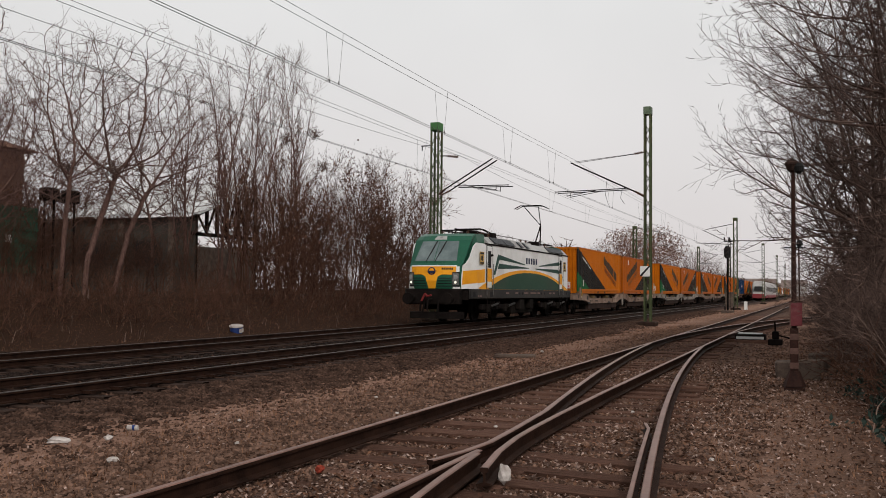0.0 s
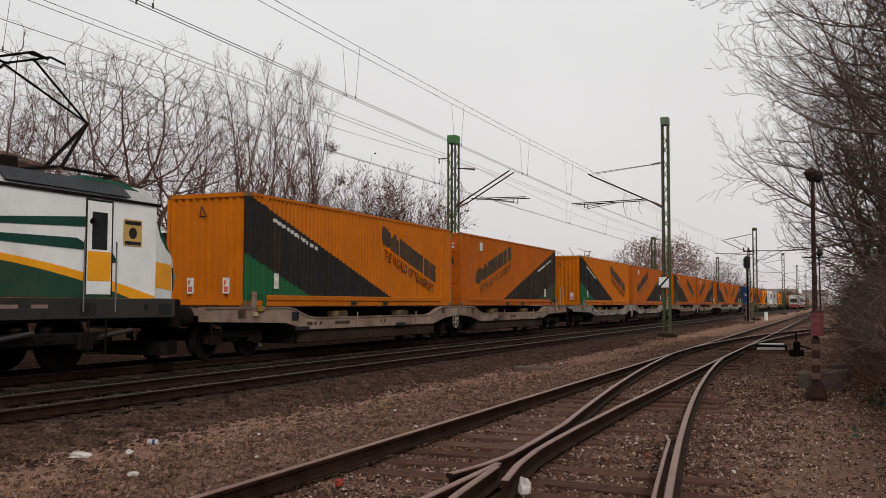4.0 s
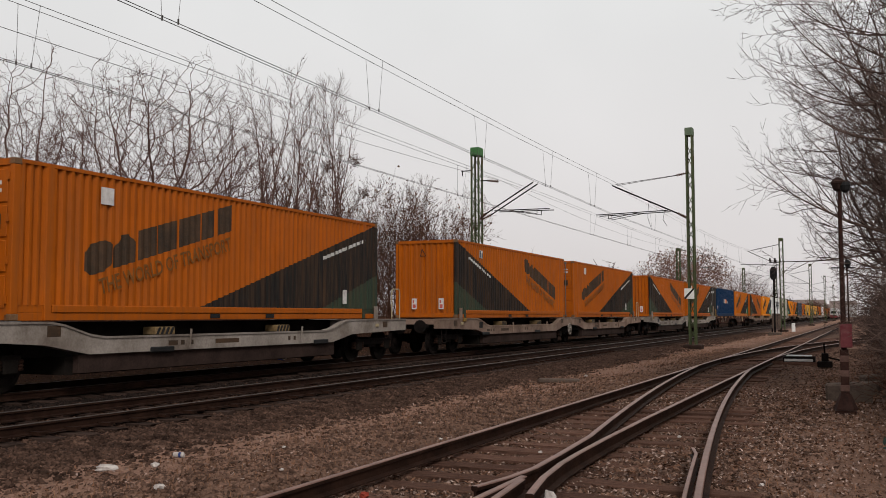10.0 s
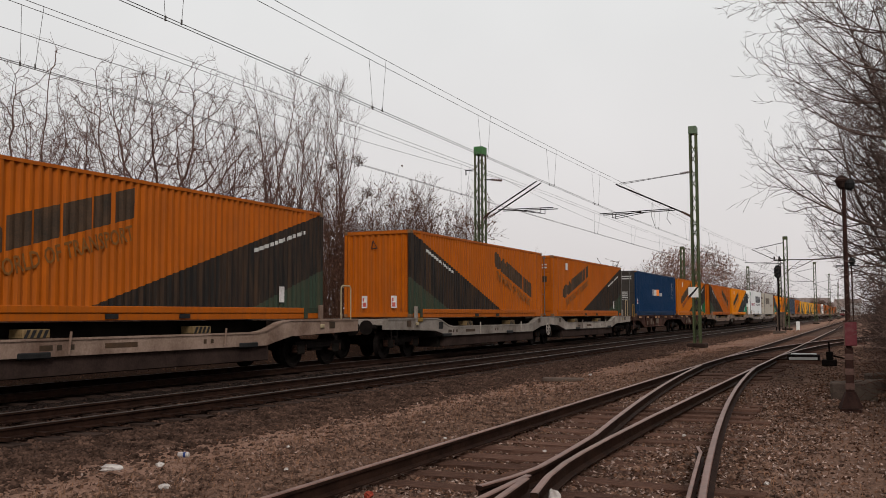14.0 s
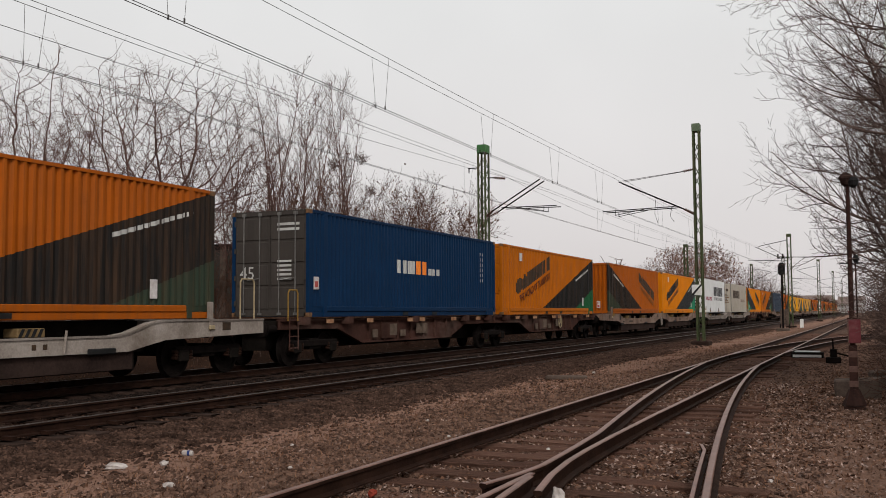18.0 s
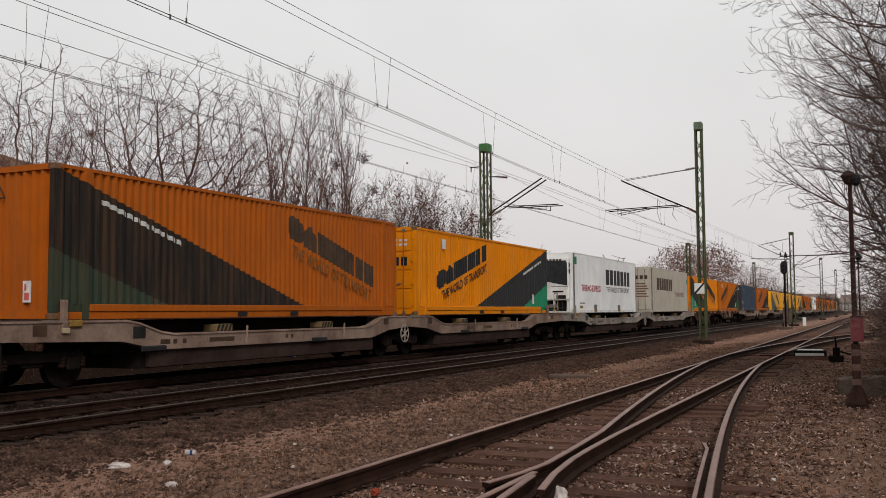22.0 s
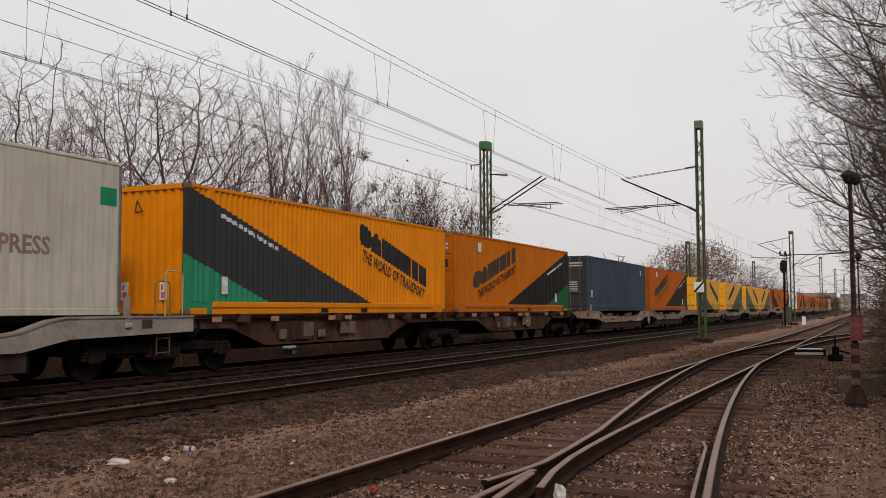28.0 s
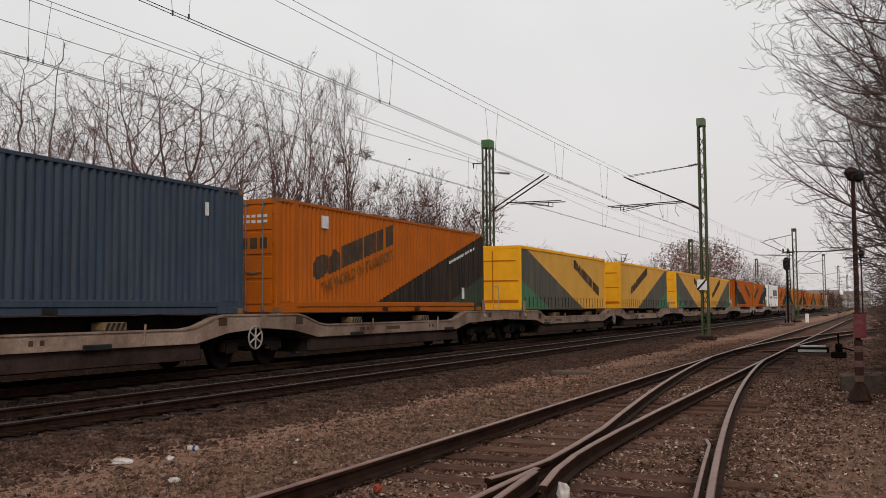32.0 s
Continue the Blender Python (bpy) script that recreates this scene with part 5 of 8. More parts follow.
def flat_wagon(m, span1, span2, total):
    """Articulated container flat: fish-bellied dark sills, box panels, four bogie-side gaps."""
    ob = thing("flat_wagon", m, "grimy brown articulated container flat wagon", "wagon", "flat wagons of the train")
    mid = (span1[1] + span2[0]) / 2
    for a, b in ((0.6, mid - 0.1), (mid + 0.1, total - 0.6)):
        n = b - a
        prof = [(a, 1.24), (b, 1.24), (b, 0.98), (b - 2.9, 0.96), (b - 4.3, 0.52), (a + 4.3, 0.52), (a + 2.9, 0.96), (a, 0.98)]
        for x0, x1 in ((-0.34, -0.22), (-W + 0.22, -W + 0.34)):
            bm = bmesh.new()
            prism(bm, prof, "x", x0, x1)
            sill = part("side_sill", bm, M["wagon_brown"], ob, "dark fish-bellied side sill")
            if x0 > -1:
                part("sill_flange", boxes((-0.22, -0.12, a, b, 1.19, 1.24), (-0.22, -0.14, a + 4.3, b - 4.3, 0.52, 0.56)), M["wagon_brown"], sill)
                pieces("rib", [(-0.22, -0.15, a + 4.6 + 0.95 * i, a + 4.64 + 0.95 * i, 0.55, 1.2) for i in range(int((n - 9) / 0.95) + 1)], M["wagon_brown"], sill)
                part("side_panel", boxes((-0.2, -0.13, a + 5.4, a + 6.3, 0.62, 1.1)), M["wagon_brown"], sill, "bare inspection panel")
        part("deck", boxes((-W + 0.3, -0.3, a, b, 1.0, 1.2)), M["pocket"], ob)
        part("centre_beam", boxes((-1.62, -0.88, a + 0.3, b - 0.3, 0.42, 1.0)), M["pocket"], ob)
        pieces("container_stop", [(-0.2, 0.03, y_ - 0.15, y_ + 0.15, 1.1, 1.292) for y_ in (a + 0.9, a + 3.2, (a + b) / 2, b - 3.2, b - 0.9)], M["wagon_brown"], ob)
        pieces("spigot_tab", [(-0.06, 0.05, y_ - 0.1, y_ + 0.1, 1.12, 1.24) for y_ in (a + 2.1, a + 4.4, (a + b) / 2 - 0.4, (a + b) / 2 + 0.5, b - 4.4, b - 2.1)], M["tab"], ob)
        pieces("worn_patch", [(-0.145, -0.128, a + 5.9 + dy, a + 5.9 + dy + w_, z0, z0 + h_) for dy, w_, z0, h_ in ((0.0, 0.5, 0.70, 0.36), (0.75, 0.35, 0.66, 0.2), (1.9, 0.85, 0.72, 0.34), (-1.1, 0.3, 0.66, 0.24))], M["bare_patch"], ob)
    for y_ in (2.3, mid, total - 2.3):
        bogie(ob, y_)
    yw = mid + WHEEL_AT
    bm = ring_x(-0.10, yw, 0.92, 0.26, 0.02)
    hw = part("hand_wheel", bm, M["hoop"], ob, "cream brake hand wheel")
    part("spokes", rods([((-0.10, yw - 0.25 * math.cos(t), 0.92 - 0.25 * math.sin(t)), (-0.10, yw, 0.92)) for t in (0.5, 2.6, 4.7)], 0.018), M["hoop"], hw)
    buffers(ob, 0.58, -1)
    buffers(ob, total - 0.58, 1)
    hoop(ob, -0.05, 0.7, 1.2, 0.45, 0.8, M["yellow"])
    part("ladder", rods([((0.0, 0.7, 0.45), (0.0, 0.7, 1.2)), ((0.0, 1.1, 0.45), (0.0, 1.1, 1.2)), ((0.0, 0.7, 0.5), (0.0, 1.1, 0.5)), ((0.0, 0.7, 0.8), (0.0, 1.1, 0.8))], 0.018), M["wagon_brown"], ob)
    return ob


TRAIN_X, LOAD_Z = -13.65, 1.467
BASE = LOAD_Z - 1.297                        # rail level under the wagon's own zero
MOVERS = []                                  # (thing, x, place along the line at the clip's start, z)


def put(ob, y, z=LOAD_Z, x=TRAIN_X):
    ob.matrix_basis = pose(x, y, z)
    MOVERS.append((ob, x, y, z))
    return ob


CONSIST = [  # load 1 and its place, load 2 and its place, wagon
    (("A", "mid"), 58.05, ("B", "old"), 72.85, "pocket"),
    (("A", "mid"), 92.2, ("B", "old"), 107.25, "pocket"),
    (("A", "old"), 127.18, ("B", "old"), 142.55, "pocket"),
    (("A", "old"), 161.75, ("B", "old"), 177.1, "pocket"),
    ("blue", 194.8, ("B", "mid"), 209.3, "flat"),
    (("A", "old"), 226.4, ("B", "new"), 241.45, "pocket"),
    ("reefer", 259.05, "reefer_old", 277.5, "pocket"),
    (("A", "new"), 292.85, ("B", "mid"), 307.5, "flat"),
    ("navy", 324.7, ("B", "old"), 339.8, "pocket"),
    ("curtA", 357.6, "curtB", 374.6, "pocket"),
    ("curtA", 391.4, "curtB", 405.8, "pocket"),
    (("A", "old"), 424.3, ("B", "old"), 438.9, "pocket"),
    ("reefer", 456.5, ("B", "old"), 471.6, "pocket"),
    (("A", "mid"), 490.4, ("B", "old"), 505.3, "pocket"),
    (("A", "old"), 524.4, ("B", "mid"), 539.3, "pocket"),
    (("A", "mid"), 558.4, ("B", "old"), 573.3, "pocket"),
    (("A", "old"), 592.4, "reefer_old", 607.3, "pocket"),
]
made = {}


def load(kind, y):
    if kind in made:
        ob = copy_thing(made[kind], pose(0, 0, 0))
    elif isinstance(kind, tuple):
        ob = orange_container(kind[0], kind[1], pose(0, 0, 0))
    elif kind in ("blue", "navy"):
        ob = blue_container(kind, pose(0, 0, 0))
    elif kind == "reefer":
        ob = reefer("new", pose(0, 0, 0), 13.7)
    elif kind == "reefer_old":
        ob = reefer("old", pose(0, 0, 0), 13.35)
    else:
        ob = curtain_box(kind[-1], pose(0, 0, 0))
    made.setdefault(kind, ob)
    return put(ob, y)


tagged_boxes = []
for one, y1, two, y2, wagon in CONSIST:
    tagged_boxes.append(load(one, y1))
    load(two, y2)
    head = y1 - (2.35 if wagon == "pocket" else 1.6)
    tail = y2 + 13.7 + (2.35 if wagon == "pocket" else 1.6)
    s1, s2 = (y1 - head, y1 - head + 13.7), (y2 - head, y2 - head + 13.7)
    tan = wagon == "pocket" and len(tagged_boxes) not in (2, 4, 7, 12)
    key = (wagon, round(s2[0], 1), tan)
    if key in made:
        ob = copy_thing(made[key], pose(0, 0, 0))
    else:
        ob = pocket_wagon(pose(0, 0, 0), s1, s2, tail - head, tan) if wagon == "pocket" else flat_wagon(pose(0, 0, 0), s1, s2, tail - head)
    made.setdefault(key, ob)
    put(ob, head, BASE)
# a fresh blue and white sticker on one of the faded boxes
st = plate_part("sticker", 2.3, 2.62, 2.32, 2.62, M["sticker"], tagged_boxes[2], "blue and white sticker", 0.0)
part("sticker_print", boxes((0.006, 0.008, 2.33, 2.42, 2.34, 2.60), (0.006, 0.008, 2.5, 2.6, 2.34, 2.52)), PLAIN["navy"], st)


# ---------------------------------------------------------------- locomotive
M["loco_white"] = mat("loco_white_paint", (0.66, 0.645, 0.62), (0.78, 0.77, 0.75), 0.8, 0.4, 0, 20, 0.02, stain=(0.42, 0.37, 0.33), amount=0.5)
M["loco_green"] = mat("loco_dark_green_paint", (0.012, 0.070, 0.042), (0.020, 0.095, 0.058), 0.8, 0.35, 0, 20, 0.02, stain=(0.05, 0.06, 0.05), amount=0.3)
M["loco_belly"] = mat("loco_olive_green_paint", (0.014, 0.046, 0.028), (0.024, 0.062, 0.038), 0.8, 0.45, 0, 20, 0.02, stain=(0.06, 0.05, 0.04), amount=0.4)
M["loco_yellow"] = mat("loco_amber_paint", (0.68, 0.27, 0.012), (0.82, 0.35, 0.02), 0.8, 0.4, 0, 20, 0.02)
M["loco_grey"] = mat("loco_skirt_grey", (0.022, 0.020, 0.019), (0.042, 0.037, 0.034), 1.2, 0.6, 0.1, 30, 0.05, stain=(0.07, 0.05, 0.04), amount=0.5)
M["loco_flare"] = mat("loco_charcoal_green_paint", (0.009, 0.042, 0.030), (0.016, 0.058, 0.043), 0.8, 0.4, 0, 20, 0.02)
M["loco_navy"] = mat("navy_lettering", (0.012, 0.020, 0.05), (0.02, 0.03, 0.07), 2, 0.5, 0, 30, 0)
M["loco_roof"] = mat("loco_roof_grey", (0.30, 0.29, 0.28), (0.44, 0.43, 0.41), 1.0, 0.6, 0.1, 30, 0.05, stain=(0.09, 0.07, 0.06), amount=0.5)


def glass_mat():
    m, nt, bsdf, vec = start_mat("windscreen_glass", 0.06, 0.0, 0.6)
    n = noise_node(nt, vec, 1.3)
    # pale grey-green reflection put into the glass base colour
    r = ramp_node(nt, [(0.3, (0.06, 0.085, 0.085)), (0.7, (0.13, 0.165, 0.165))])
    nt.links.new(n.outputs["Fac"], r.inputs["Fac"])
    nt.links.new(r.outputs["Color"], bsdf.inputs["Base Color"])
    return m


M["glass"] = glass_mat()
M["lamp"] = glow("headlamp_glow", (1.0, 0.93, 0.80), 0.55)
M["lens_grey"] = mat("grey_lamp_glass", (0.10, 0.10, 0.095), (0.17, 0.165, 0.155), 3, 0.2, 0, 30, 0)
M["crest_beige"] = mat("beige_crest_panel", (0.40, 0.25, 0.08), (0.52, 0.33, 0.11), 3, 0.6, 0, 30, 0)
M["hose_red"] = mat("dull_red_coupling_hose", (0.10, 0.012, 0.012), (0.17, 0.022, 0.02), 4, 0.7, 0, 30, 0)
M["lamp_dim"] = mat("lamp_lens", (0.16, 0.16, 0.155), (0.28, 0.275, 0.26), 3, 0.15, 0, 30, 0)


def side_shape(pts, x0, x1):
    bm = bmesh.new()
    prism(bm, pts, "x", x0, x1)
    return bm


def arc(y0, y1, z_end, z_mid, n=14, power=2.0):
    out = []
    for i in range(n + 1):
        t = i / n
        out.append((y0 + (y1 - y0) * t, z_mid - (z_mid - z_end) * abs(2 * t - 1) ** power))
    return out


def tapered(bm, f, ln):
    """Bends a cab side panel inwards where the cab narrows towards its nose."""
    for y in (0.5, 0.75, 1.0, 1.25, 1.5):
        bmesh.ops.bisect_plane(bm, geom=list(bm.verts) + list(bm.edges) + list(bm.faces), plane_co=(0, f(y), 0), plane_no=(0, 1, 0))
    for v in bm.verts:
        y = (min(v.co.y, ln - v.co.y) + 0.32) / 1.133
        pull = 0.36 * max(0.0, 1 - max(y - 0.28, 0.0) / 1.6) ** 1.3
        v.co.x += -pull if v.co.x > -1.49 else pull
    return bm


def locomotive(m):
    """Local space: x = 0 on the side facing the siding, y = 0 at the nose, z = 0 on the rails."""
    ob = thing("electric_locomotive", m, "white, green and amber electric locomotive with lit headlamps", "locomotive")
    wd, ln = 2.98, 18.3
    xm = -wd / 2
    # side walls between the cabs
    for x0, x1 in ((-0.06, 0.0), (-wd, -wd + 0.06)):
        part("side_wall", side_shape([(2.3, 1.30), (ln - 1.1, 1.30), (ln - 1.1, 3.46), (2.3, 3.46)], x0, x1), M["loco_white"], ob, "white side wall")
    # sloping roof shoulders and the deck
    bm = bmesh.new()
    prism(bm, [(0.0, 3.46), (-0.34, 3.80), (-0.44, 3.84), (-wd + 0.44, 3.84), (-wd + 0.34, 3.80), (-wd, 3.46)], "y", 2.9, ln - 1.0)
    part("roof", bm, M["loco_roof"], ob, "grimy grey roof")
    part("roof_gutter", boxes((-0.03, 0.03, 2.3, ln - 1.0, 3.43, 3.49)), M["dark_steel"], ob)
    for y0, y1 in ((3.7, 5.4), (5.5, 6.9), (7.9, 8.3), (8.9, 9.3), (13.2, 16.4)):
        bm = bmesh.new()
        prism(bm, [(-0.04, 3.54), (-0.32, 3.80), (-0.30, 3.83), (0.0, 3.55)], "y", y0, y1)
        part("roof_grille", bm, M["grille"], ob, "dark louvred roof grille")
    part("roof_cover", bevelled(boxes((-2.2, -0.75, 7.0, 12.2, 3.82, 3.96)), 0.04), M["loco_roof"], ob)
    # cabs: hull in section along y, then front face
    for nose in (True, False):
        def reach(y):
            return y - 0.32 * max(0.0, 1 - y / 2.4)
        f = reach if nose else (lambda y: ln - reach(y))
        hull = [(0.14, 1.46), (0.06, 1.80), (0.12, 2.44), (0.24, 2.56), (0.94, 3.56), (1.14, 3.74), (1.55, 3.87), (2.95, 3.90), (2.95, 1.46)]
        bm = bmesh.new()
        n = 7
        rows = []
        for i in range(n + 1):
            u = -1 + 2 * i / n
            inset = 0.10 * abs(u) ** 3
            row = []
            for y, z in hull:
                tuck = 0.0 if z < 2.6 else 0.10 * (z - 2.6) / 1.3
                top = 0.30 * max(0, z - 3.4) / 0.5
                x = xm + u * (wd / 2 - top - 0.36 * max(0.0, 1 - y / 1.6) ** 1.3)
                yy = y + (inset * 3.2 if y < 1.9 else 0)
                row.append(bm.verts.new((x, f(yy), z)))
            rows.append(row)
        fs = []
        for a, b in zip(rows, rows[1:]):
            for k in range(len(hull)):
                j = (k + 1) % len(hull)
                fs.append(bm.faces.new((a[k], a[j], b[j], b[k])))
        fs.append(bm.faces.new(rows[0][::-1]))
        fs.append(bm.faces.new(rows[-1]))
        bmesh.ops.recalc_face_normals(bm, faces=fs)
        part("cab", bm, M["loco_green"], ob, "dark green cab shell")
        s = 1 if nose else -1
        # white cheek with its curved front edge, lower white corner
        def ys(pts):
            return [(f(y), z) for y, z in pts]
        cheek = [(0.44, 1.47), (0.42, 1.8), (0.50, 2.44), (0.72, 2.56), (0.95, 2.80), (1.08, 3.06), (1.2, 3.30), (1.42, 3.46), (2.98, 3.46), (2.98, 1.47)]
        for x0, x1 in ((-0.01, 0.012), (-wd - 0.012, -wd + 0.01)):
            part("cab_side", tapered(side_shape(ys(cheek), x0, x1), f, ln), M["loco_white"], ob, "white cab side")
        band = [(0.46, 1.64), (0.74, 1.68), (2.98, 1.80), (2.98, 2.38), (0.50, 2.22)]
        part("amber_band", tapered(side_shape(ys(band), 0.012, 0.017), f, ln), M["loco_yellow"], ob, "amber stripe")
        # door, window, grab rails
        d0, d1 = sorted((f(2.48), f(3.16)))
        door = part("cab_door", bevelled(boxes((0.012, 0.03, d0, d1, 1.54, 3.37)), 0.006), M["loco_white"], ob, "white cab door")
        part("door_band", boxes((0.03, 0.034, d0 + .02, d1 - .02, 1.80, 2.38)), M["loco_yellow"], door)
        part("door_gasket", boxes((0.012, 0.033, d0 - 0.03, d0, 1.50, 3.41), (0.012, 0.033, d1, d1 + 0.03, 1.50, 3.41), (0.012, 0.033, d0, d1, 3.37, 3.41)), M["rubber"], door)
        part("door_window", bevelled(boxes((0.028, 0.038, d0 + 0.13, d1 - 0.13, 2.42, 3.16)), 0.004), M["black"], door, "dark door window")
        for y in (d0 - 0.1, d1 + 0.1):
            part("grab_rail", rods([((0.07, y, 1.2), (0.07, y, 2.6))], 0.016), M["iron"], ob)
        part("step_ladder", rods([((0.02, d0 + .1, 0.35), (0.02, d0 + .1, 1.1)), ((0.02, d1 - .1, 0.35), (0.02, d1 - .1, 1.1)), ((0.02, d0 + .1, 0.4), (0.02, d1 - .1, 0.4)), ((0.02, d0 + .1, 0.65), (0.02, d1 - .1, 0.65)), ((0.02, d0 + .1, 0.9), (0.02, d1 - .1, 0.9))], 0.016), M["dark_steel"], ob)
        e0, e1 = sorted((f(1.67), f(2.16)))
        sign = part("crest_panel", boxes((0.012, 0.018, e0, e1, 2.55, 3.09)), M["crest_beige"], ob, "small beige panel with a dark round crest")
        bm = bmesh.new()
        lathe(bm, [(0.12, 0.0), (0.12, 0.004)], (0.018, (e0 + e1) / 2, 2.81), "x", 16)
        part("crest", bm, M["black"], sign)
        pieces("crest_bar", [(0.018, 0.021, e0 + .04, e1 - .04, 2.98, 3.06), (0.018, 0.021, e0 + .04, e1 - .04, 2.57, 2.64)], M["black"], sign)
        # nose: windscreen, amber face, green grilles, lamps
        def fp(y):
            return f(y)
        tilt = math.atan2(0.70, 0.96)
        def patch(name, lower, upper, material, label="", off=0.02, thick=0.03, nu=8, nz=3):
            """A panel laid on the nose: lower and upper edges as (u0, u1, z), u from the middle."""
            bm = bmesh.new()

            def prof(z):
                return float(np.interp(z, [1.46, 1.80, 2.44, 2.56, 3.56, 3.74, 3.87], [0.14, 0.06, 0.12, 0.24, 0.94, 1.14, 1.55]))
            grids = []
            for o in (off - thick, off):
                grid = []
                for k in range(nz + 1):
                    t = k / nz
                    z = lower[2] + (upper[2] - lower[2]) * t
                    row = []
                    for q in range(nu + 1):
                        ua, ub = lower[0] + (upper[0] - lower[0]) * t, lower[1] + (upper[1] - lower[1]) * t
                        u = ua + (ub - ua) * q / nu
                        row.append(bm.verts.new((xm + u * 0.79, f(prof(z) + 0.32 * abs(u / (wd / 2)) ** 3 - o), z)))
                    grid.append(row)
                grids.append(grid)
            fs = []
            for g in grids:
                for k in range(nz):
                    for q in range(nu):
                        fs.append(bm.faces.new((g[k][q], g[k][q + 1], g[k + 1][q + 1], g[k + 1][q])))
            a, b = grids
            for k in range(nz):
                for q in (0, nu):
                    fs.append(bm.faces.new((a[k][q], b[k][q], b[k + 1][q], a[k + 1][q])))
            for q in range(nu):
                for k in (0, nz):
                    fs.append(bm.faces.new((a[k][q], b[k][q], b[k][q + 1], a[k][q + 1])))
            bmesh.ops.recalc_face_normals(bm, faces=fs)
            return part(name, bm, material, ob, label)

        def lamp(name, u, z, rad, material, label, off):
            bm = bmesh.new()
            y = f(float(np.interp(z, [1.46, 1.80, 2.44, 3.56, 3.74], [0.14, 0.06, 0.12, 0.94, 1.14])) + 0.32 * abs(u / (wd / 2)) ** 3 - off)
            lathe(bm, [(rad, -0.02), (rad, 0.0), (rad * 0.6, 0.012)] if not nose else [(rad * 0.6, -0.012), (rad, 0.0), (rad, 0.02)], (xm + u * 0.79, y, z), "y", 16)
            return part(name, bm, material, ob, label)

        patch("windscreen_surround", (-1.30, 1.30, 2.56), (-1.16, 1.16, 3.56), M["loco_green"], off=0.012)
        for a, b in ((-1.20, -0.02), (0.02, 1.20)):
            patch("windscreen", (a, b, 2.64), (a * 0.88, b * 0.88, 3.50), M["glass"], "windscreen glass with a painted grey-green reflection", off=0.022)
        for u in (-0.30, 0.22):
            patch("wiper", (u - 0.16, u - 0.13, 2.6), (u + 0.10, u + 0.13, 3.40), M["rubber"], off=0.05, nu=1)
            patch("wiper_blade", (u - 0.02, u + 0.02, 2.95), (u + 0.14, u + 0.18, 3.5), M["rubber"], off=0.045, nu=1)
        patch("nose_rim", (-1.30, 1.30, 2.40), (-1.30, 1.30, 2.45), M["loco_white"], off=0.03)
        patch("amber_face", (-1.26, 1.26, 2.06), (-1.26, 1.26, 2.40), M["loco_yellow"], "amber nose panel", off=0.028)
        patch("amber_face", (-0.34, 0.34, 1.96), (-0.55, 0.55, 2.06), M["loco_yellow"], off=0.028)
        patch("amber_face", (-0.19, 0.19, 1.48), (-0.34, 0.34, 1.96), M["loco_yellow"], off=0.028)
        for s_ in (-1, 1):
            lo_u, hi_u = sorted((s_ * 0.20, s_ * 1.10)), sorted((s_ * 0.36, s_ * 1.10))
            patch("nose_grille", (*lo_u, 1.48), (*hi_u, 2.04), M["loco_green"], "dark green louvred nose panel", off=0.022)
            for z in (1.56, 1.67, 1.78, 1.89):
                c = 0.24 + 0.16 * (z - 1.48) / 0.5
                v0, v1 = sorted((s_ * (c + 0.02), s_ * 1.08))
                patch("louvre", (v0, v1, z), (v0, v1, z + 0.035), M["black"], off=0.034, nz=1)
            v0, v1 = sorted((s_ * 1.10, s_ * 1.43))
            patch("lamp_housing", (v0, v1, 1.56), (v0, v1, 2.16), M["black"], "black lamp housing", off=0.035)
            w0, w1 = sorted((s_ * 1.13, s_ * 1.40))
            patch("lamp_lens", (w0, w1, 1.62), (w0, w1, 2.11), M["lens_grey"], "grey lamp glass", off=0.045)
            lamp("headlamp", s_ * 1.26, 1.74, 0.055, M["lamp"] if nose else M["lamp_dim"], "lit round headlamp" if nose else "", 0.062)
            lamp("headlamp", s_ * 1.26, 1.95, 0.105, M["lamp_dim"], "", 0.06)
            patch("white_corner", (v0 + 0.02 if s_ < 0 else v0 + 0.17, v1 - 0.17 if s_ < 0 else v1 - 0.02, 2.17), (v0 + 0.02 if s_ < 0 else v0 + 0.17, v1 - 0.17 if s_ < 0 else v1 - 0.02, 2.40), M["loco_white"], off=0.03, nu=2)
            patch("nose_cheek", (v0, v1, 1.47), (v0, v1, 1.55), M["loco_white"], off=0.02)
        lamp("crest", 0.0, 2.20, 0.17, M["loco_navy"], "navy ring crest with spread wings", 0.04)
        lamp("crest_field", 0.0, 2.21, 0.115, M["loco_yellow"], "", 0.052)
        patch("crest_wings", (-0.10, 0.10, 2.12), (-0.29, 0.29, 2.22), M["loco_navy"], off=0.066)
        for i in range(6):
            u = 0.55 + 0.1 * i
            patch("number_bar", (u, u + 0.065, 2.26), (u, u + 0.065, 2.35), M["letter_dark"], off=0.034, nu=1, nz=1)
        patch("top_panel", (-0.36, 0.36, 3.57), (-0.28, 0.28, 3.74), M["loco_roof"], off=0.012)
        lamp("top_lamp", 0.0, 3.66, 0.06, M["lamp_dim"], "pale unlit top lamp", 0.02)
        # buffers and coupling
        for u in (-0.87, 0.87):
            bm = bmesh.new()
            y = f(0.15)
            pr = [(0.12, 0.0), (0.12, 0.35), (0.22, 0.4), (0.25, 0.55), (0.24, 0.6)]
            lathe(bm, [(r, -s * h) for r, h in pr], (xm + u, y, 1.06), "y", 16)
            part("buffer", bm, M["dark_steel"], ob)
        part("buffer_beam", bevelled(boxes((-wd + 0.3, -0.3, *sorted((f(0.12), f(0.5))), 0.80, 1.46)), 0.04), M["dark_steel"], ob)
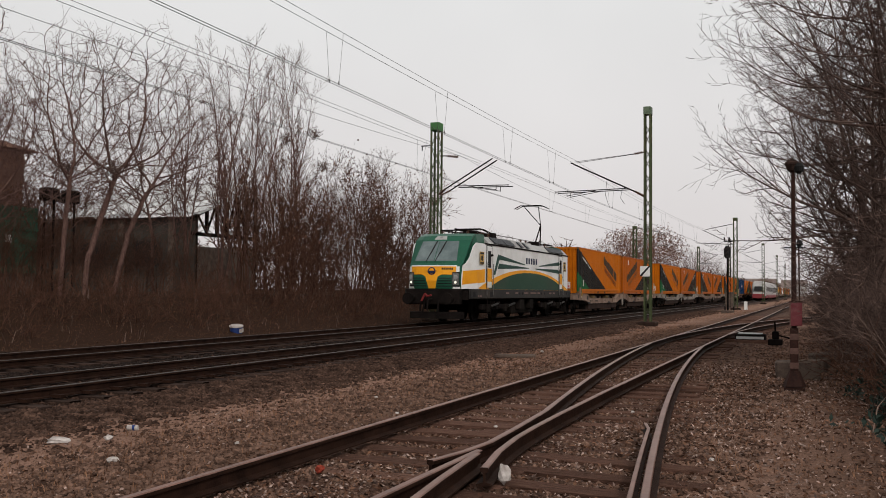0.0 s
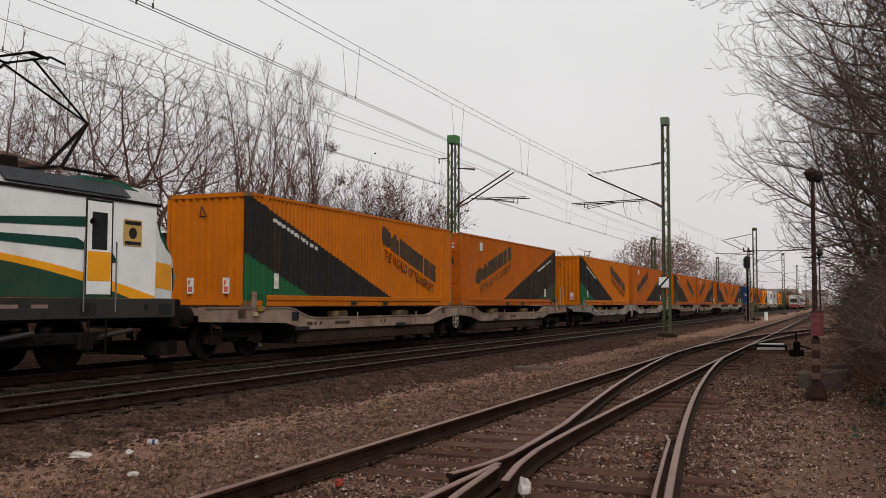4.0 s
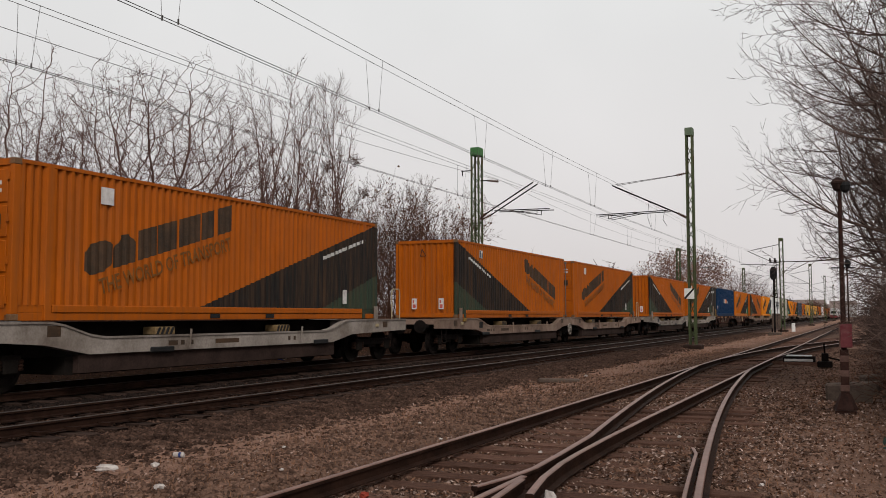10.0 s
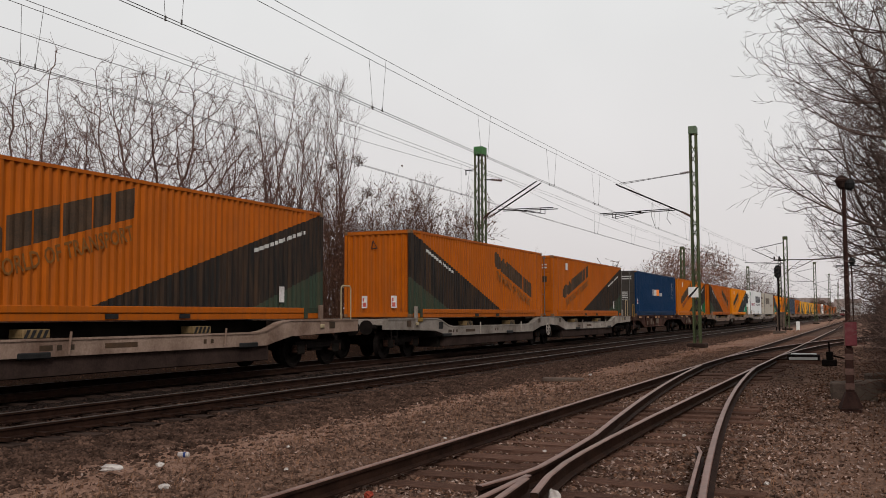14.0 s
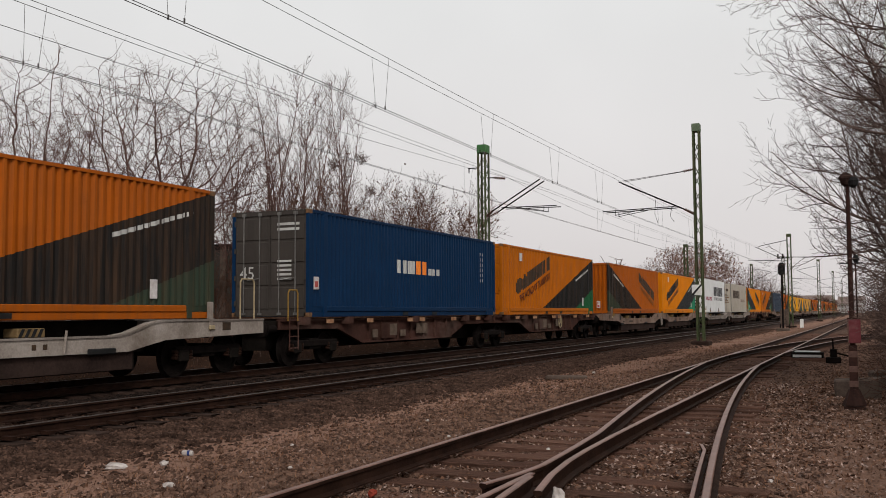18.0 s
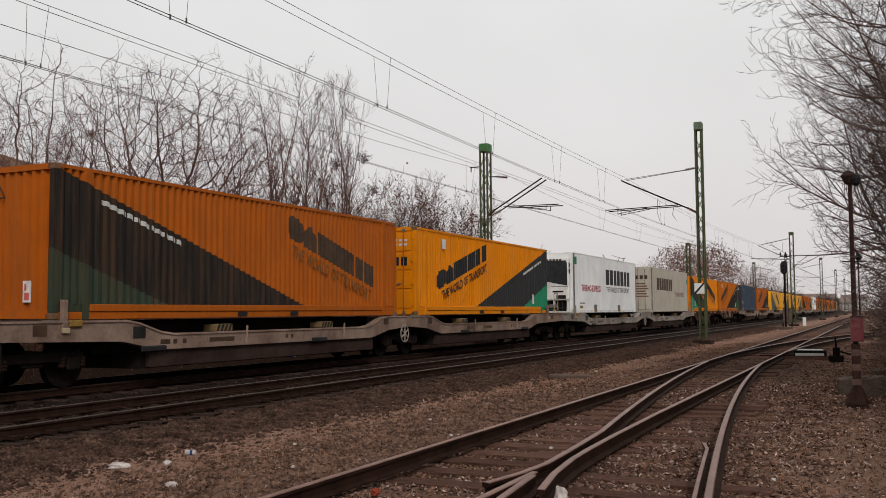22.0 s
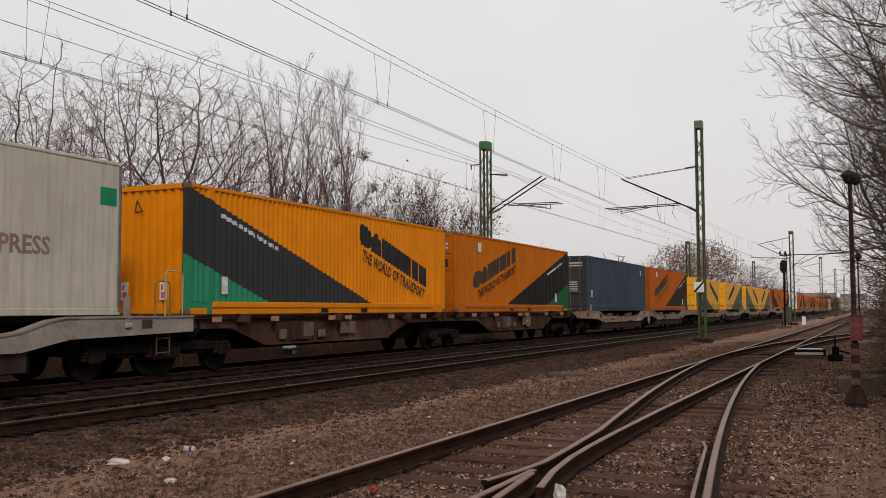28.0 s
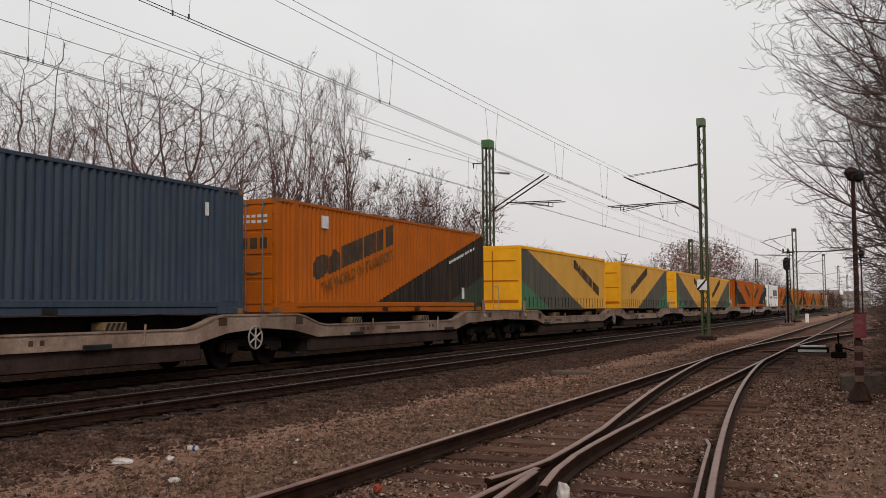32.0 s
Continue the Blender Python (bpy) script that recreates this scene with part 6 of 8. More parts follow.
        part("coupling_hook", rods([((xm, f(0.1), 1.02), (xm, f(-0.35), 1.0)), ((xm, f(-0.3), 1.0), (xm, f(-0.32), 0.55)), ((xm - .3, f(0.1), .95), (xm - .35, f(-.05), .5)), ((xm + .3, f(0.1), .95), (xm + .35, f(-.05), .5)), ((xm - .5, f(0.1), .95), (xm - .45, f(-.05), .55))], 0.04), M["dark_steel"], ob)
        bm = bmesh.new()
        prism(bm, [(-wd + 0.25, f(0.6)), (-wd + 0.6, f(-0.1)), (-0.6, f(-0.1)), (-0.25, f(0.6)), (-0.3, f(0.75)), (-wd + 0.3, f(0.75))], "z", 0.22, 0.50)
        part("rail_guard", bm, M["dark_steel"], ob)
        part("brake_hose", rods([((xm - .25, f(-0.02), 1.25), (xm - .05, f(-0.22), 1.15)), ((xm - .05, f(-0.22), 1.15), (xm + .12, f(-0.2), 1.2)), ((xm - .25, f(-0.02), 1.25), (xm - .35, f(-0.15), 0.95))], 0.045), M["hose_red"], ob, "dull red brake hose")
        part("mirror_camera", rods([((0.0, f(3.05), 2.95), (0.12, f(3.05), 3.0))], 0.05), M["dark_steel"], ob)
    # livery along the flank
    hill = arc(2.6, 16.4, 1.47, 2.31, 18, 2.3)
    rim = arc(1.4, 17.2, 1.50, 2.44, 18, 2.2)
    part("amber_arc", side_shape(rim + [(16.9, 1.44), (2.0, 1.44)], 0.002, 0.014), M["loco_yellow"], ob, "amber arc along the flank")
    part("green_arc", side_shape(hill, 0.008, 0.020), M["loco_belly"], ob, "olive green arch along the flank")
    flares = ([(3.44, 2.11), (3.71, 2.13), (4.32, 2.83), (4.12, 3.06)], [(4.12, 3.06), (4.32, 2.83), (8.46, 2.69), (8.46, 2.72)], [(4.06, 2.40), (9.11, 2.54), (9.11, 2.57), (4.28, 2.65)],
              [(11.07, 2.69), (15.30, 2.86), (15.27, 3.06), (11.07, 2.73)], [(15.27, 3.06), (15.30, 2.86), (15.85, 2.17), (16.03, 2.19)], [(10.34, 2.53), (15.46, 2.39), (14.9, 2.62), (10.34, 2.57)])
    for k in flares:
        part("flare_stripe", side_shape(k, 0.004, 0.013), M["loco_flare"], ob, "dark green sweeping stripe")
    for i in range(5):
        part("letter_block", boxes((0.004, 0.012, 8.62 + 0.44 * i, 8.62 + 0.44 * i + 0.25, 2.76, 3.06)), M["loco_navy"], ob, "slim navy letter block")
    # skirt, underfloor boxes, bogies
    part("skirt", bevelled(boxes((-0.08, 0.02, 0.45, ln - 0.45, 1.06, 1.47)), 0.012), M["loco_grey"], ob, "dark grey skirt")
    part("skirt", bevelled(boxes((-wd - 0.02, -wd + 0.08, 0.45, ln - 0.45, 1.06, 1.47)), 0.012), M["loco_grey"], ob)
    for y, r in ((0.95, 0.07), (7.55, 0.07), (8.05, 0.09), (11.5, 0.08), (12.05, 0.07), (16.9, 0.07)):
        part("filler_port", lathe(bmesh.new(), [(r, 0.0), (r, 0.012), (r * 0.7, 0.016)], (0.018, y, 1.29), "x", 12), M["black"], ob, "dark round filler port")
    pieces("skirt_text", [(0.02, 0.023, y, y + w_, z, z + 0.07) for y, w_, z in ((1.35, 0.16, 1.13), (1.6, 0.22, 1.13), (5.3, 0.5, 1.26), (6.8, 0.45, 1.27), (8.3, 0.7, 1.27), (9.4, 1.1, 1.27), (10.7, 0.45, 1.27), (13.0, 0.5, 1.27), (13.8, 0.4, 1.27))], M["letter_faded"], ob)
    pieces("step_recess", [(0.02, 0.024, y, y + 0.42, 1.12, 1.36) for y in (0.7, 2.95, 15.0, 17.3)], M["black"], ob)
    part("floor", boxes((-wd + 0.1, -0.1, 0.4, ln - 0.4, 1.0, 1.4)), M["dark_steel"], ob)
    part("transformer", bevelled(boxes((-wd + 0.3, -0.3, 7.2, 10.8, 0.3, 1.05)), 0.05), M["pocket"], ob)
    pieces("underfloor_box", [(-0.3, -0.05, 7.8, 8.5, 0.5, 1.04), (-0.3, -0.05, 9.6, 10.2, 0.5, 1.04)], M["pocket"], ob, 0.03)
    for yb in (4.3, ln - 4.3):
        b = part("bogie", bevelled(boxes((-wd + 0.3, -0.3, yb - 0.4, yb + 0.4, 0.5, 0.78)), 0.04), M["dark_steel"], ob)
        pieces("bogie_frame", [(-0.3, -0.12, yb - 2.1, yb + 2.1, 0.55, 0.8), (-wd + 0.12, -wd + 0.3, yb - 2.1, yb + 2.1, 0.55, 0.8)], M["dark_steel"], b, 0.04)
        for dy in (-1.3, 1.3):
            for u in (-0.74, 0.74):
                bm = bmesh.new()
                lathe(bm, [(0.62, -0.07), (0.65, -0.05), (0.625, -0.02), (0.62, 0.06), (0.52, 0.07), (0.48, 0.03), (0.2, 0.03), (0.1, 0.1)], (xm + u, yb + dy, 0.625), "x", 24)
                part("wheel", bm, M["dark_steel"], b)
            part("axle_box", bevelled(boxes((-0.34, -0.06, yb + dy - 0.2, yb + dy + 0.2, 0.45, 0.8)), 0.03), M["pocket"], b)
            part("damper", rods([((-0.05, yb + dy + 0.3, 0.7), (-0.02, yb + dy + 1.2, 0.82))], 0.05), M["loco_grey"], b)
        for dy in (-0.35, 0.35):
            bm = bmesh.new()
            lathe(bm, [(0.11, 0), (0.14, .05), (0.11, .1), (0.14, .15), (0.11, .2), (0.14, .25), (0.11, .3)], (-0.2, yb + dy, 0.62), "z", 10)
            part("spring", bm, M["dark_steel"], b)
    # roof gear: folded pantograph in front, raised one behind
    for y0, up in ((2.9, False), (ln - 2.6, True)):
        p = part("pantograph_base", rods([((xm - .6, y0 - .5, 4.08), (xm - .6, y0 + 1.3, 4.08)), ((xm + .6, y0 - .5, 4.08), (xm + .6, y0 + 1.3, 4.08)), ((xm - .6, y0 - .5, 4.08), (xm + .6, y0 - .5, 4.08)), ((xm - .6, y0 + 1.3, 4.08), (xm + .6, y0 + 1.3, 4.08))], 0.035), M["dark_steel"], ob)
        for u in (-.6, .6):
            for dy in (-.4, 1.2):
                part("insulator", insulator(bmesh.new(), (xm + u, y0 + dy, 3.82), (xm + u, y0 + dy, 4.08), 4, 0.07), M["ceramic"], p)
        if up:
            knee, head = (xm, y0 + 1.1 - 0.1, 5.25), (xm, y0 - 0.9, 6.15)
            foot = (xm, y0 - 0.2, 4.12)
        else:
            foot, knee, head = (xm, y0 + 1.2, 4.10), (xm, y0 - 0.4, 4.14), (xm, y0 + 1.5, 4.16)
        part("lower_arm", rods([(foot, knee), ((foot[0] + .25, foot[1] + .2, foot[2]), knee)], 0.04), M["dark_steel"], p)
        part("upper_arm", rods([(knee, (head[0] - .4, head[1], head[2])), (knee, (head[0] + .4, head[1], head[2]))], 0.025), M["dark_steel"], p)
        horn = []
        for dy in (-0.22, 0.22):
            hz_ = head[2] + 0.09
            pts = [(xm - 0.97, head[1] + dy, hz_ - 0.18), (xm - 0.6, head[1] + dy, hz_), (xm + 0.6, head[1] + dy, hz_), (xm + 0.97, head[1] + dy, hz_ - 0.18)]
            horn += list(zip(pts, pts[1:]))
        part("collector_head", rods(horn + [((xm - .5, head[1] - .22, head[2] + .07), (xm - .5, head[1] + .22, head[2] + .07)), ((xm + .5, head[1] - .22, head[2] + .07), (xm + .5, head[1] + .22, head[2] + .07))], 0.025), M["dark_steel"], p)
    part("roof_bus_bar", rods([((xm + .3, 3.4, 4.15), (xm + .3, ln - 3.5, 4.15))], 0.02), M["iron"], ob)
    for y in (4.4, 5.4, 6.2, 11.6, 12.6):
        part("insulator", insulator(bmesh.new(), (xm + .3, y, 3.82), (xm + .3, y, 4.15), 4, 0.07), M["ceramic"], ob)
    pieces("roof_box", [(xm - .3, xm + .5, 6.3, 6.9, 3.82, 4.2), (xm - .6, xm + .1, 4.6, 5.3, 3.82, 4.12), (xm + .0, xm + .6, ln - 4.4, ln - 4.0, 3.82, 4.15)], M["dark_steel"], ob, 0.03)
    return ob


put(locomotive(pose(0, 0, 0)), 37.1, RAIL, -13.42)

# ---------------------------------------------------------------- passenger train running away on the near track
AWAY = []
M["emu_red"] = mat("passenger_train_red", (0.17, 0.03, 0.035), (0.23, 0.045, 0.05), 1, 0.4, 0, 20, 0)


# white body paint dimmed to put distance haze into its colour
M["emu_white"] = mat("haze_dimmed_train_white", (0.30, 0.285, 0.275), (0.42, 0.40, 0.385), 0.8, 0.5, 0, 20, 0.02)


def passenger_train(m):
    ob = thing("passenger_train", m, "white and red electric passenger train seen from its end", "train")
    bm = bmesh.new()
    prism(bm, [(-1.42, 0.9), (1.42, 0.9), (1.42, 2.9), (1.2, 3.7), (0.8, 3.95), (-0.8, 3.95), (-1.2, 3.7), (-1.42, 2.9)], "y", 1.4, 66)
    part("body", bm, M["emu_white"], ob, "white body dimmed by painted distance haze")
    bm = bmesh.new()
    lo = [(-1.42, 1.4, 0.9), (1.42, 1.4, 0.9), (1.42, 1.4, 2.9), (1.2, 1.4, 3.7), (0.8, 1.4, 3.95), (-0.8, 1.4, 3.95), (-1.2, 1.4, 3.7), (-1.42, 1.4, 2.9)]
    hi = [(x * 0.8, 0.0 if z < 2.0 else 0.75 if z < 3.2 else 1.2, 1.0 + (z - 0.9) * 0.93) for x, _, z in lo]
    a, b = [bm.verts.new(p) for p in lo], [bm.verts.new(p) for p in hi]
    fs = [bm.faces.new(b)] + [bm.faces.new((a[i], b[i], b[(i + 1) % 8], a[(i + 1) % 8])) for i in range(8)]
    bmesh.ops.recalc_face_normals(bm, faces=fs)
    part("nose", bm, M["emu_white"], ob, "rounded white nose")
    part("windscreen", side_front([(-0.95, 2.0), (0.95, 2.0), (0.8, 2.9), (-0.8, 2.9)], 0.30, 0.7), M["black"], ob, "dark windscreen")
    part("red_skirt", bevelled(boxes((-1.2, 1.2, -0.12, 1.2, 0.45, 1.35), (-1.45, 1.45, 1.3, 66, 0.5, 1.25)), 0.05), M["emu_red"], ob, "red lower body")
    for y in range(3, 64, 3):
        for x in (-1.43, 1.40):
            part("window", boxes((x, x + 0.03, y, y + 1.9, 1.9, 2.8)), M["black"], ob)
    pieces("bogie", [(-1.1, 1.1, y, y + 2.6, 0.05, 0.6) for y in (2.2, 18, 34, 50, 62)], M["dark_steel"], ob, 0.05)
    part("pantograph", rods([((-.5, 20, 4.0), (0, 21, 5.2)), ((0, 21, 5.2), (0, 19.8, 6.2)), ((-.9, 19.8, 6.2), (.9, 19.8, 6.2))], 0.04), M["dark_steel"], ob)
    return ob


def side_front(pts, y0, y1):
    bm = bmesh.new()
    lo = [bm.verts.new((x, y0 + (y1 - y0) * (z - 2.0) / 0.9 - 0.25, z)) for x, z in pts]
    hi = [bm.verts.new((x, y0 + (y1 - y0) * (z - 2.0) / 0.9 + 0.2, z)) for x, z in pts]
    fs = [bm.faces.new(lo), bm.faces.new(hi[::-1])] + [bm.faces.new((lo[i], hi[i], hi[(i + 1) % 4], lo[(i + 1) % 4])) for i in range(4)]
    bmesh.ops.recalc_face_normals(bm, faces=fs)
    return bm


AWAY.append((passenger_train(pose(NEAR, 205, RAIL)), NEAR, 205.0, RAIL))


# ---------------------------------------------------------------- bare trees and brush
def tube_mesh(name, segs, sides, material):
    """segs: rows of (x, y, z, radius, x, y, z, radius)."""
    a = np.array(segs, dtype=np.float64).reshape(-1, 8)
    p, r, q, s = a[:, 0:3], a[:, 3:4], a[:, 4:7], a[:, 7:8]
    d = q - p
    d /= np.maximum(np.linalg.norm(d, axis=1, keepdims=True), 1e-6)
    ref = np.where(np.abs(d[:, 2:3]) < 0.9, np.array([[0, 0, 1.0]]), np.array([[1.0, 0, 0]]))
    u = np.cross(d, ref)
    u /= np.linalg.norm(u, axis=1, keepdims=True)
    v = np.cross(d, u)
    rings = []
    for base, rad in ((p, r), (q, s)):
        for k in range(sides):
            t = 2 * math.pi * k / sides
            rings.append(base + rad * (math.cos(t) * u + math.sin(t) * v))
    n = len(a)
    verts = np.stack(rings, axis=1).reshape(-1, 3)
    idx = np.arange(n)[:, None] * (2 * sides)
    quads = []
    for k in range(sides):
        j = (k + 1) % sides
        quads.append(np.concatenate([idx + k, idx + j, idx + sides + j, idx + sides + k], axis=1))
    return quads_mesh(name, verts, np.concatenate(quads), material)


def perp(rg, d):
    v = Vector((rg.gauss(0, 1), rg.gauss(0, 1), rg.gauss(0, 1)))
    v -= d * v.dot(d)
    return v.normalized() if v.length > 1e-4 else d.orthogonal().normalized()


def grow(rg, out, start, d, length, radius, level, P, fine=0.006):
    """One limb and, from it, its side limbs. P: per level (children, length ratio, angle, wiggle, lift, segment)."""
    kids, ratio, angle, wig, lift, seg = P[level]
    n = max(2, int(length / seg))
    pts, dirs = [start], [d]
    p, dd = start.copy(), d.copy()
    turn = perp(rg, dd) * rg.gauss(0, wig * 0.5)
    for i in range(n):
        turn = turn * 0.6 + perp(rg, dd) * rg.gauss(0, wig * 0.62)
        dd = (dd + turn + Vector((0, 0, lift * (0.4 + 1.2 * i / n)))).normalized()
        p = p + dd * (length / n)
        pts.append(p.copy())
        dirs.append(dd.copy())
    tip = 0.14 if level + 1 < len(P) else 0.5
    rad = [radius * (1 - (1 - tip) * i / n) for i in range(n + 1)]
    for i in range(n):
        out[level].append((*pts[i], rad[i], *pts[i + 1], rad[i + 1]))
    if level + 1 >= len(P):
        return
    for c in range(kids):
        t = (0.22 if level else 0.30) + 0.78 * (c + rg.random()) / kids
        t = min(t, 0.99)
        k = int(t * n)
        f = t * n - k
        base = pts[k].lerp(pts[min(k + 1, n)], f)
        ang = radians(angle * rg.uniform(0.65, 1.3))
        cd = (dirs[k] * math.cos(ang) + perp(rg, dirs[k]) * math.sin(ang)).normalized()
        grow(rg, out, base, cd, length * ratio * rg.uniform(0.6, 1.15) * (1.12 - 0.55 * t), max(rad[k] * 0.66, fine), level + 1, P, fine)


def leaf_mesh(points, size, seed, material, lift=0.0):
    """Small bent leaves scattered round given points."""
    rg = np.random.RandomState(seed)
    p = np.array(points, dtype=np.float64)
    n = len(p)
    a = rg.normal(size=(n, 3))
    a /= np.linalg.norm(a, axis=1, keepdims=True)
    b = np.cross(a, rg.normal(size=(n, 3)))
    b /= np.linalg.norm(b, axis=1, keepdims=True)
    s = size * rg.uniform(0.6, 1.4, size=(n, 1))
    nrm = np.cross(a, b)
    v = np.stack([p - a * s, p + b * s * 0.55 + nrm * s * .2, p + a * s, p - b * s * 0.55 + nrm * s * .2], axis=1).reshape(-1, 3)
    q = np.arange(4 * n).reshape(n, 4)
    return quads_mesh("leaves", v, q, material)


KINDS = {
    # stems, spread, trunk length, radius, levels
    "upright": (4, 0.15, 10.2, 0.060, [(22, 0.26, 30, 0.05, 0.03, 0.5), (8, 0.46, 32, 0.10, 0.06, 0.22), (5, 0.48, 34, 0.12, 0.06, 0.12)]),
    "shrub": (11, 0.50, 3.9, 0.028, [(9, 0.50, 34, 0.13, 0.03, 0.3), (7, 0.52, 38, 0.18, 0.03, 0.18), (3, 0.5, 40, 0.2, 0.02, 0.14)]),
    "thicket": (15, 0.95, 3.3, 0.024, [(8, 0.52, 42, 0.14, 0.02, 0.3), (6, 0.55, 45, 0.20, 0.02, 0.2), (3, 0.5, 45, 0.22, 0.01, 0.16)]),
    "brush": (13, 1.1, 1.45, 0.013, [(6, 0.6, 42, 0.24, -0.01, 0.2), (5, 0.6, 45, 0.28, -0.02, 0.16)]),
    "arching": (3, 0.24, 8.8, 0.080, [(15, 0.54, 70, 0.05, 0.012, 0.45), (9, 0.46, 40, 0.06, 0.05, 0.22), (7, 0.40, 42, 0.16, 0.06, 0.10), (4, 0.34, 48, 0.20, 0.06, 0.07)]),
}
# crooked crown trees: trunk line, middle and half axes of the crown, number of buds
CROWNS = {
    1: ([(0, 0, -0.3), (0.0, 0.15, 1.2), (0.05, 0.55, 2.4), (0.0, 1.1, 3.6), (-0.1, 1.7, 4.7)], (0.0, 1.9, 6.7), (3.4, 4.1, 3.9), 1400),
    2: ([(0, 0, -0.3), (0.0, 0.4, 1.1), (-0.1, 0.95, 2.4), (0.0, 1.6, 3.8), (0.1, 2.1, 4.6)], (0.0, 2.6, 6.2), (3.3, 3.9, 3.6), 1200),
    3: ([(0, 0, -0.3), (0.0, 0.1, 1.6), (0.1, 0.12, 3.0), (0.05, 0.35, 4.3)], (0.0, 0.4, 6.5), (3.0, 3.4, 3.7), 1150),
    4: ([(0, 0, -0.3), (0.1, 0.0, 1.2), (-0.1, 0.1, 2.4)], (0.0, 0.0, 5.6), (3.6, 3.6, 3.9), 1150),
}


def crown_segments(seed):
    """A crown that grows towards scattered buds until it fills its space, with short upturned twigs; limbs thicken downwards."""
    rg = np.random.RandomState(seed * 7 + 3)
    line, mid, axes, count = CROWNS[seed]
    step = 0.20
    nodes, parent = [np.array(line[0], dtype=float)], [-1]
    for a, b in zip(line, line[1:]):
        a, b = np.array(a, dtype=float), np.array(b, dtype=float)
        n = max(int(np.linalg.norm(b - a) / step), 1)
        for i in range(1, n + 1):
            nodes.append(a + (b - a) * i / n + rg.normal(0, 0.012, 3))
            parent.append(len(nodes) - 2)
    d = rg.normal(size=(count, 3))
    d /= np.linalg.norm(d, axis=1, keepdims=True)
    lump = 1 + 0.16 * np.sin(d[:, :1] * 5 + seed) * np.cos(d[:, 1:2] * 4 + d[:, 2:] * 5)
    buds = np.array(mid) + d * np.array(axes) * lump * rg.uniform(0.12, 1.0, size=(count, 1)) ** (1 / 2.4)
    near = np.full(count, 1e9)
    who = np.zeros(count, dtype=int)
    alive = np.ones(count, dtype=bool)
    fresh = list(range(len(nodes)))
    for _ in range(130):
        for k in fresh:
            q = np.linalg.norm(buds - nodes[k], axis=1)
            hit = q < near
            near[hit], who[hit] = q[hit], k
        alive &= near > 0.30
        if not alive.any() or not fresh:
            break
        fresh = []
        for k in np.unique(who[alive]):
            pull = buds[alive & (who == k)] - nodes[k]
            pull /= np.linalg.norm(pull, axis=1, keepdims=True)
            v = pull.sum(axis=0)
            v /= max(np.linalg.norm(v), 1e-6)
            last = nodes[k] - nodes[parent[k]] if parent[k] >= 0 else np.array([0, 0, step])
            v = v + 0.75 * last / step + rg.normal(0, 0.22, 3) + np.array([0, 0, 0.02])
            p = nodes[k] + v / np.linalg.norm(v) * step
            if min(np.linalg.norm(p - nodes[j]) for j in [i for i in fresh if parent[i] == k] + [k]) > 0.05:
                nodes.append(p)
                parent.append(int(k))
                fresh.append(len(nodes) - 1)
    n = len(nodes)
    area = np.zeros(n)
    for k in range(n - 1, 0, -1):
        area[k] = max(area[k], 0.0068 ** 2.3)
        area[parent[k]] += area[k]
    rad = np.maximum(area, 0.0068 ** 2.3) ** (1 / 2.3)
    low, high, tips = [], [], []
    for k in range(1, n):
        j = parent[k]
        row = (*nodes[j], min(rad[j], rad[k] * 1.25), *nodes[k], rad[k])
        (low if rad[k] > 0.03 else high).append(row)
        if rad[k] < 0.030 and rg.rand() < 0.62:
            v = nodes[k] - nodes[j]
            v = v / np.linalg.norm(v) + rg.normal(0, 0.75, 3) + np.array([0, 0, 0.10])
            p, r = nodes[k], min(rad[k] * 0.8, 0.0070)
            for i in range(rg.randint(2, 5)):
                v = v / np.linalg.norm(v) + rg.normal(0, 0.14, 3) + np.array([0, 0, 0.10])
                q = p + v / np.linalg.norm(v) * rg.uniform(0.09, 0.17)
                high.append((*p, r, *q, r * 0.85))
                p, r = q, r * 0.85
            tips.append(tuple(p))
    return low, high, tips


WOOD = {"spreading": "bark", "upright": "bark", "shrub": "bark_red", "brush": "bark_red", "arching": "bark_dark", "thicket": "bark_dark"}


def tree_meshes(kind, seed, scale=1.0, lean=(0, 0)):
    if kind == "spreading":
        low, high, tips = crown_segments(seed)
        return tube_mesh("limbs", low, 6, M["bark"]), tube_mesh("twigs", high, 3, M["bark"]), tips
    rg = random.Random(seed)
    stems, spread, length, radius, P = KINDS[kind]
    out = [[] for _ in P]
    for s in range(stems):
        az = 2 * math.pi * (s + rg.random() * 0.8) / stems
        tl = spread * rg.uniform(0.35, 1.1)
        d = Vector((math.cos(az) * tl + lean[0], math.sin(az) * tl + lean[1], 1)).normalized()
        r0 = 0.12 * spread + 0.05
        start = Vector((math.cos(az) * r0, math.sin(az) * r0, -0.3))
        grow(rg, out, start, d, length * scale * rg.uniform(0.75, 1.1), radius * scale * rg.uniform(0.7, 1.1), 0, P, {"upright": 0.0085, "arching": 0.0052}.get(kind, 0.0065))
    low = out[0] + (out[1] if len(P) > 3 else [])
    high = sum(out[2 if len(P) > 3 else 1:], [])
    m = M[WOOD[kind]]
    tips = [q[4:7] for q in out[-1]]
    return tube_mesh("limbs", low, 6, m), tube_mesh("twigs", high, 3, m), tips


TREE_WORDS = {"spreading": ("bare_tree", "bare crooked wide-crowned tree with grey bark", "tree"), "upright": ("bare_tree", "bare slender upright tree with many stems", "tree"),
              "shrub": ("bare_shrub", "tall leafless reddish brown shrub on the bank", "shrub"), "thicket": ("bare_shrub", "dense leafless dark brown thicket shrub beside the siding", "shrub"), "brush": ("brushwood", "low tangled brown brushwood on the bank", "shrub"), "arching": ("hedge_tree", "bare dark tree with long upswept branches beside the siding", "tree")}
tree_bank = {}


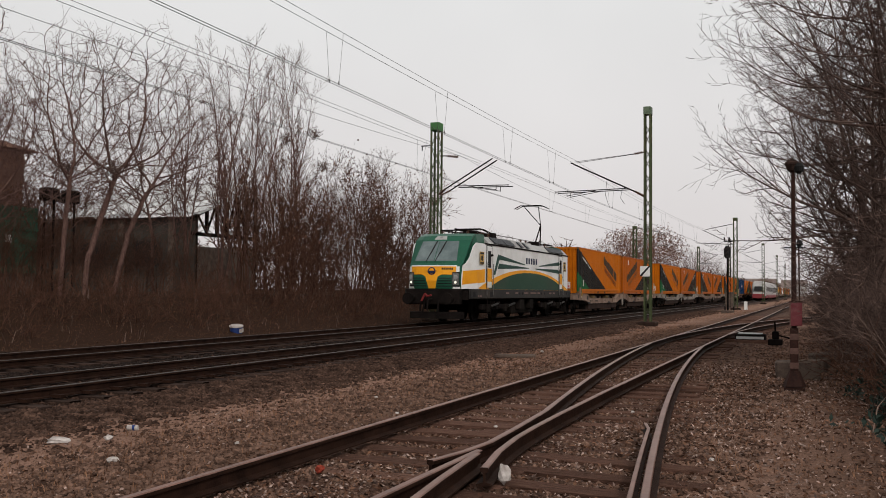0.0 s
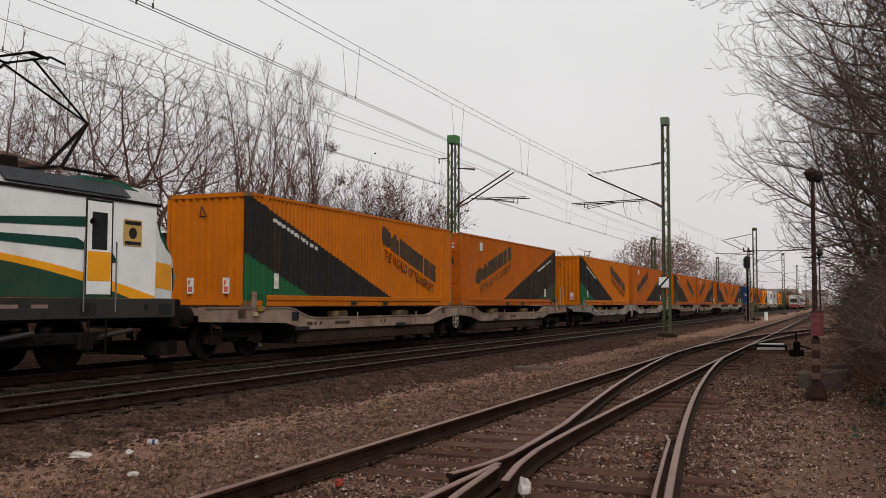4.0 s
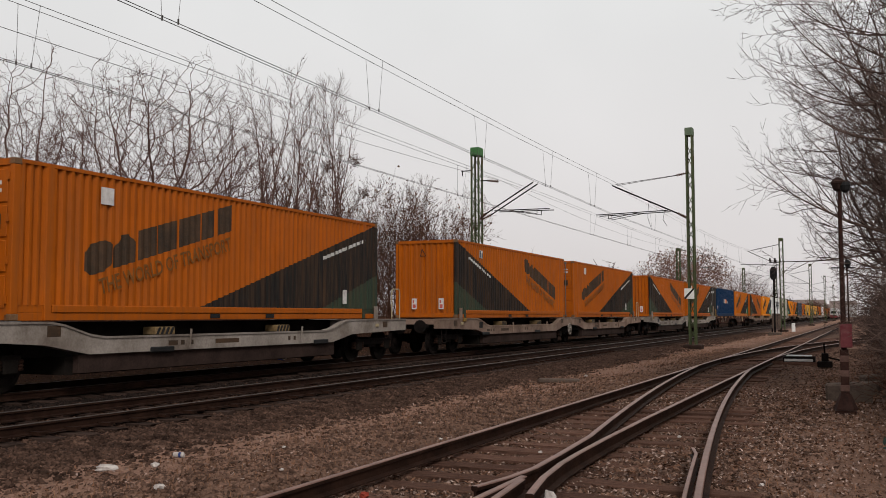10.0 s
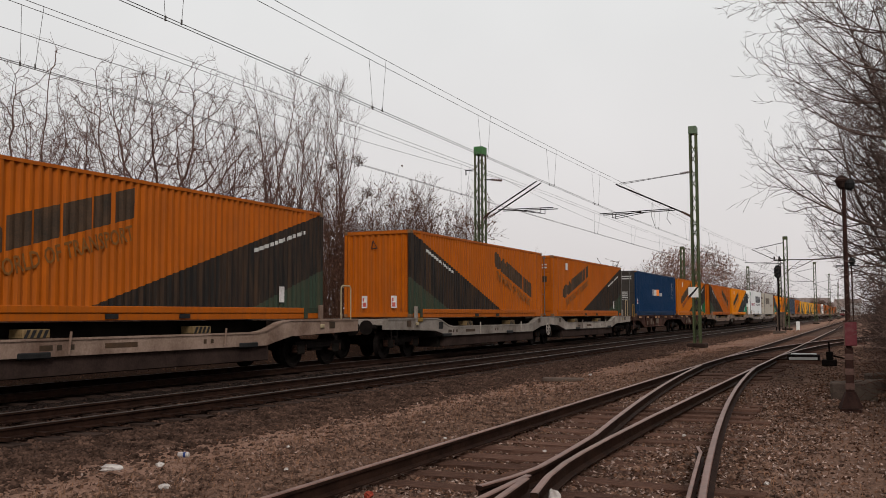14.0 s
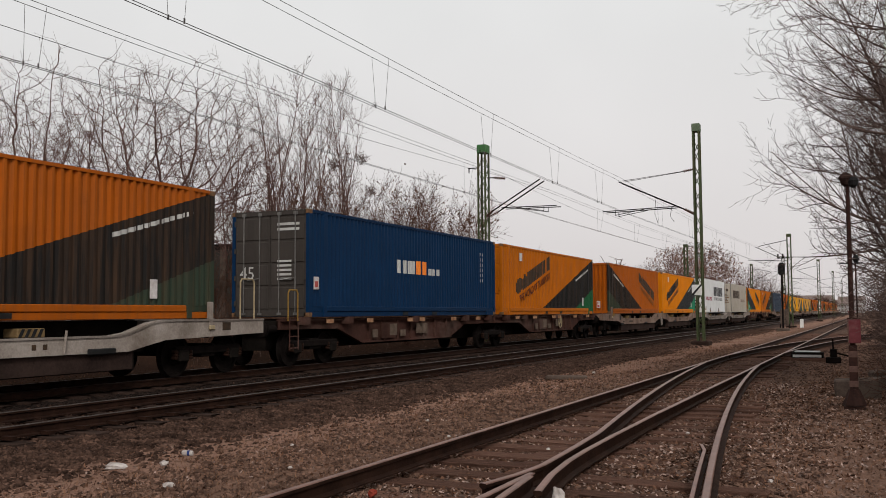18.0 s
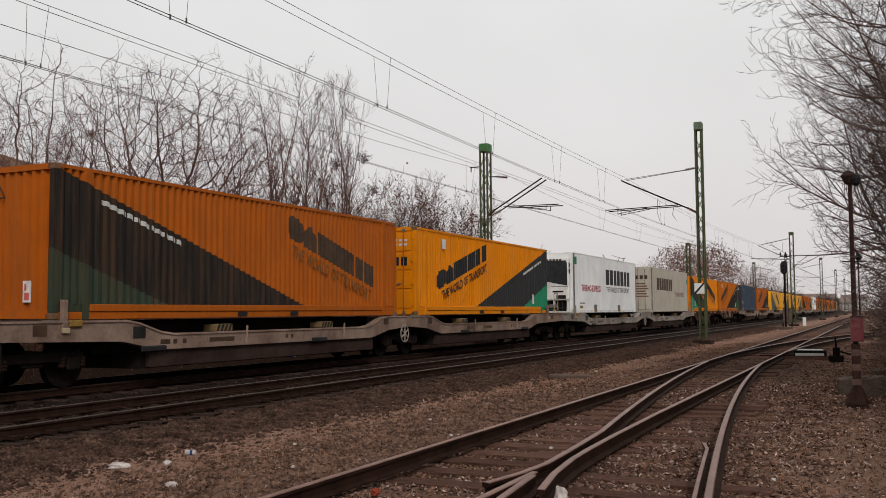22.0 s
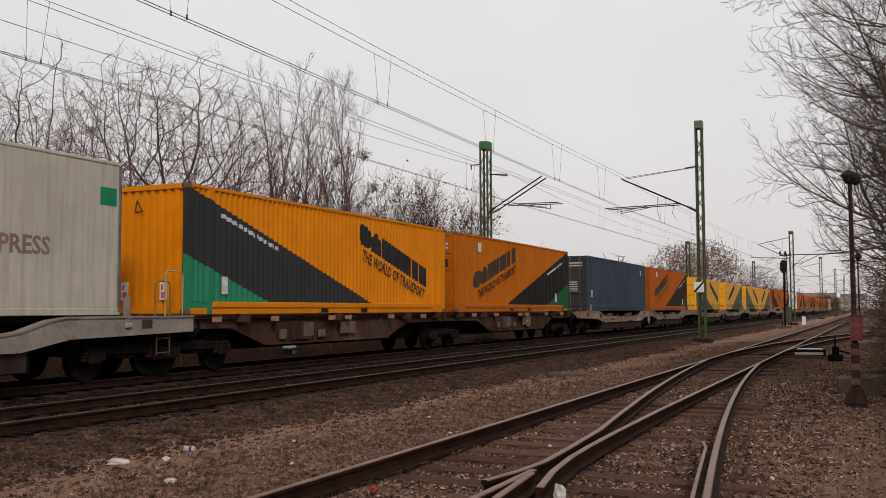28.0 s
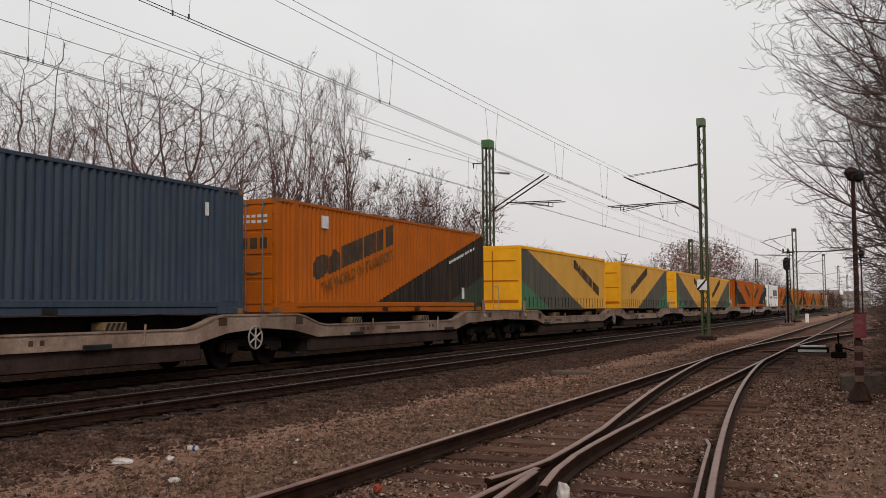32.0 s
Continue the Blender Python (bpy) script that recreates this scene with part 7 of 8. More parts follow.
def plant(kind, seed, x, y, scale=1.0, turn=0.0, leaves=0, lean=(0, 0), stretch=1.0, z=None, group=""):
    key = (kind, seed, leaves, lean)
    nm, lab, cat = TREE_WORDS[kind]
    if leaves:
        lab = {"spreading": "bare tree with withered brown leaves in its crown", "upright": "slender bare tree with dark clumps in its crown"}.get(kind, "leafless shrub with withered brown leaf clusters")
    m = pose(x, y, (ground_z(x, y) if z is None else z) + 0.02, 0, 0, turn)
    if key not in tree_bank:
        limbs, twigs, tips = tree_meshes(kind, seed, 1.0, lean)
        ob = thing(nm, m, lab, cat, group or {"tree": "bare trees by the line", "shrub": "shrubs on the bank"}[cat])
        many = kind in ("brush", "thicket", "shrub")
        tagged(part("stem_clump" if many else "trunk", limbs, None, ob), kind="stuff" if many else "")
        part("crown", twigs, None, ob)
        if leaves:
            rg = random.Random(seed)
            pick = [rg.choice(tips) for _ in range(leaves)]
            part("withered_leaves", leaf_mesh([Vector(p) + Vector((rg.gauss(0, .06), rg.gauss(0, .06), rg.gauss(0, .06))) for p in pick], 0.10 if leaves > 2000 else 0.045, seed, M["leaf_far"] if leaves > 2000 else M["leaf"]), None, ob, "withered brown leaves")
        tree_bank[key] = ob
    else:
        ob = copy_thing(tree_bank[key], m)
    ob.scale = (scale, scale, scale * stretch)
    return ob


rng = random.Random(11)
# crooked trees behind the bank
for x, y, sd, sc, turn, st in ((-23.0, 25.5, 1, 0.98, 0, 0.95), (-23.6, 27.6, 2, 0.95, 0, 0.95), (-22.9, 24.3, 3, 0.90, 0, 0.98), (-23.4, 20.9, 4, 0.88, 60, 0.98), (-26.5, 33.6, 3, 0.80, 120, 1.0),
                               (-25.5, 17.2, 1, 0.88, 250, 0.98), (-30.0, 30.0, 4, 0.90, 20, 1.0), (-25.0, 13.5, 3, 0.95, 30, 1.0), (-25.4, 22.6, 4, 0.84, 200, 0.95), (-27.0, 26.0, 2, 0.84, 100, 1.0)):
    plant("spreading", sd, x, y, sc, turn, stretch=st)
# slender trees
for x, y, sd, sc, turn in ((-25.0, 36.5, 21, 1.0, 0), (-25.5, 39.5, 22, 1.06, 90), (-25.0, 42.5, 21, 1.12, 150), (-27.0, 40.5, 22, 1.10, 310), (-27.5, 45.5, 21, 1.05, 60), (-24.0, 57.5, 22, 0.78, 20), (-25.2, 53.5, 21, 0.80, 120), (-26.0, 35.0, 22, 0.92, 200)):
    plant("upright", sd, x, y, sc, turn, leaves=260 if sd == 21 else 0)
# reddish shrubs
for i in range(13):
    y = 37 + i * 1.42 + rng.uniform(-.4, .4)
    plant("shrub", 31 + i % 3, -24.0 + rng.uniform(-0.9, 0.6), y, (1.28 if i < 5 else 1.52) * rng.uniform(0.86, 1.08), rng.uniform(0, 360), leaves=600 if i % 3 != 1 else 0, stretch=1.12)
for i in range(9):
    plant("shrub", 31 + i % 3, -21.6 + rng.uniform(-0.6, 0.5), 35 + i * 2.5 + rng.uniform(-.4, .4), rng.uniform(0.62, 0.85), rng.uniform(0, 360))
for i in range(7):
    plant("shrub", 31 + i % 3, -24.5 + rng.uniform(-1, 1), 60 + i * 9 + rng.uniform(-2, 2), rng.uniform(0.8, 1.1), rng.uniform(0, 360), leaves=900 if i % 3 != 1 else 0)
for i in range(9):
    plant("shrub", 32, -24.5 + rng.uniform(-1.5, .8), 12 + i * 2.7, rng.uniform(0.42, 0.62), rng.uniform(0, 360))
for i in range(12):
    plant("shrub", 31 + i % 3, -25.6 + rng.uniform(-1.2, 0.8), 19.5 + i * 1.35 + rng.uniform(-.3, .3), rng.uniform(0.55, 0.80), rng.uniform(0, 360))
for i in range(7):
    plant("shrub", 31 + i % 3, -33.4 + rng.uniform(-0.5, 0.5), 27.5 + i * 1.25, rng.uniform(1.25, 1.6), rng.uniform(0, 360))
# low brushwood on the slope
for i in range(150):
    y = 7 + i * 0.42 + rng.uniform(-0.3, 0.3)
    x = rng.choice((-19.6, -20.3, -21.1, -22.0, -22.9)) + rng.uniform(-.3, .3)
    plant("brush", 41 + i % 5, x, y, rng.uniform(0.75, 1.25) * (0.75 if x > -20 else 1.05), rng.uniform(0, 360))
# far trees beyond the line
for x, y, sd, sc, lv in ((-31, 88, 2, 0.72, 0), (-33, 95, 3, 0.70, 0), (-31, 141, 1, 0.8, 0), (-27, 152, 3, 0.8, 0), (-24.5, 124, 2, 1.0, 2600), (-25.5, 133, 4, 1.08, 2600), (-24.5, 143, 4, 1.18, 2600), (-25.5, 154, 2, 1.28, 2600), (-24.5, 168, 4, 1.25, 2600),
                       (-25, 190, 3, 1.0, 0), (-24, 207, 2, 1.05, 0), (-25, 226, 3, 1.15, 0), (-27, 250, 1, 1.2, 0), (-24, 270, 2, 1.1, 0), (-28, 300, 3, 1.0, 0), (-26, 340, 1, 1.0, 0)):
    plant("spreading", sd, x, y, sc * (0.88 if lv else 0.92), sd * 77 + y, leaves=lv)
for i in range(26):
    y = 75 + i * 10
    plant("shrub", 32, -23 + rng.uniform(-1.5, 1), y + rng.uniform(-3, 3), rng.uniform(0.75, 1.0) * (1 + y / 600), rng.uniform(0, 360))

# hedge of overhanging trees on the near side
for x, y, sd, sc, turn, st in ((2.2, 16.5, 51, 0.90, 0, 1.15), (1.9, 20.0, 52, 0.90, 150, 1.2), (1.6, 23.5, 53, 0.92, 40, 1.15), (1.5, 27.5, 51, 0.94, 200, 1.15), (1.5, 32.0, 52, 0.95, 290, 1.15), (1.7, 25.6, 52, 1.0, 70, 1.15), (1.4, 30.0, 53, 1.0, 300, 1.1), (2.4, 37.5, 53, 1.0, 100, 1.1), (4.0, 18.5, 53, 1.1, 250, 1.2), (4.2, 25.0, 52, 1.1, 20, 1.2),
                        (4.6, 33.0, 51, 1.15, 120, 1.2), (2.7, 24.8, 52, 1.12, 130, 1.3), (3.2, 17.6, 51, 1.12, 60, 1.45), (3.3, 20.2, 53, 1.08, 20, 1.35), (3.6, 43.0, 52, 1.0, 70, 1.1), (5.6, 51.0, 53, 1.05, 10, 1.1), (7.0, 60.0, 51, 1.1, 0, 1.1), (8.0, 72.0, 52, 1.1, 15, 1.1), (9.5, 88, 53, 1.15, 0, 1.1), (11, 110, 51, 1.2, 0, 1.1)):
    plant("arching", sd, x, y, sc, turn, stretch=st)
for i in range(30):
    y = 14.5 + i * 1.15
    plant("thicket", 61 + i % 3, 1.25 + 0.012 * y + rng.uniform(-0.25, 0.5), y + rng.uniform(-.4, .4), rng.uniform(0.55, 0.85), rng.uniform(0, 360))
for i in range(14):
    y = 16 + i * 2.4
    plant("thicket", 61 + i % 3, 2.7 + 0.02 * y + rng.uniform(-0.5, 0.5), y, rng.uniform(1.0, 1.35), rng.uniform(0, 360))
for i in range(40):
    y = 13.0 + i * 0.9
    plant("brush", 41 + i % 5, 0.85 + 0.008 * y + rng.uniform(-0.1, 0.9), y, rng.uniform(0.6, 1.1), rng.uniform(0, 360))
for i in range(16):
    plant("thicket", 61 + i % 3, 5.0 + i * 0.35 + rng.uniform(-1.5, 1), 52 + i * 6, rng.uniform(0.9, 1.3), rng.uniform(0, 360))
for i in range(12):
    plant("shrub", 31 + i % 2, rng.uniform(1.2, 7.0), 104 + i * 7, rng.uniform(0.7, 1.1), rng.uniform(0, 360))

# birds' nests and mistletoe balls caught in the crowns
bm = bmesh.new()
rg = random.Random(8)
for k in range(170):
    a = Vector((rg.gauss(0, .13), rg.gauss(0, .13), rg.gauss(0, .13)))
    b = a + Vector((rg.gauss(0, .10), rg.gauss(0, .10), rg.gauss(0, .10)))
    rod(bm, a, b, 0.009, 3)
nest = part("twig_ball", bm, M["bark_dark"], None)
nest.matrix_basis = pose(-22.3, 26.0, 5.6)
nest.name = "bird_nest"
tagged(nest, "dark ball of twigs in a bare crown", "nest", "dark clumps in the crowns")
for x, y, z in ((-23.2, 41.5, 9.3), (-23.6, 43.2, 7.9), (-23.0, 38.5, 8.6), (-22.4, 55.5, 7.2), (-23.2, 24.8, 5.6)):
    copy_thing(nest, pose(x, y, z, 0, 0, x * 31 + y))

# ---------------------------------------------------------------- shed, hut and boxes behind the trees
M["sheet"] = mat("weathered_roof_sheet", (0.46, 0.45, 0.44), (0.62, 0.61, 0.60), 0.8, 0.6, 0.2, 12, 0.1, stain=(0.14, 0.11, 0.09), amount=0.5)
M["render_wall"] = mat("grimy_wall_render", (0.030, 0.026, 0.022), (0.070, 0.060, 0.051), 0.7, 0.9, 0, 14, 0.2, stain=(0.03, 0.028, 0.022), amount=0.7)
M["green_sheet"] = mat("faded_green_sheet", (0.018, 0.052, 0.034), (0.035, 0.08, 0.052), 0.9, 0.6, 0.1, 16, 0.1, stain=(0.05, 0.035, 0.025), amount=0.5)
M["old_brick"] = mat("old_brick_wall", (0.10, 0.050, 0.034), (0.19, 0.095, 0.062), 3, 0.9, 0, 30, 0.3, stain=(0.04, 0.03, 0.025), amount=0.5)
shed = thing("open_shed", pose(-32, 44, 1.2), "long dark shed with a pale sheet roof and open timber gable", "shed")
part("wall", boxes((-30, 0.0, 0.0, 0.25, -0.4, 4.35)), M["render_wall"], shed, "grimy rendered wall")
bm = bmesh.new()
prism(bm, [(-0.5, 4.42), (6.4, 6.89), (6.4, 7.03), (-0.5, 4.54)], "x", -9.0, 0.7)
part("roof", bm, M["sheet"], shed, "pale weathered sheet roof")
tops = []
for k in range(7):
    y = 0.2 + k * 1.0
    top = 4.40 + 2.47 * (y + 0.5) / 6.9
    tops.append((y, top))
    part("gable_post", boxes((-0.16, 0.0, y - 0.08, y + 0.08, 3.4 if k not in (0, 6) else -0.4, top)), M["dark_steel"], shed)
for k, ((ya, za), (yb, zb)) in enumerate(zip(tops, tops[1:])):
    part("gable_brace", rods([((-0.08, ya, 3.5), (-0.08, yb, zb)) if k % 2 else ((-0.08, ya, za), (-0.08, yb, 3.5))], 0.07), M["dark_steel"], shed)
part("rafter", rods([((0.0, tops[0][0] - 0.6, 4.22), (0.0, 6.4, 6.78))], 0.10, 4), M["dark_steel"], shed)
part("tie_beam", boxes((-0.2, 0.0, -0.2, 6.3, 3.3, 3.5)), M["dark_steel"], shed)
part("end_wall", boxes((-0.12, -0.04, 0.3, 6.2, -0.4, 2.7)), M["concrete"], shed, "pale low end wall")
for x in (-3.2, -7.0, -11.5):
    part("window", boxes((x - 0.9, x + 0.9, -0.03, 0.02, 1.6, 3.0)), M["black"], shed)
for x in (-1.5, -5.0):
    part("pilaster", boxes((x - 0.2, x + 0.2, -0.12, 0.0, -0.4, 4.3)), M["concrete"], shed)
for y0, y1 in ((31.02, 31.75), (32.25, 32.95)):
    vent = thing("roof_cabinet", pose(-30.0, y0, 1.2), "dark weathered box on two thin posts behind the trees", "cabinet", "boxes on posts")
    part("body", bevelled(boxes((-0.5, 0.0, 0, y1 - y0, 4.0, 4.55)), 0.03), M["dark_steel"], vent)
    for y in (0.1, y1 - y0 - 0.1):
        part("post", rods([((-0.25, y, -0.2), (-0.25, y, 4.02))], 0.05), M["dark_steel"], vent)
skip = thing("green_site_box", pose(-29.5, 23.9, 1.35), "faded green steel storage box with ribbed sides", "storage box")
part("body", boxes((-2.4, 0, 0, 6.1, 0.75, 3.4)), M["green_sheet"], skip)
part("plinth", boxes((-2.3, -0.05, 0.1, 6.0, -0.3, 0.75)), M["concrete"], skip)
for z in (0.75, 1.6, 2.45, 3.26):
    part("rib", boxes((-0.02, 0.06, 0, 6.1, z, z + 0.12)), M["green_sheet"], skip)
part("plate", boxes((0.0, 0.02, 4.45, 4.75, 1.95, 2.25)), M["sticker"], skip, "small pale plate")
hut = thing("brick_house", pose(-36.0, 29.6, 1.25), "old brown brick house with a hipped roof behind trees", "house")
part("wall", boxes((-8, 0, -8, 6.0, -0.4, 6.9)), M["old_brick"], hut)
bm = bmesh.new()
lo = [bm.verts.new(p) for p in ((-8.6, -8.6, 6.9), (0.6, -8.6, 6.9), (0.6, 6.6, 6.9), (-8.6, 6.6, 6.9))]
hi = [bm.verts.new(p) for p in ((-4, -4, 8.7), (-4, 2, 8.7))]
for f in ((0, 1, 4), (1, 2, 5, 4), (2, 3, 5), (3, 0, 4, 5)):
    bm.faces.new([(lo + hi)[i] for i in f])
bm.faces.new(lo[::-1])
part("roof", bm, M["old_brick"], hut)
for y in (-5, -1.5, 2.5):
    w = part("window", boxes((-0.05, 0.03, y - 0.5, y + 0.5, 3.9, 5.3)), M["black"], hut)
    part("sill", boxes((0.0, 0.12, y - 0.6, y + 0.6, 3.8, 3.9)), M["concrete"], w)

# ---------------------------------------------------------------- far masts, signal, town edge
for x, y, h in ((-7.4, 100, 9.2), (-7.6, 160, 9.6), (-18.2, 104, 8.8), (-18.2, 165, 9.4), (-7.6, 220, 10), (-18.2, 228, 10.0), (-7.8, 290, 10)):
    sgn = 1 if x < -12 else -1
    ob = lattice_mast("lattice_mast", x, y, h, (0.17, 0.26), "weathered lattice overhead line mast further down the line", 0.3, False)
    part("cantilever_tube", rods([((sgn * 0.17, 0, 6.5), (sgn * 3.2, 0, 8.0)), ((sgn * 0.17, 0, 6.5), (sgn * 3.9, 0, 6.7)), ((sgn * .17, 0, 8.6), (sgn * 2.9, 0, 8.05))], 0.04), M["iron"], ob)
sig = thing("colour_light_signal", pose(-6.66, 81.6, 0), "dark colour light signal on a slim post", "signal")
part("post", rods([((0, 0, 0), (0, 0, 5.4))], 0.075, 8), M["dark_steel"], sig)
bm = bmesh.new()
prism(bm, [(-0.27, 4.62), (-0.14, 4.42), (0.14, 4.42), (0.27, 4.62), (0.27, 5.22), (0.14, 5.45), (-0.14, 5.45), (-0.27, 5.22)], "y", -0.1, 0.1)
part("lamp_board", bm, M["black"], sig, "black lamp board", at=pose(0, -0.15, 0))
for z in (4.65, 4.94, 5.22):
    bm = bmesh.new()
    lathe(bm, [(0.08, -0.22), (0.09, 0.0)], (0, -0.25, z), "y", 12)
    part("lamp_hood", bm, M["rubber"], sig)
part("ladder", rods([((0.22, 0.2, 0.2), (0.22, 0.2, 4.2)), ((-0.02, 0.2, 0.2), (-0.02, 0.2, 4.2))] + [((-0.02, 0.2, 0.5 + 0.35 * i), (0.22, 0.2, 0.5 + 0.35 * i)) for i in range(11)], 0.015), M["dark_steel"], sig)
part("footing", bevelled(boxes((-0.5, 0.5, -0.4, 0.4, -0.2, 0.16)), 0.03), M["concrete"], sig)
cab = thing("relay_cabinet", pose(-7.6, 95.0, 0), "grey trackside relay cabinet", "cabinet")
part("body", bevelled(boxes((-0.36, 0.36, -0.3, 0.3, 0.3, 1.7)), 0.02), M["concrete"], cab)
part("legs", boxes((-0.45, -0.35, -0.2, 0.2, -0.1, 0.3), (0.35, 0.45, -0.2, 0.2, -0.1, 0.3)), M["dark_steel"], cab)
mk = thing("white_marker_post", pose(-6.27, 97.5, 0), "short white painted marker post", "marker post")
part("post", bevelled(boxes((-0.16, 0.16, -0.12, 0.12, -0.1, 0.78)), 0.03), M["white"], mk)
# distance haze is mixed into the wall and roof colours
M["haze_wall"] = mat("hazed_distant_render", (0.32, 0.30, 0.29), (0.42, 0.39, 0.37), 0.1, 0.9, 0, 2, 0)
M["haze_roof"] = mat("hazed_distant_roof", (0.16, 0.12, 0.11), (0.22, 0.17, 0.15), 0.1, 0.9, 0, 2, 0)
for x, y, w, d, h in ((-34, 620, 12, 10, 8), (-22, 700, 10, 10, 6), (-14, 760, 9, 10, 9), (-52, 560, 14, 10, 6)):
    b = thing("apartment_building", pose(x, y, 0), "rendered apartment house far down the line, paled by painted haze", "building", "distant houses")
    part("wall", boxes((-w, w, 0, d, 0, h)), M["haze_wall"], b)
    bm = bmesh.new()
    prism(bm, [(-0.5, h), (d / 2, h + 3), (d + 0.5, h)], "x", -w - 0.5, w + 0.5)
    part("roof", bm, M["haze_roof"], b)
    for i in range(int(w)):
        for k in range(int(h / 3)):
            # panes take the hazed roof tone to keep their contrast faint
            part("window", boxes((-w + 1 + 2 * i - 0.5, -w + 1 + 2 * i + 0.5, -0.05, 0.02, 1.2 + 3 * k, 2.6 + 3 * k)), M["haze_roof"], b)
lamp_mast = thing("light_mast", pose(-24, 300, 0), "tall lattice floodlight mast", "mast")
part("mast", rods([((-0.5, 0, 0), (-0.3, 0, 18)), ((0.5, 0, 0), (0.3, 0, 18))] + [((-0.5, 0, 1.2 * i), (0.5, 0, 1.2 * i + 1.2)) for i in range(15)], 0.1, 4), M["dark_steel"], lamp_mast)
part("lamp_frame", boxes((-1.6, 1.6, -0.3, 0.3, 17.2, 17.5), (-1.6, -1.2, -0.3, 0.3, 17.5, 18.6), (-0.2, 0.2, -0.3, 0.3, 17.5, 18.6), (1.2, 1.6, -0.3, 0.3, 17.5, 18.6)), M["dark_steel"], lamp_mast)
# the wood that closes the view on both sides, far away
def far_wood(name, x0, x1, y0, y1, n, h, seed):
    rg = random.Random(seed)
    segs = []
    for i in range(n):
        x, y = rg.uniform(x0, x1), rg.uniform(y0, y1)
        hh = h * rg.uniform(0.6, 1.1)
        b = Vector((x, y, 0))
        for k in range(16):
            z0 = hh * rg.uniform(0.05, 0.75)
            a = Vector((x, y, z0))
            t = a + Vector((rg.gauss(0, hh * 0.16), rg.gauss(0, hh * 0.16), hh * rg.uniform(0.15, 0.4)))
            segs.append((*a, 0.06, *t, 0.03))
            for j in range(7):
                q = a.lerp(t, rg.uniform(.2, 1))
                e = q + Vector((rg.gauss(0, 0.7), rg.gauss(0, 0.7), rg.uniform(-.1, 1.0)))
                segs.append((*q, 0.035, *e, 0.018))
        segs.append((*b, 0.16, x, y, hh * 0.9, 0.05))
    ob = new(name, tube_mesh(name, segs, 3, M["bark_red"]))
    tagged(ob, "leafless brown wood in the distance", "wood", kind="stuff")
far_wood("far_wood", -60, -26, 110, 420, 190, 8.5, 1)
far_wood("far_wood", -45, -20, 420, 640, 130, 9, 2)
far_wood("far_wood", 6, 30, 60, 420, 150, 10, 3)
far_wood("far_wood", -75, -42, 5, 110, 70, 8, 4)


# ---------------------------------------------------------------- things beside the siding
M["post_rust"] = mat("rusty_post_paint", (0.022, 0.011, 0.009), (0.055, 0.025, 0.019), 4, 0.75, 0.2, 40, 0.25, stain=(0.02, 0.014, 0.012), amount=0.6)
M["faded_red"] = mat("faded_pink_red_enamel", (0.102, 0.021, 0.025), (0.156, 0.042, 0.047), 3, 0.6, 0, 30, 0.1, stain=(0.30, 0.22, 0.2), amount=0.5)
M["band_white"] = mat("dirty_white_band", (0.075, 0.042, 0.034), (0.15, 0.085, 0.07), 5, 0.8, 0, 30, 0.1, stain=(0.08, 0.04, 0.03), amount=0.7)
M["lamp_rust"] = mat("dull_rusty_lamp_head", (0.020, 0.013, 0.011), (0.055, 0.034, 0.028), 9, 0.95, 0, 40, 0.4, spec=0.02)
post = thing("lamp_post", pose(-0.32, 17.0, -0.03), "rusty iron lamp post with a round head and banded foot", "lamp post")
bm = bmesh.new()
prism(bm, [(-0.16, -0.16), (0.16, -0.16), (0.16, 0.16), (-0.16, 0.16)], "z", -0.1, 0.03)
part("base_plate", bm, M["post_rust"], post)
part("foot", rod(bmesh.new(), (0, 0, 0.04), (0, 0, 0.30), 0.19, 8, 0.085), M["post_rust"], post, "flared iron foot")
part("lower_post", bevelled(boxes((-0.065, 0.065, -0.065, 0.065, 0.25, 1.02)), 0.01), M["post_rust"], post)
for z in (0.34, 0.58, 0.82):
    part("band", boxes((-0.068, 0.068, -0.068, 0.068, z, z + 0.10)), M["band_white"], post, "worn pale band")
part("upper_post", rod(bmesh.new(), (0, 0, 1.0), (0, 0, 3.68), 0.045, 10, 0.032), M["post_rust"], post)
part("conduit", rods([((0.085, 0.0, 1.45), (0.08, 0.0, 2.5)), ((0.08, 0, 2.5), (0.0, 0, 2.6))], 0.014), M["post_rust"], post)
bm = bmesh.new()
lathe(bm, [(0.03, -0.13), (0.07, -0.10), (0.10, -0.02), (0.115, 0.0), (0.115, 0.03), (0.07, 0.08), (0.03, 0.10)], (-0.02, 0, 3.76), "z", 16)
part("lamp_head", bm, M["lamp_rust"], post, "dark round lamp head")
bm = bmesh.new()
lathe(bm, [(0.03, -0.12), (0.075, -0.08), (0.09, 0.0), (0.06, 0.06)], (0.09, -0.03, 3.72), "z", 12)
part("second_lamp", bm, M["black"], post)
bm = bmesh.new()
lathe(bm, [(0.03, -0.05), (0.06, 0.0), (0.03, 0.07)], (0.09, -0.05, 2.42), "z", 10)
part("small_lamp", bm, M["black"], post)
part("small_bracket", rods([((-0.16, 0, 2.36), (0.2, 0, 2.36))], 0.012), M["black"], post)
bx = part("sign_box", bevelled(boxes((-0.05, 0.13, -0.12, -0.09, 1.05, 1.44)), 0.006), M["faded_red"], post, "faded pink-red enamel plate")
part("frame_top", boxes((-0.07, 0.15, -0.125, 0.06, 1.44, 1.46)), M["post_rust"], bx)
part("frame_side", boxes((-0.07, -0.05, -0.12, 0.06, 1.04, 1.44)), M["band_white"], bx)

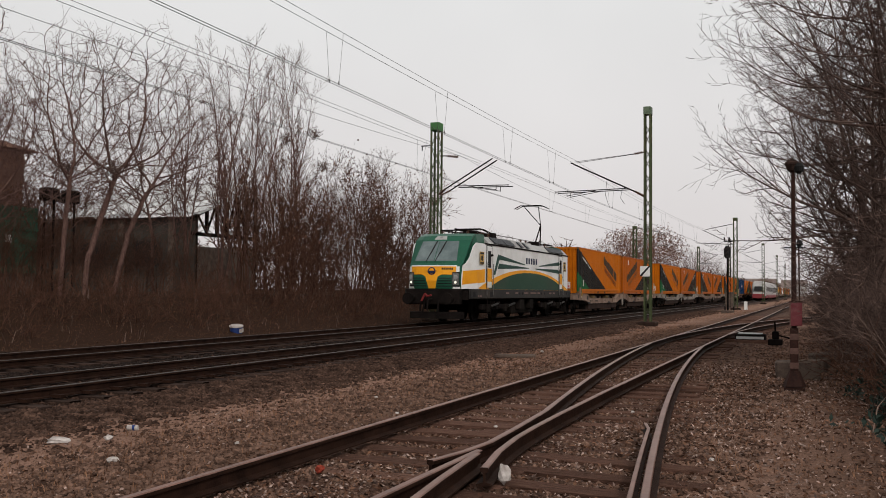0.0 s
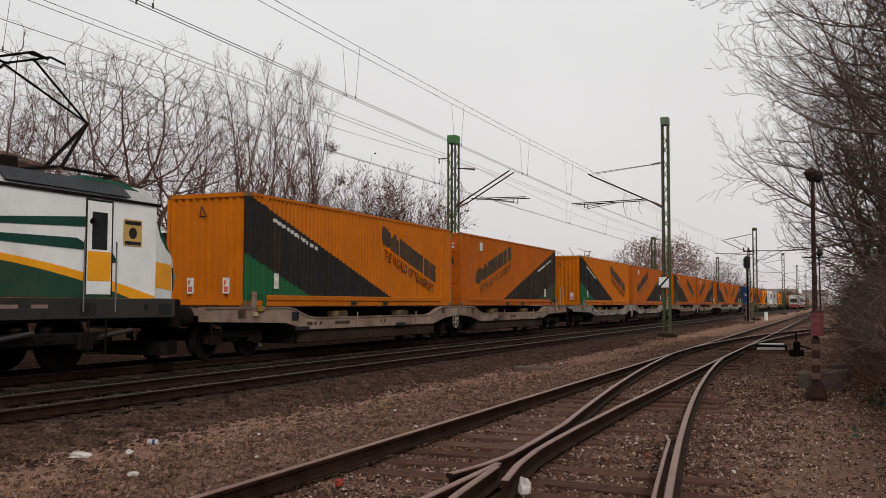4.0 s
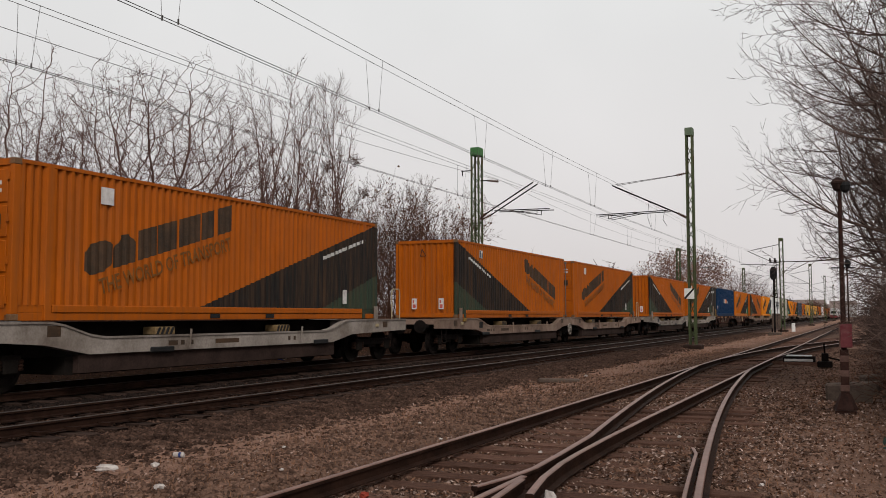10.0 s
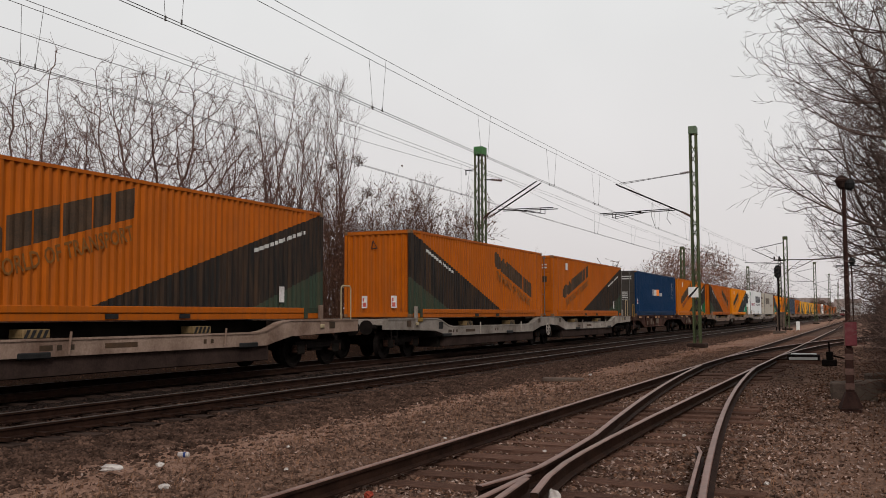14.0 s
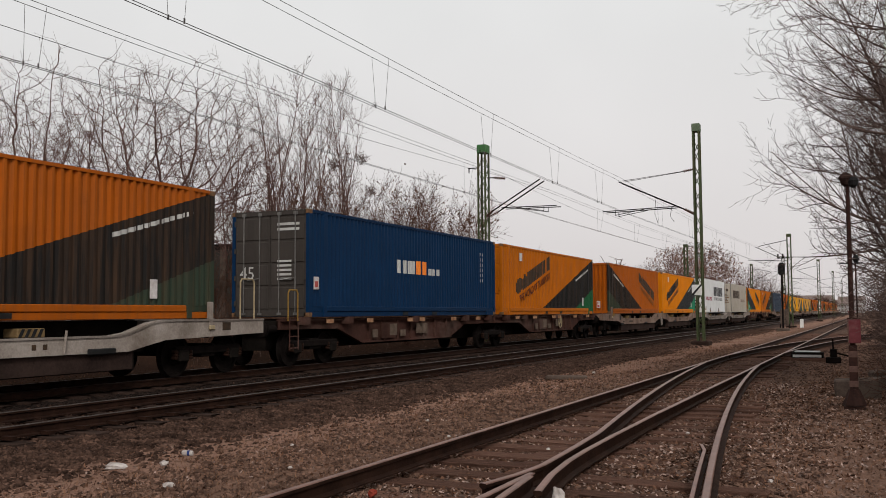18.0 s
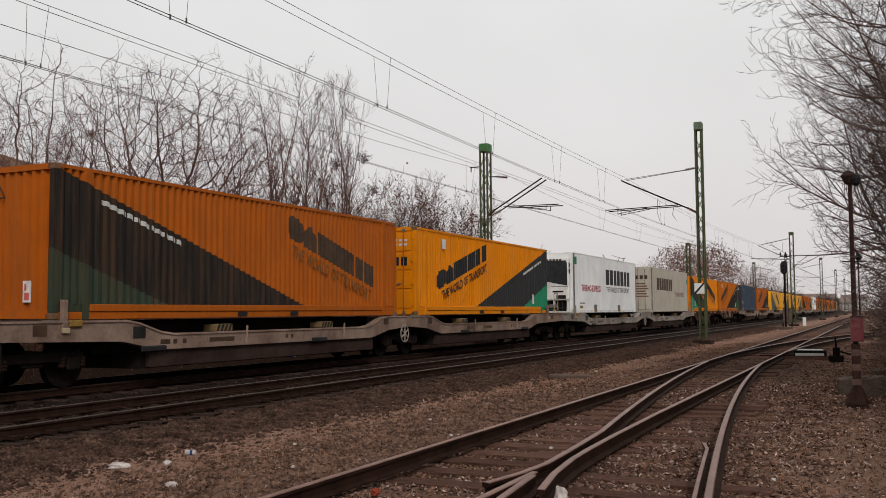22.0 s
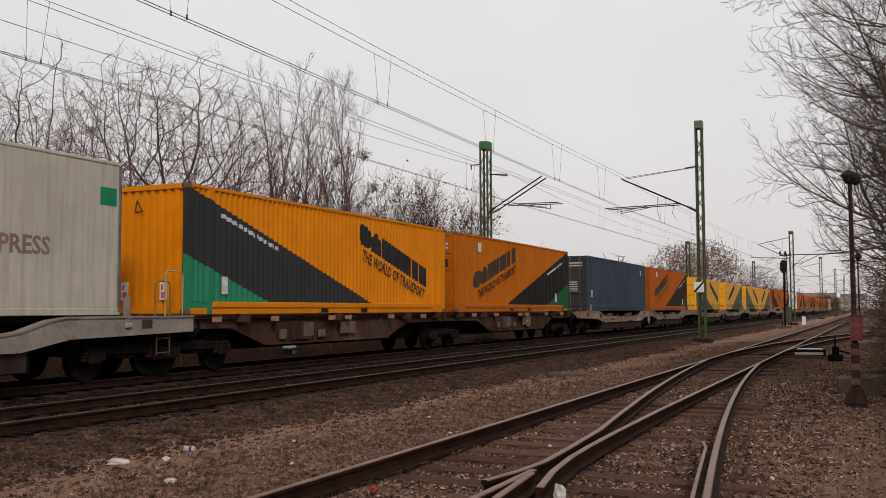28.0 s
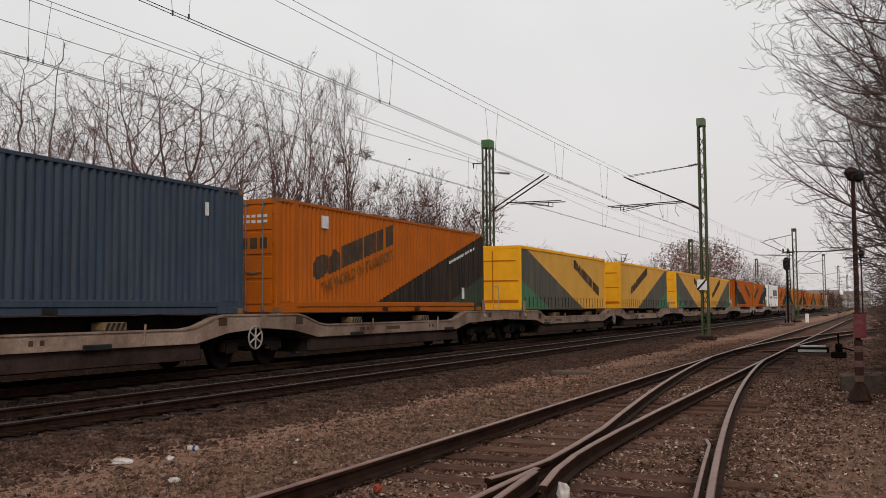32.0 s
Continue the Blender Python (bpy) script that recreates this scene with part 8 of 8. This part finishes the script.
for x, y, w, d, h, rz in ((-0.30, 19.2, 0.78, 0.35, 0.34, 4), (0.05, 21.0, 0.36, 0.3, 0.26, -12), (0.1, 22.6, 0.4, 0.3, 0.3, 20)):
    bm = bevelled(boxes((-w / 2, w / 2, -d / 2, d / 2, -0.1, h)), 0.03)
    ob = new("concrete_block", mesh_of(bm, M["concrete"]))
    ob.matrix_basis = pose(x, y, -0.04, 2, -3, rz)
    tagged(ob, "weathered broken concrete block on the verge", "concrete block", "blocks beside the siding")

# point machine and hand lever of the turnouts
pm = thing("point_machine", pose(-1.85, 32.2, -0.02), "low grey point machine beside the turnout", "point machine")
part("casing", bevelled(boxes((-0.55, 0.4, -0.28, 0.28, 0.08, 0.27)), 0.04, 2), M["dark_steel"], pm, "dark steel casing")
part("lid", bevelled(boxes((-0.45, 0.30, -0.22, 0.22, 0.27, 0.31)), 0.015), M["sheet"], pm, "pale worn lid")
part("mount", boxes((-1.3, 0.7, -0.32, -0.16, -0.02, 0.1), (-1.3, 0.7, 0.16, 0.32, -0.02, 0.1)), M["wood_sleeper"], pm)
part("side_plate", boxes((-0.50, 0.34, -0.292, -0.278, 0.12, 0.20)), M["sheet"], pm, "pale worn cover plate")
part("drive_rod", rods([((-0.5, 0, 0.12), (-1.6, 0, 0.1)), ((-0.5, 0.18, 0.12), (-1.5, 0.18, 0.1))], 0.022), M["rust"], pm)
lv = thing("point_lever", pose(-1.12, 31.0, -0.02), "dark cast iron point lever with a counterweight", "point lever")
part("stand", bevelled(boxes((-0.22, 0.2, -0.2, 0.2, 0.0, 0.18), (-0.10, 0.10, -0.1, 0.1, 0.18, 0.42)), 0.02), M["dark_steel"], lv)
part("lever_arm", rods([((0, 0, 0.3), (-0.02, -0.05, 0.72)), ((0, 0, 0.32), (0.5, -0.1, 0.20))], 0.028), M["dark_steel"], lv)
bm = bmesh.new()
lathe(bm, [(0.08, -0.07), (0.16, -0.05), (0.16, 0.05), (0.08, 0.07)], (0.55, -0.1, 0.18), "x", 12)
part("counterweight", bm, M["dark_steel"], lv, "round iron counterweight")

# flat stone slab by the path, small litter
slab = new("stone_slab", mesh_of(bevelled(boxes((-0.5, 0.5, -0.16, 0.16, -0.06, 0.03)), 0.02), M["concrete"]))
slab.matrix_basis = pose(-6.9, 22.6, -0.03, 0, 0, 12)
tagged(slab, "flat broken concrete slab lying in dry grass", "slab")


def crumpled(name, label, category, size, material, m, seed, group="litter on the ground"):
    rg = random.Random(seed)
    bm = bmesh.new()
    bmesh.ops.create_icosphere(bm, subdivisions=2, radius=1.0)
    for v in bm.verts:
        k = 1 + rg.uniform(-0.35, 0.25)
        v.co = Vector((v.co.x * size[0] * k, v.co.y * size[1] * k, v.co.z * size[2] * k))
    ob = new(name, mesh_of(bm, material))
    ob.matrix_basis = m
    return tagged(ob, label, category, group)


M["plastic"] = mat("dirty_white_plastic", (0.26, 0.22, 0.20), (0.50, 0.45, 0.42), 9, 0.45, 0, 30, 0.1)
M["blue_tin"] = mat("blue_tin_paint", (0.015, 0.03, 0.11), (0.025, 0.045, 0.15), 6, 0.4, 0, 30, 0)
crumpled("plastic_bag", "crumpled white plastic bag on the trampled earth", "plastic bag", (0.125, 0.06, 0.035), M["plastic"], pose(-7.14, 7.61, 0.0, 0, 0, 20), 1)
crumpled("paper_scrap", "crumpled white paper scrap on the earth", "paper", (0.065, 0.045, 0.03), M["plastic"], pose(-5.89, 6.95, 0.0, 0, 0, 70), 2)
crumpled("paper_scrap", "small torn paper scrap on the earth", "paper", (0.05, 0.04, 0.03), M["plastic"], pose(-6.81, 7.97, 0.0), 3)
crumpled("paper_scrap", "small pale scrap beside the rail", "paper", (0.04, 0.03, 0.03), M["plastic"], pose(-6.6, 24.0, 0.0), 4)
for i, (u, w) in enumerate(((-6.3, 9.6), (-5.4, 8.2), (-5.9, 12.5), (-4.9, 11.0), (-0.9, 9.2), (-3.4, 10.4), (-2.2, 12.4))):
    crumpled("paper_scrap", "tiny pale scrap among the stones", "paper", (0.025, 0.02, 0.015), M["plastic"], pose(u, w, 0.01), 20 + i)
crumpled("drink_bottle", "crushed milky plastic bottle between the rails", "bottle", (0.055, 0.055, 0.085), M["plastic"], pose(-2.36, 7.45, 0.06), 5)
can = thing("drink_can", pose(-6.92, 8.48, 0.0, 0, 0, 15), "crushed white and blue drink can", "can", "litter on the ground")
part("can_body", lathe(bmesh.new(), [(0.022, -0.065), (0.030, -0.058), (0.029, 0.05), (0.022, 0.06)], (0, 0, 0.03), "x", 12), M["plastic"], can)
part("blue_print", lathe(bmesh.new(), [(0.0305, 0.0), (0.0305, 0.028)], (0, 0, 0.03), "x", 12), M["blue_tin"], can)
pail = thing("paint_bucket", pose(-18.9, 28.5, -0.02, 8, 4, 0), "blue bucket with a white lid at the foot of the bank", "bucket")
part("bucket_body", lathe(bmesh.new(), [(0.19, 0.0), (0.21, 0.02), (0.23, 0.24), (0.24, 0.26)], (0, 0, 0), "z", 16), M["blue_tin"], pail)
part("lid", lathe(bmesh.new(), [(0.25, 0.25), (0.25, 0.29), (0.2, 0.31)], (0, 0, 0), "z", 16), M["plastic"], pail, "white lid")
part("paper_label", boxes((0.12, 0.236, -0.10, 0.10, 0.06, 0.2)), M["plastic"], pail)
M["rag"] = mat("dark_red_rag", (0.16, 0.025, 0.015), (0.28, 0.05, 0.03), 9, 0.9, 0, 30, 0.2)
crumpled("red_leaf_clump", "dark red withered weed beside the rail", "weed", (0.04, 0.04, 0.04), M["rag"], pose(-3.92, 7.2, 0.03), 9)


# ---------------------------------------------------------------- loose stones, leaves, dry grass, ivy
def scatter(name, label, category, areas, size, material, seed, shape="stone"):
    """areas: (count, x0, x1, y0, y1, lift). Stones are squashed six-pointed lumps, the rest bent blades."""
    rg = np.random.RandomState(seed)
    allp, alls = [], []
    for n, x0, x1, y0, y1, lift in areas:
        x = rg.uniform(x0, x1, n) + rg.normal(0, 0.28, n)
        y = y0 + (y1 - y0) * rg.uniform(0, 1, n) ** 1.35
        z = np.array([ground_z(a, b) for a, b in zip(x, y)]) + lift
        allp.append(np.stack([x, y, z], axis=1))
        alls.append(size * rg.uniform(0.5, 1.5, n) * (1 + (y - y0) / (y1 - y0) * 0.5))
    p, s = np.concatenate(allp), np.concatenate(alls)[:, None]
    n = len(p)
    a = rg.normal(size=(n, 3))
    a[:, 2] *= 0.35
    a /= np.linalg.norm(a, axis=1, keepdims=True)
    b = np.cross(a, rg.normal(size=(n, 3)) * [0.4, 0.4, 1])
    b /= np.linalg.norm(b, axis=1, keepdims=True)
    c = np.cross(a, b)
    if shape == "stone":
        k = rg.uniform(0.55, 1.1, size=(n, 6, 1))
        v = np.stack([p + a * s * k[:, 0], p + b * s * .75 * k[:, 1], p - a * s * k[:, 2], p - b * s * .75 * k[:, 3], p + c * s * .6 * k[:, 4], p - c * s * .6 * k[:, 5]], axis=1)
        base = np.arange(n)[:, None] * 6
        f = np.concatenate([base + np.array(t) for t in ((0, 1, 4), (1, 2, 4), (2, 3, 4), (3, 0, 4), (1, 0, 5), (2, 1, 5), (3, 2, 5), (0, 3, 5))])
        me = quads_mesh(name, v.reshape(-1, 3), f, material)
    elif shape == "leaf":
        up = np.array([0, 0, 1.0])
        v = np.stack([p - a * s, p + b * s * .5 + up * s * .35, p + a * s + up * s * rg.uniform(0, .8, (n, 1)), p - b * s * .5 + up * s * .2], axis=1)
        me = quads_mesh(name, v.reshape(-1, 3), np.arange(4 * n).reshape(n, 4), material)
    else:
        up = np.array([0, 0, 1.0])
        flat = a * [1, 1, 0]
        w = np.minimum(s * 0.07, 0.008)
        side = np.cross(flat, up) * w
        mid = p + up * s * 0.7 + flat * s * .35
        tip = p + up * s * rg.uniform(.6, 1.1, (n, 1)) + flat * s * 1.1
        v = np.stack([p - side, p + side, mid + side * .7, mid - side * .7, tip - side * .2, tip + side * .2], axis=1)
        base = np.arange(n)[:, None] * 6
        f = np.concatenate([base + np.array([0, 1, 2, 3]), base + np.array([3, 2, 5, 4])])
        me = quads_mesh(name, v.reshape(-1, 3), f, material)
    ob = new(name, me)
    return tagged(ob, label, category, kind="stuff")


scatter("ballast", "dark angular ballast stones along the main line", "gravel", [(24000, -9.5, -7.7, 4.5, 40, 0.0), (9000, -9.3, -7.8, 40, 90, 0.0), (16000, -11.2, -10.0, 6, 50, 0.01), (8000, -12.8, -11.6, 8, 60, 0.0)], 0.046, M["stone_dark"], 5)
# these stones carry the train's shade in their colour
scatter("sooty_ballast", "ballast under the freight train with its shade painted in as black", "gravel", [(8000, -13.9, -12.8, 8, 60, 0.0), (9000, -15.6, -14.2, 10, 60, 0.0), (7000, -18.2, -15.9, 12, 60, 0.0)], 0.034, M["stone_shade"], 15)
scatter("cinder_gravel", "small brown stones and cinders round the siding", "gravel", [(25000, -5.6, -0.7, 4.0, 18, 0.0), (5000, -6.6, -5.4, 4.0, 18, 0.0), (16000, -6.0, 0.6, 18, 48, 0.0), (3000, -7.8, -5.6, 5, 26, 0.0), (3000, -0.6, 3.0, 6, 24, 0.0)], 0.034, M["stone"], 6)
scatter("dead_leaves", "withered leaves and chaff lying between the rails", "leaves", [(12000, -4.2, -1.0, 4.5, 22, 0.015), (9000, -1.2, 3.2, 5, 26, 0.01), (2500, -8.0, -4.4, 5, 24, 0.008), (9000, -24, -18.3, 8, 60, 0.03)], 0.020, M["leaf"], 7, "leaf")
scatter("dry_grass", "short dry trampled grass on the strip between tracks", "grass", [(9000, -7.4, -4.8, 5, 45, 0.0), (3500, -1.2, 3.6, 9, 30, 0.0), (5000, -7.9, -5.0, 45, 95, 0.0), (9000, -21.5, -18.2, 8, 70, 0.0)], 0.045, M["drygrass"], 8, "blade")
scatter("pale_chaff", "pale chaff and bleached leaf scraps among the stones", "leaves", [(10000, -4.3, -1.0, 4.5, 22, 0.018), (3600, -1.2, 1.2, 6, 20, 0.012), (1500, -7.6, -4.6, 5, 24, 0.01)], 0.017, M["chaff"], 17, "leaf")
scatter("dead_stalks", "bleached dead stalks and bramble canes on the bank", "dead weeds", [(700, -23.5, -18.7, 8, 62, 0.0), (200, 0.6, 2.6, 11, 30, 0.0)], 0.30, M["stalk"], 19, "blade")
rg = random.Random(4)
pts = []
while len(pts) < 5600:
    x, y = 0.1 + rg.random() * 2.4, rg.gauss(14.8, 2.0)
    if noise.noise(Vector((x * 1.3, y * 0.9, 2.0))) + (x - 0.75) * 0.7 > rg.uniform(-0.1, 0.35):
        pts.append((x, y, ground_z(x, y) + rg.random() ** 1.6 * (0.10 + 0.35 * min(max(x - 0.2, 0), 1.2))))
ivy = new("ivy_mat", leaf_mesh(pts, 0.05, 12, M["ivy"]))
tagged(ivy, "dark green ivy creeping over the verge", "ivy", kind="stuff")


# ---------------------------------------------------------------- movement
def travelled(t):
    """Metres that the freight train has come forward; it slowly gathers speed."""
    return 9.468 * t - 0.00145 * t * t + 0.000563 * t ** 3


def motions():
    steps = [2.0 * i for i in range(17)]
    for ob, x, y, z in MOVERS:
        walk(ob, [(t, pose(x, y - travelled(t), z)) for t in steps])
    for ob, x, y, z in AWAY:
        walk(ob, [(t, pose(x, y + 18.5 * t, z)) for t in steps])


motions()
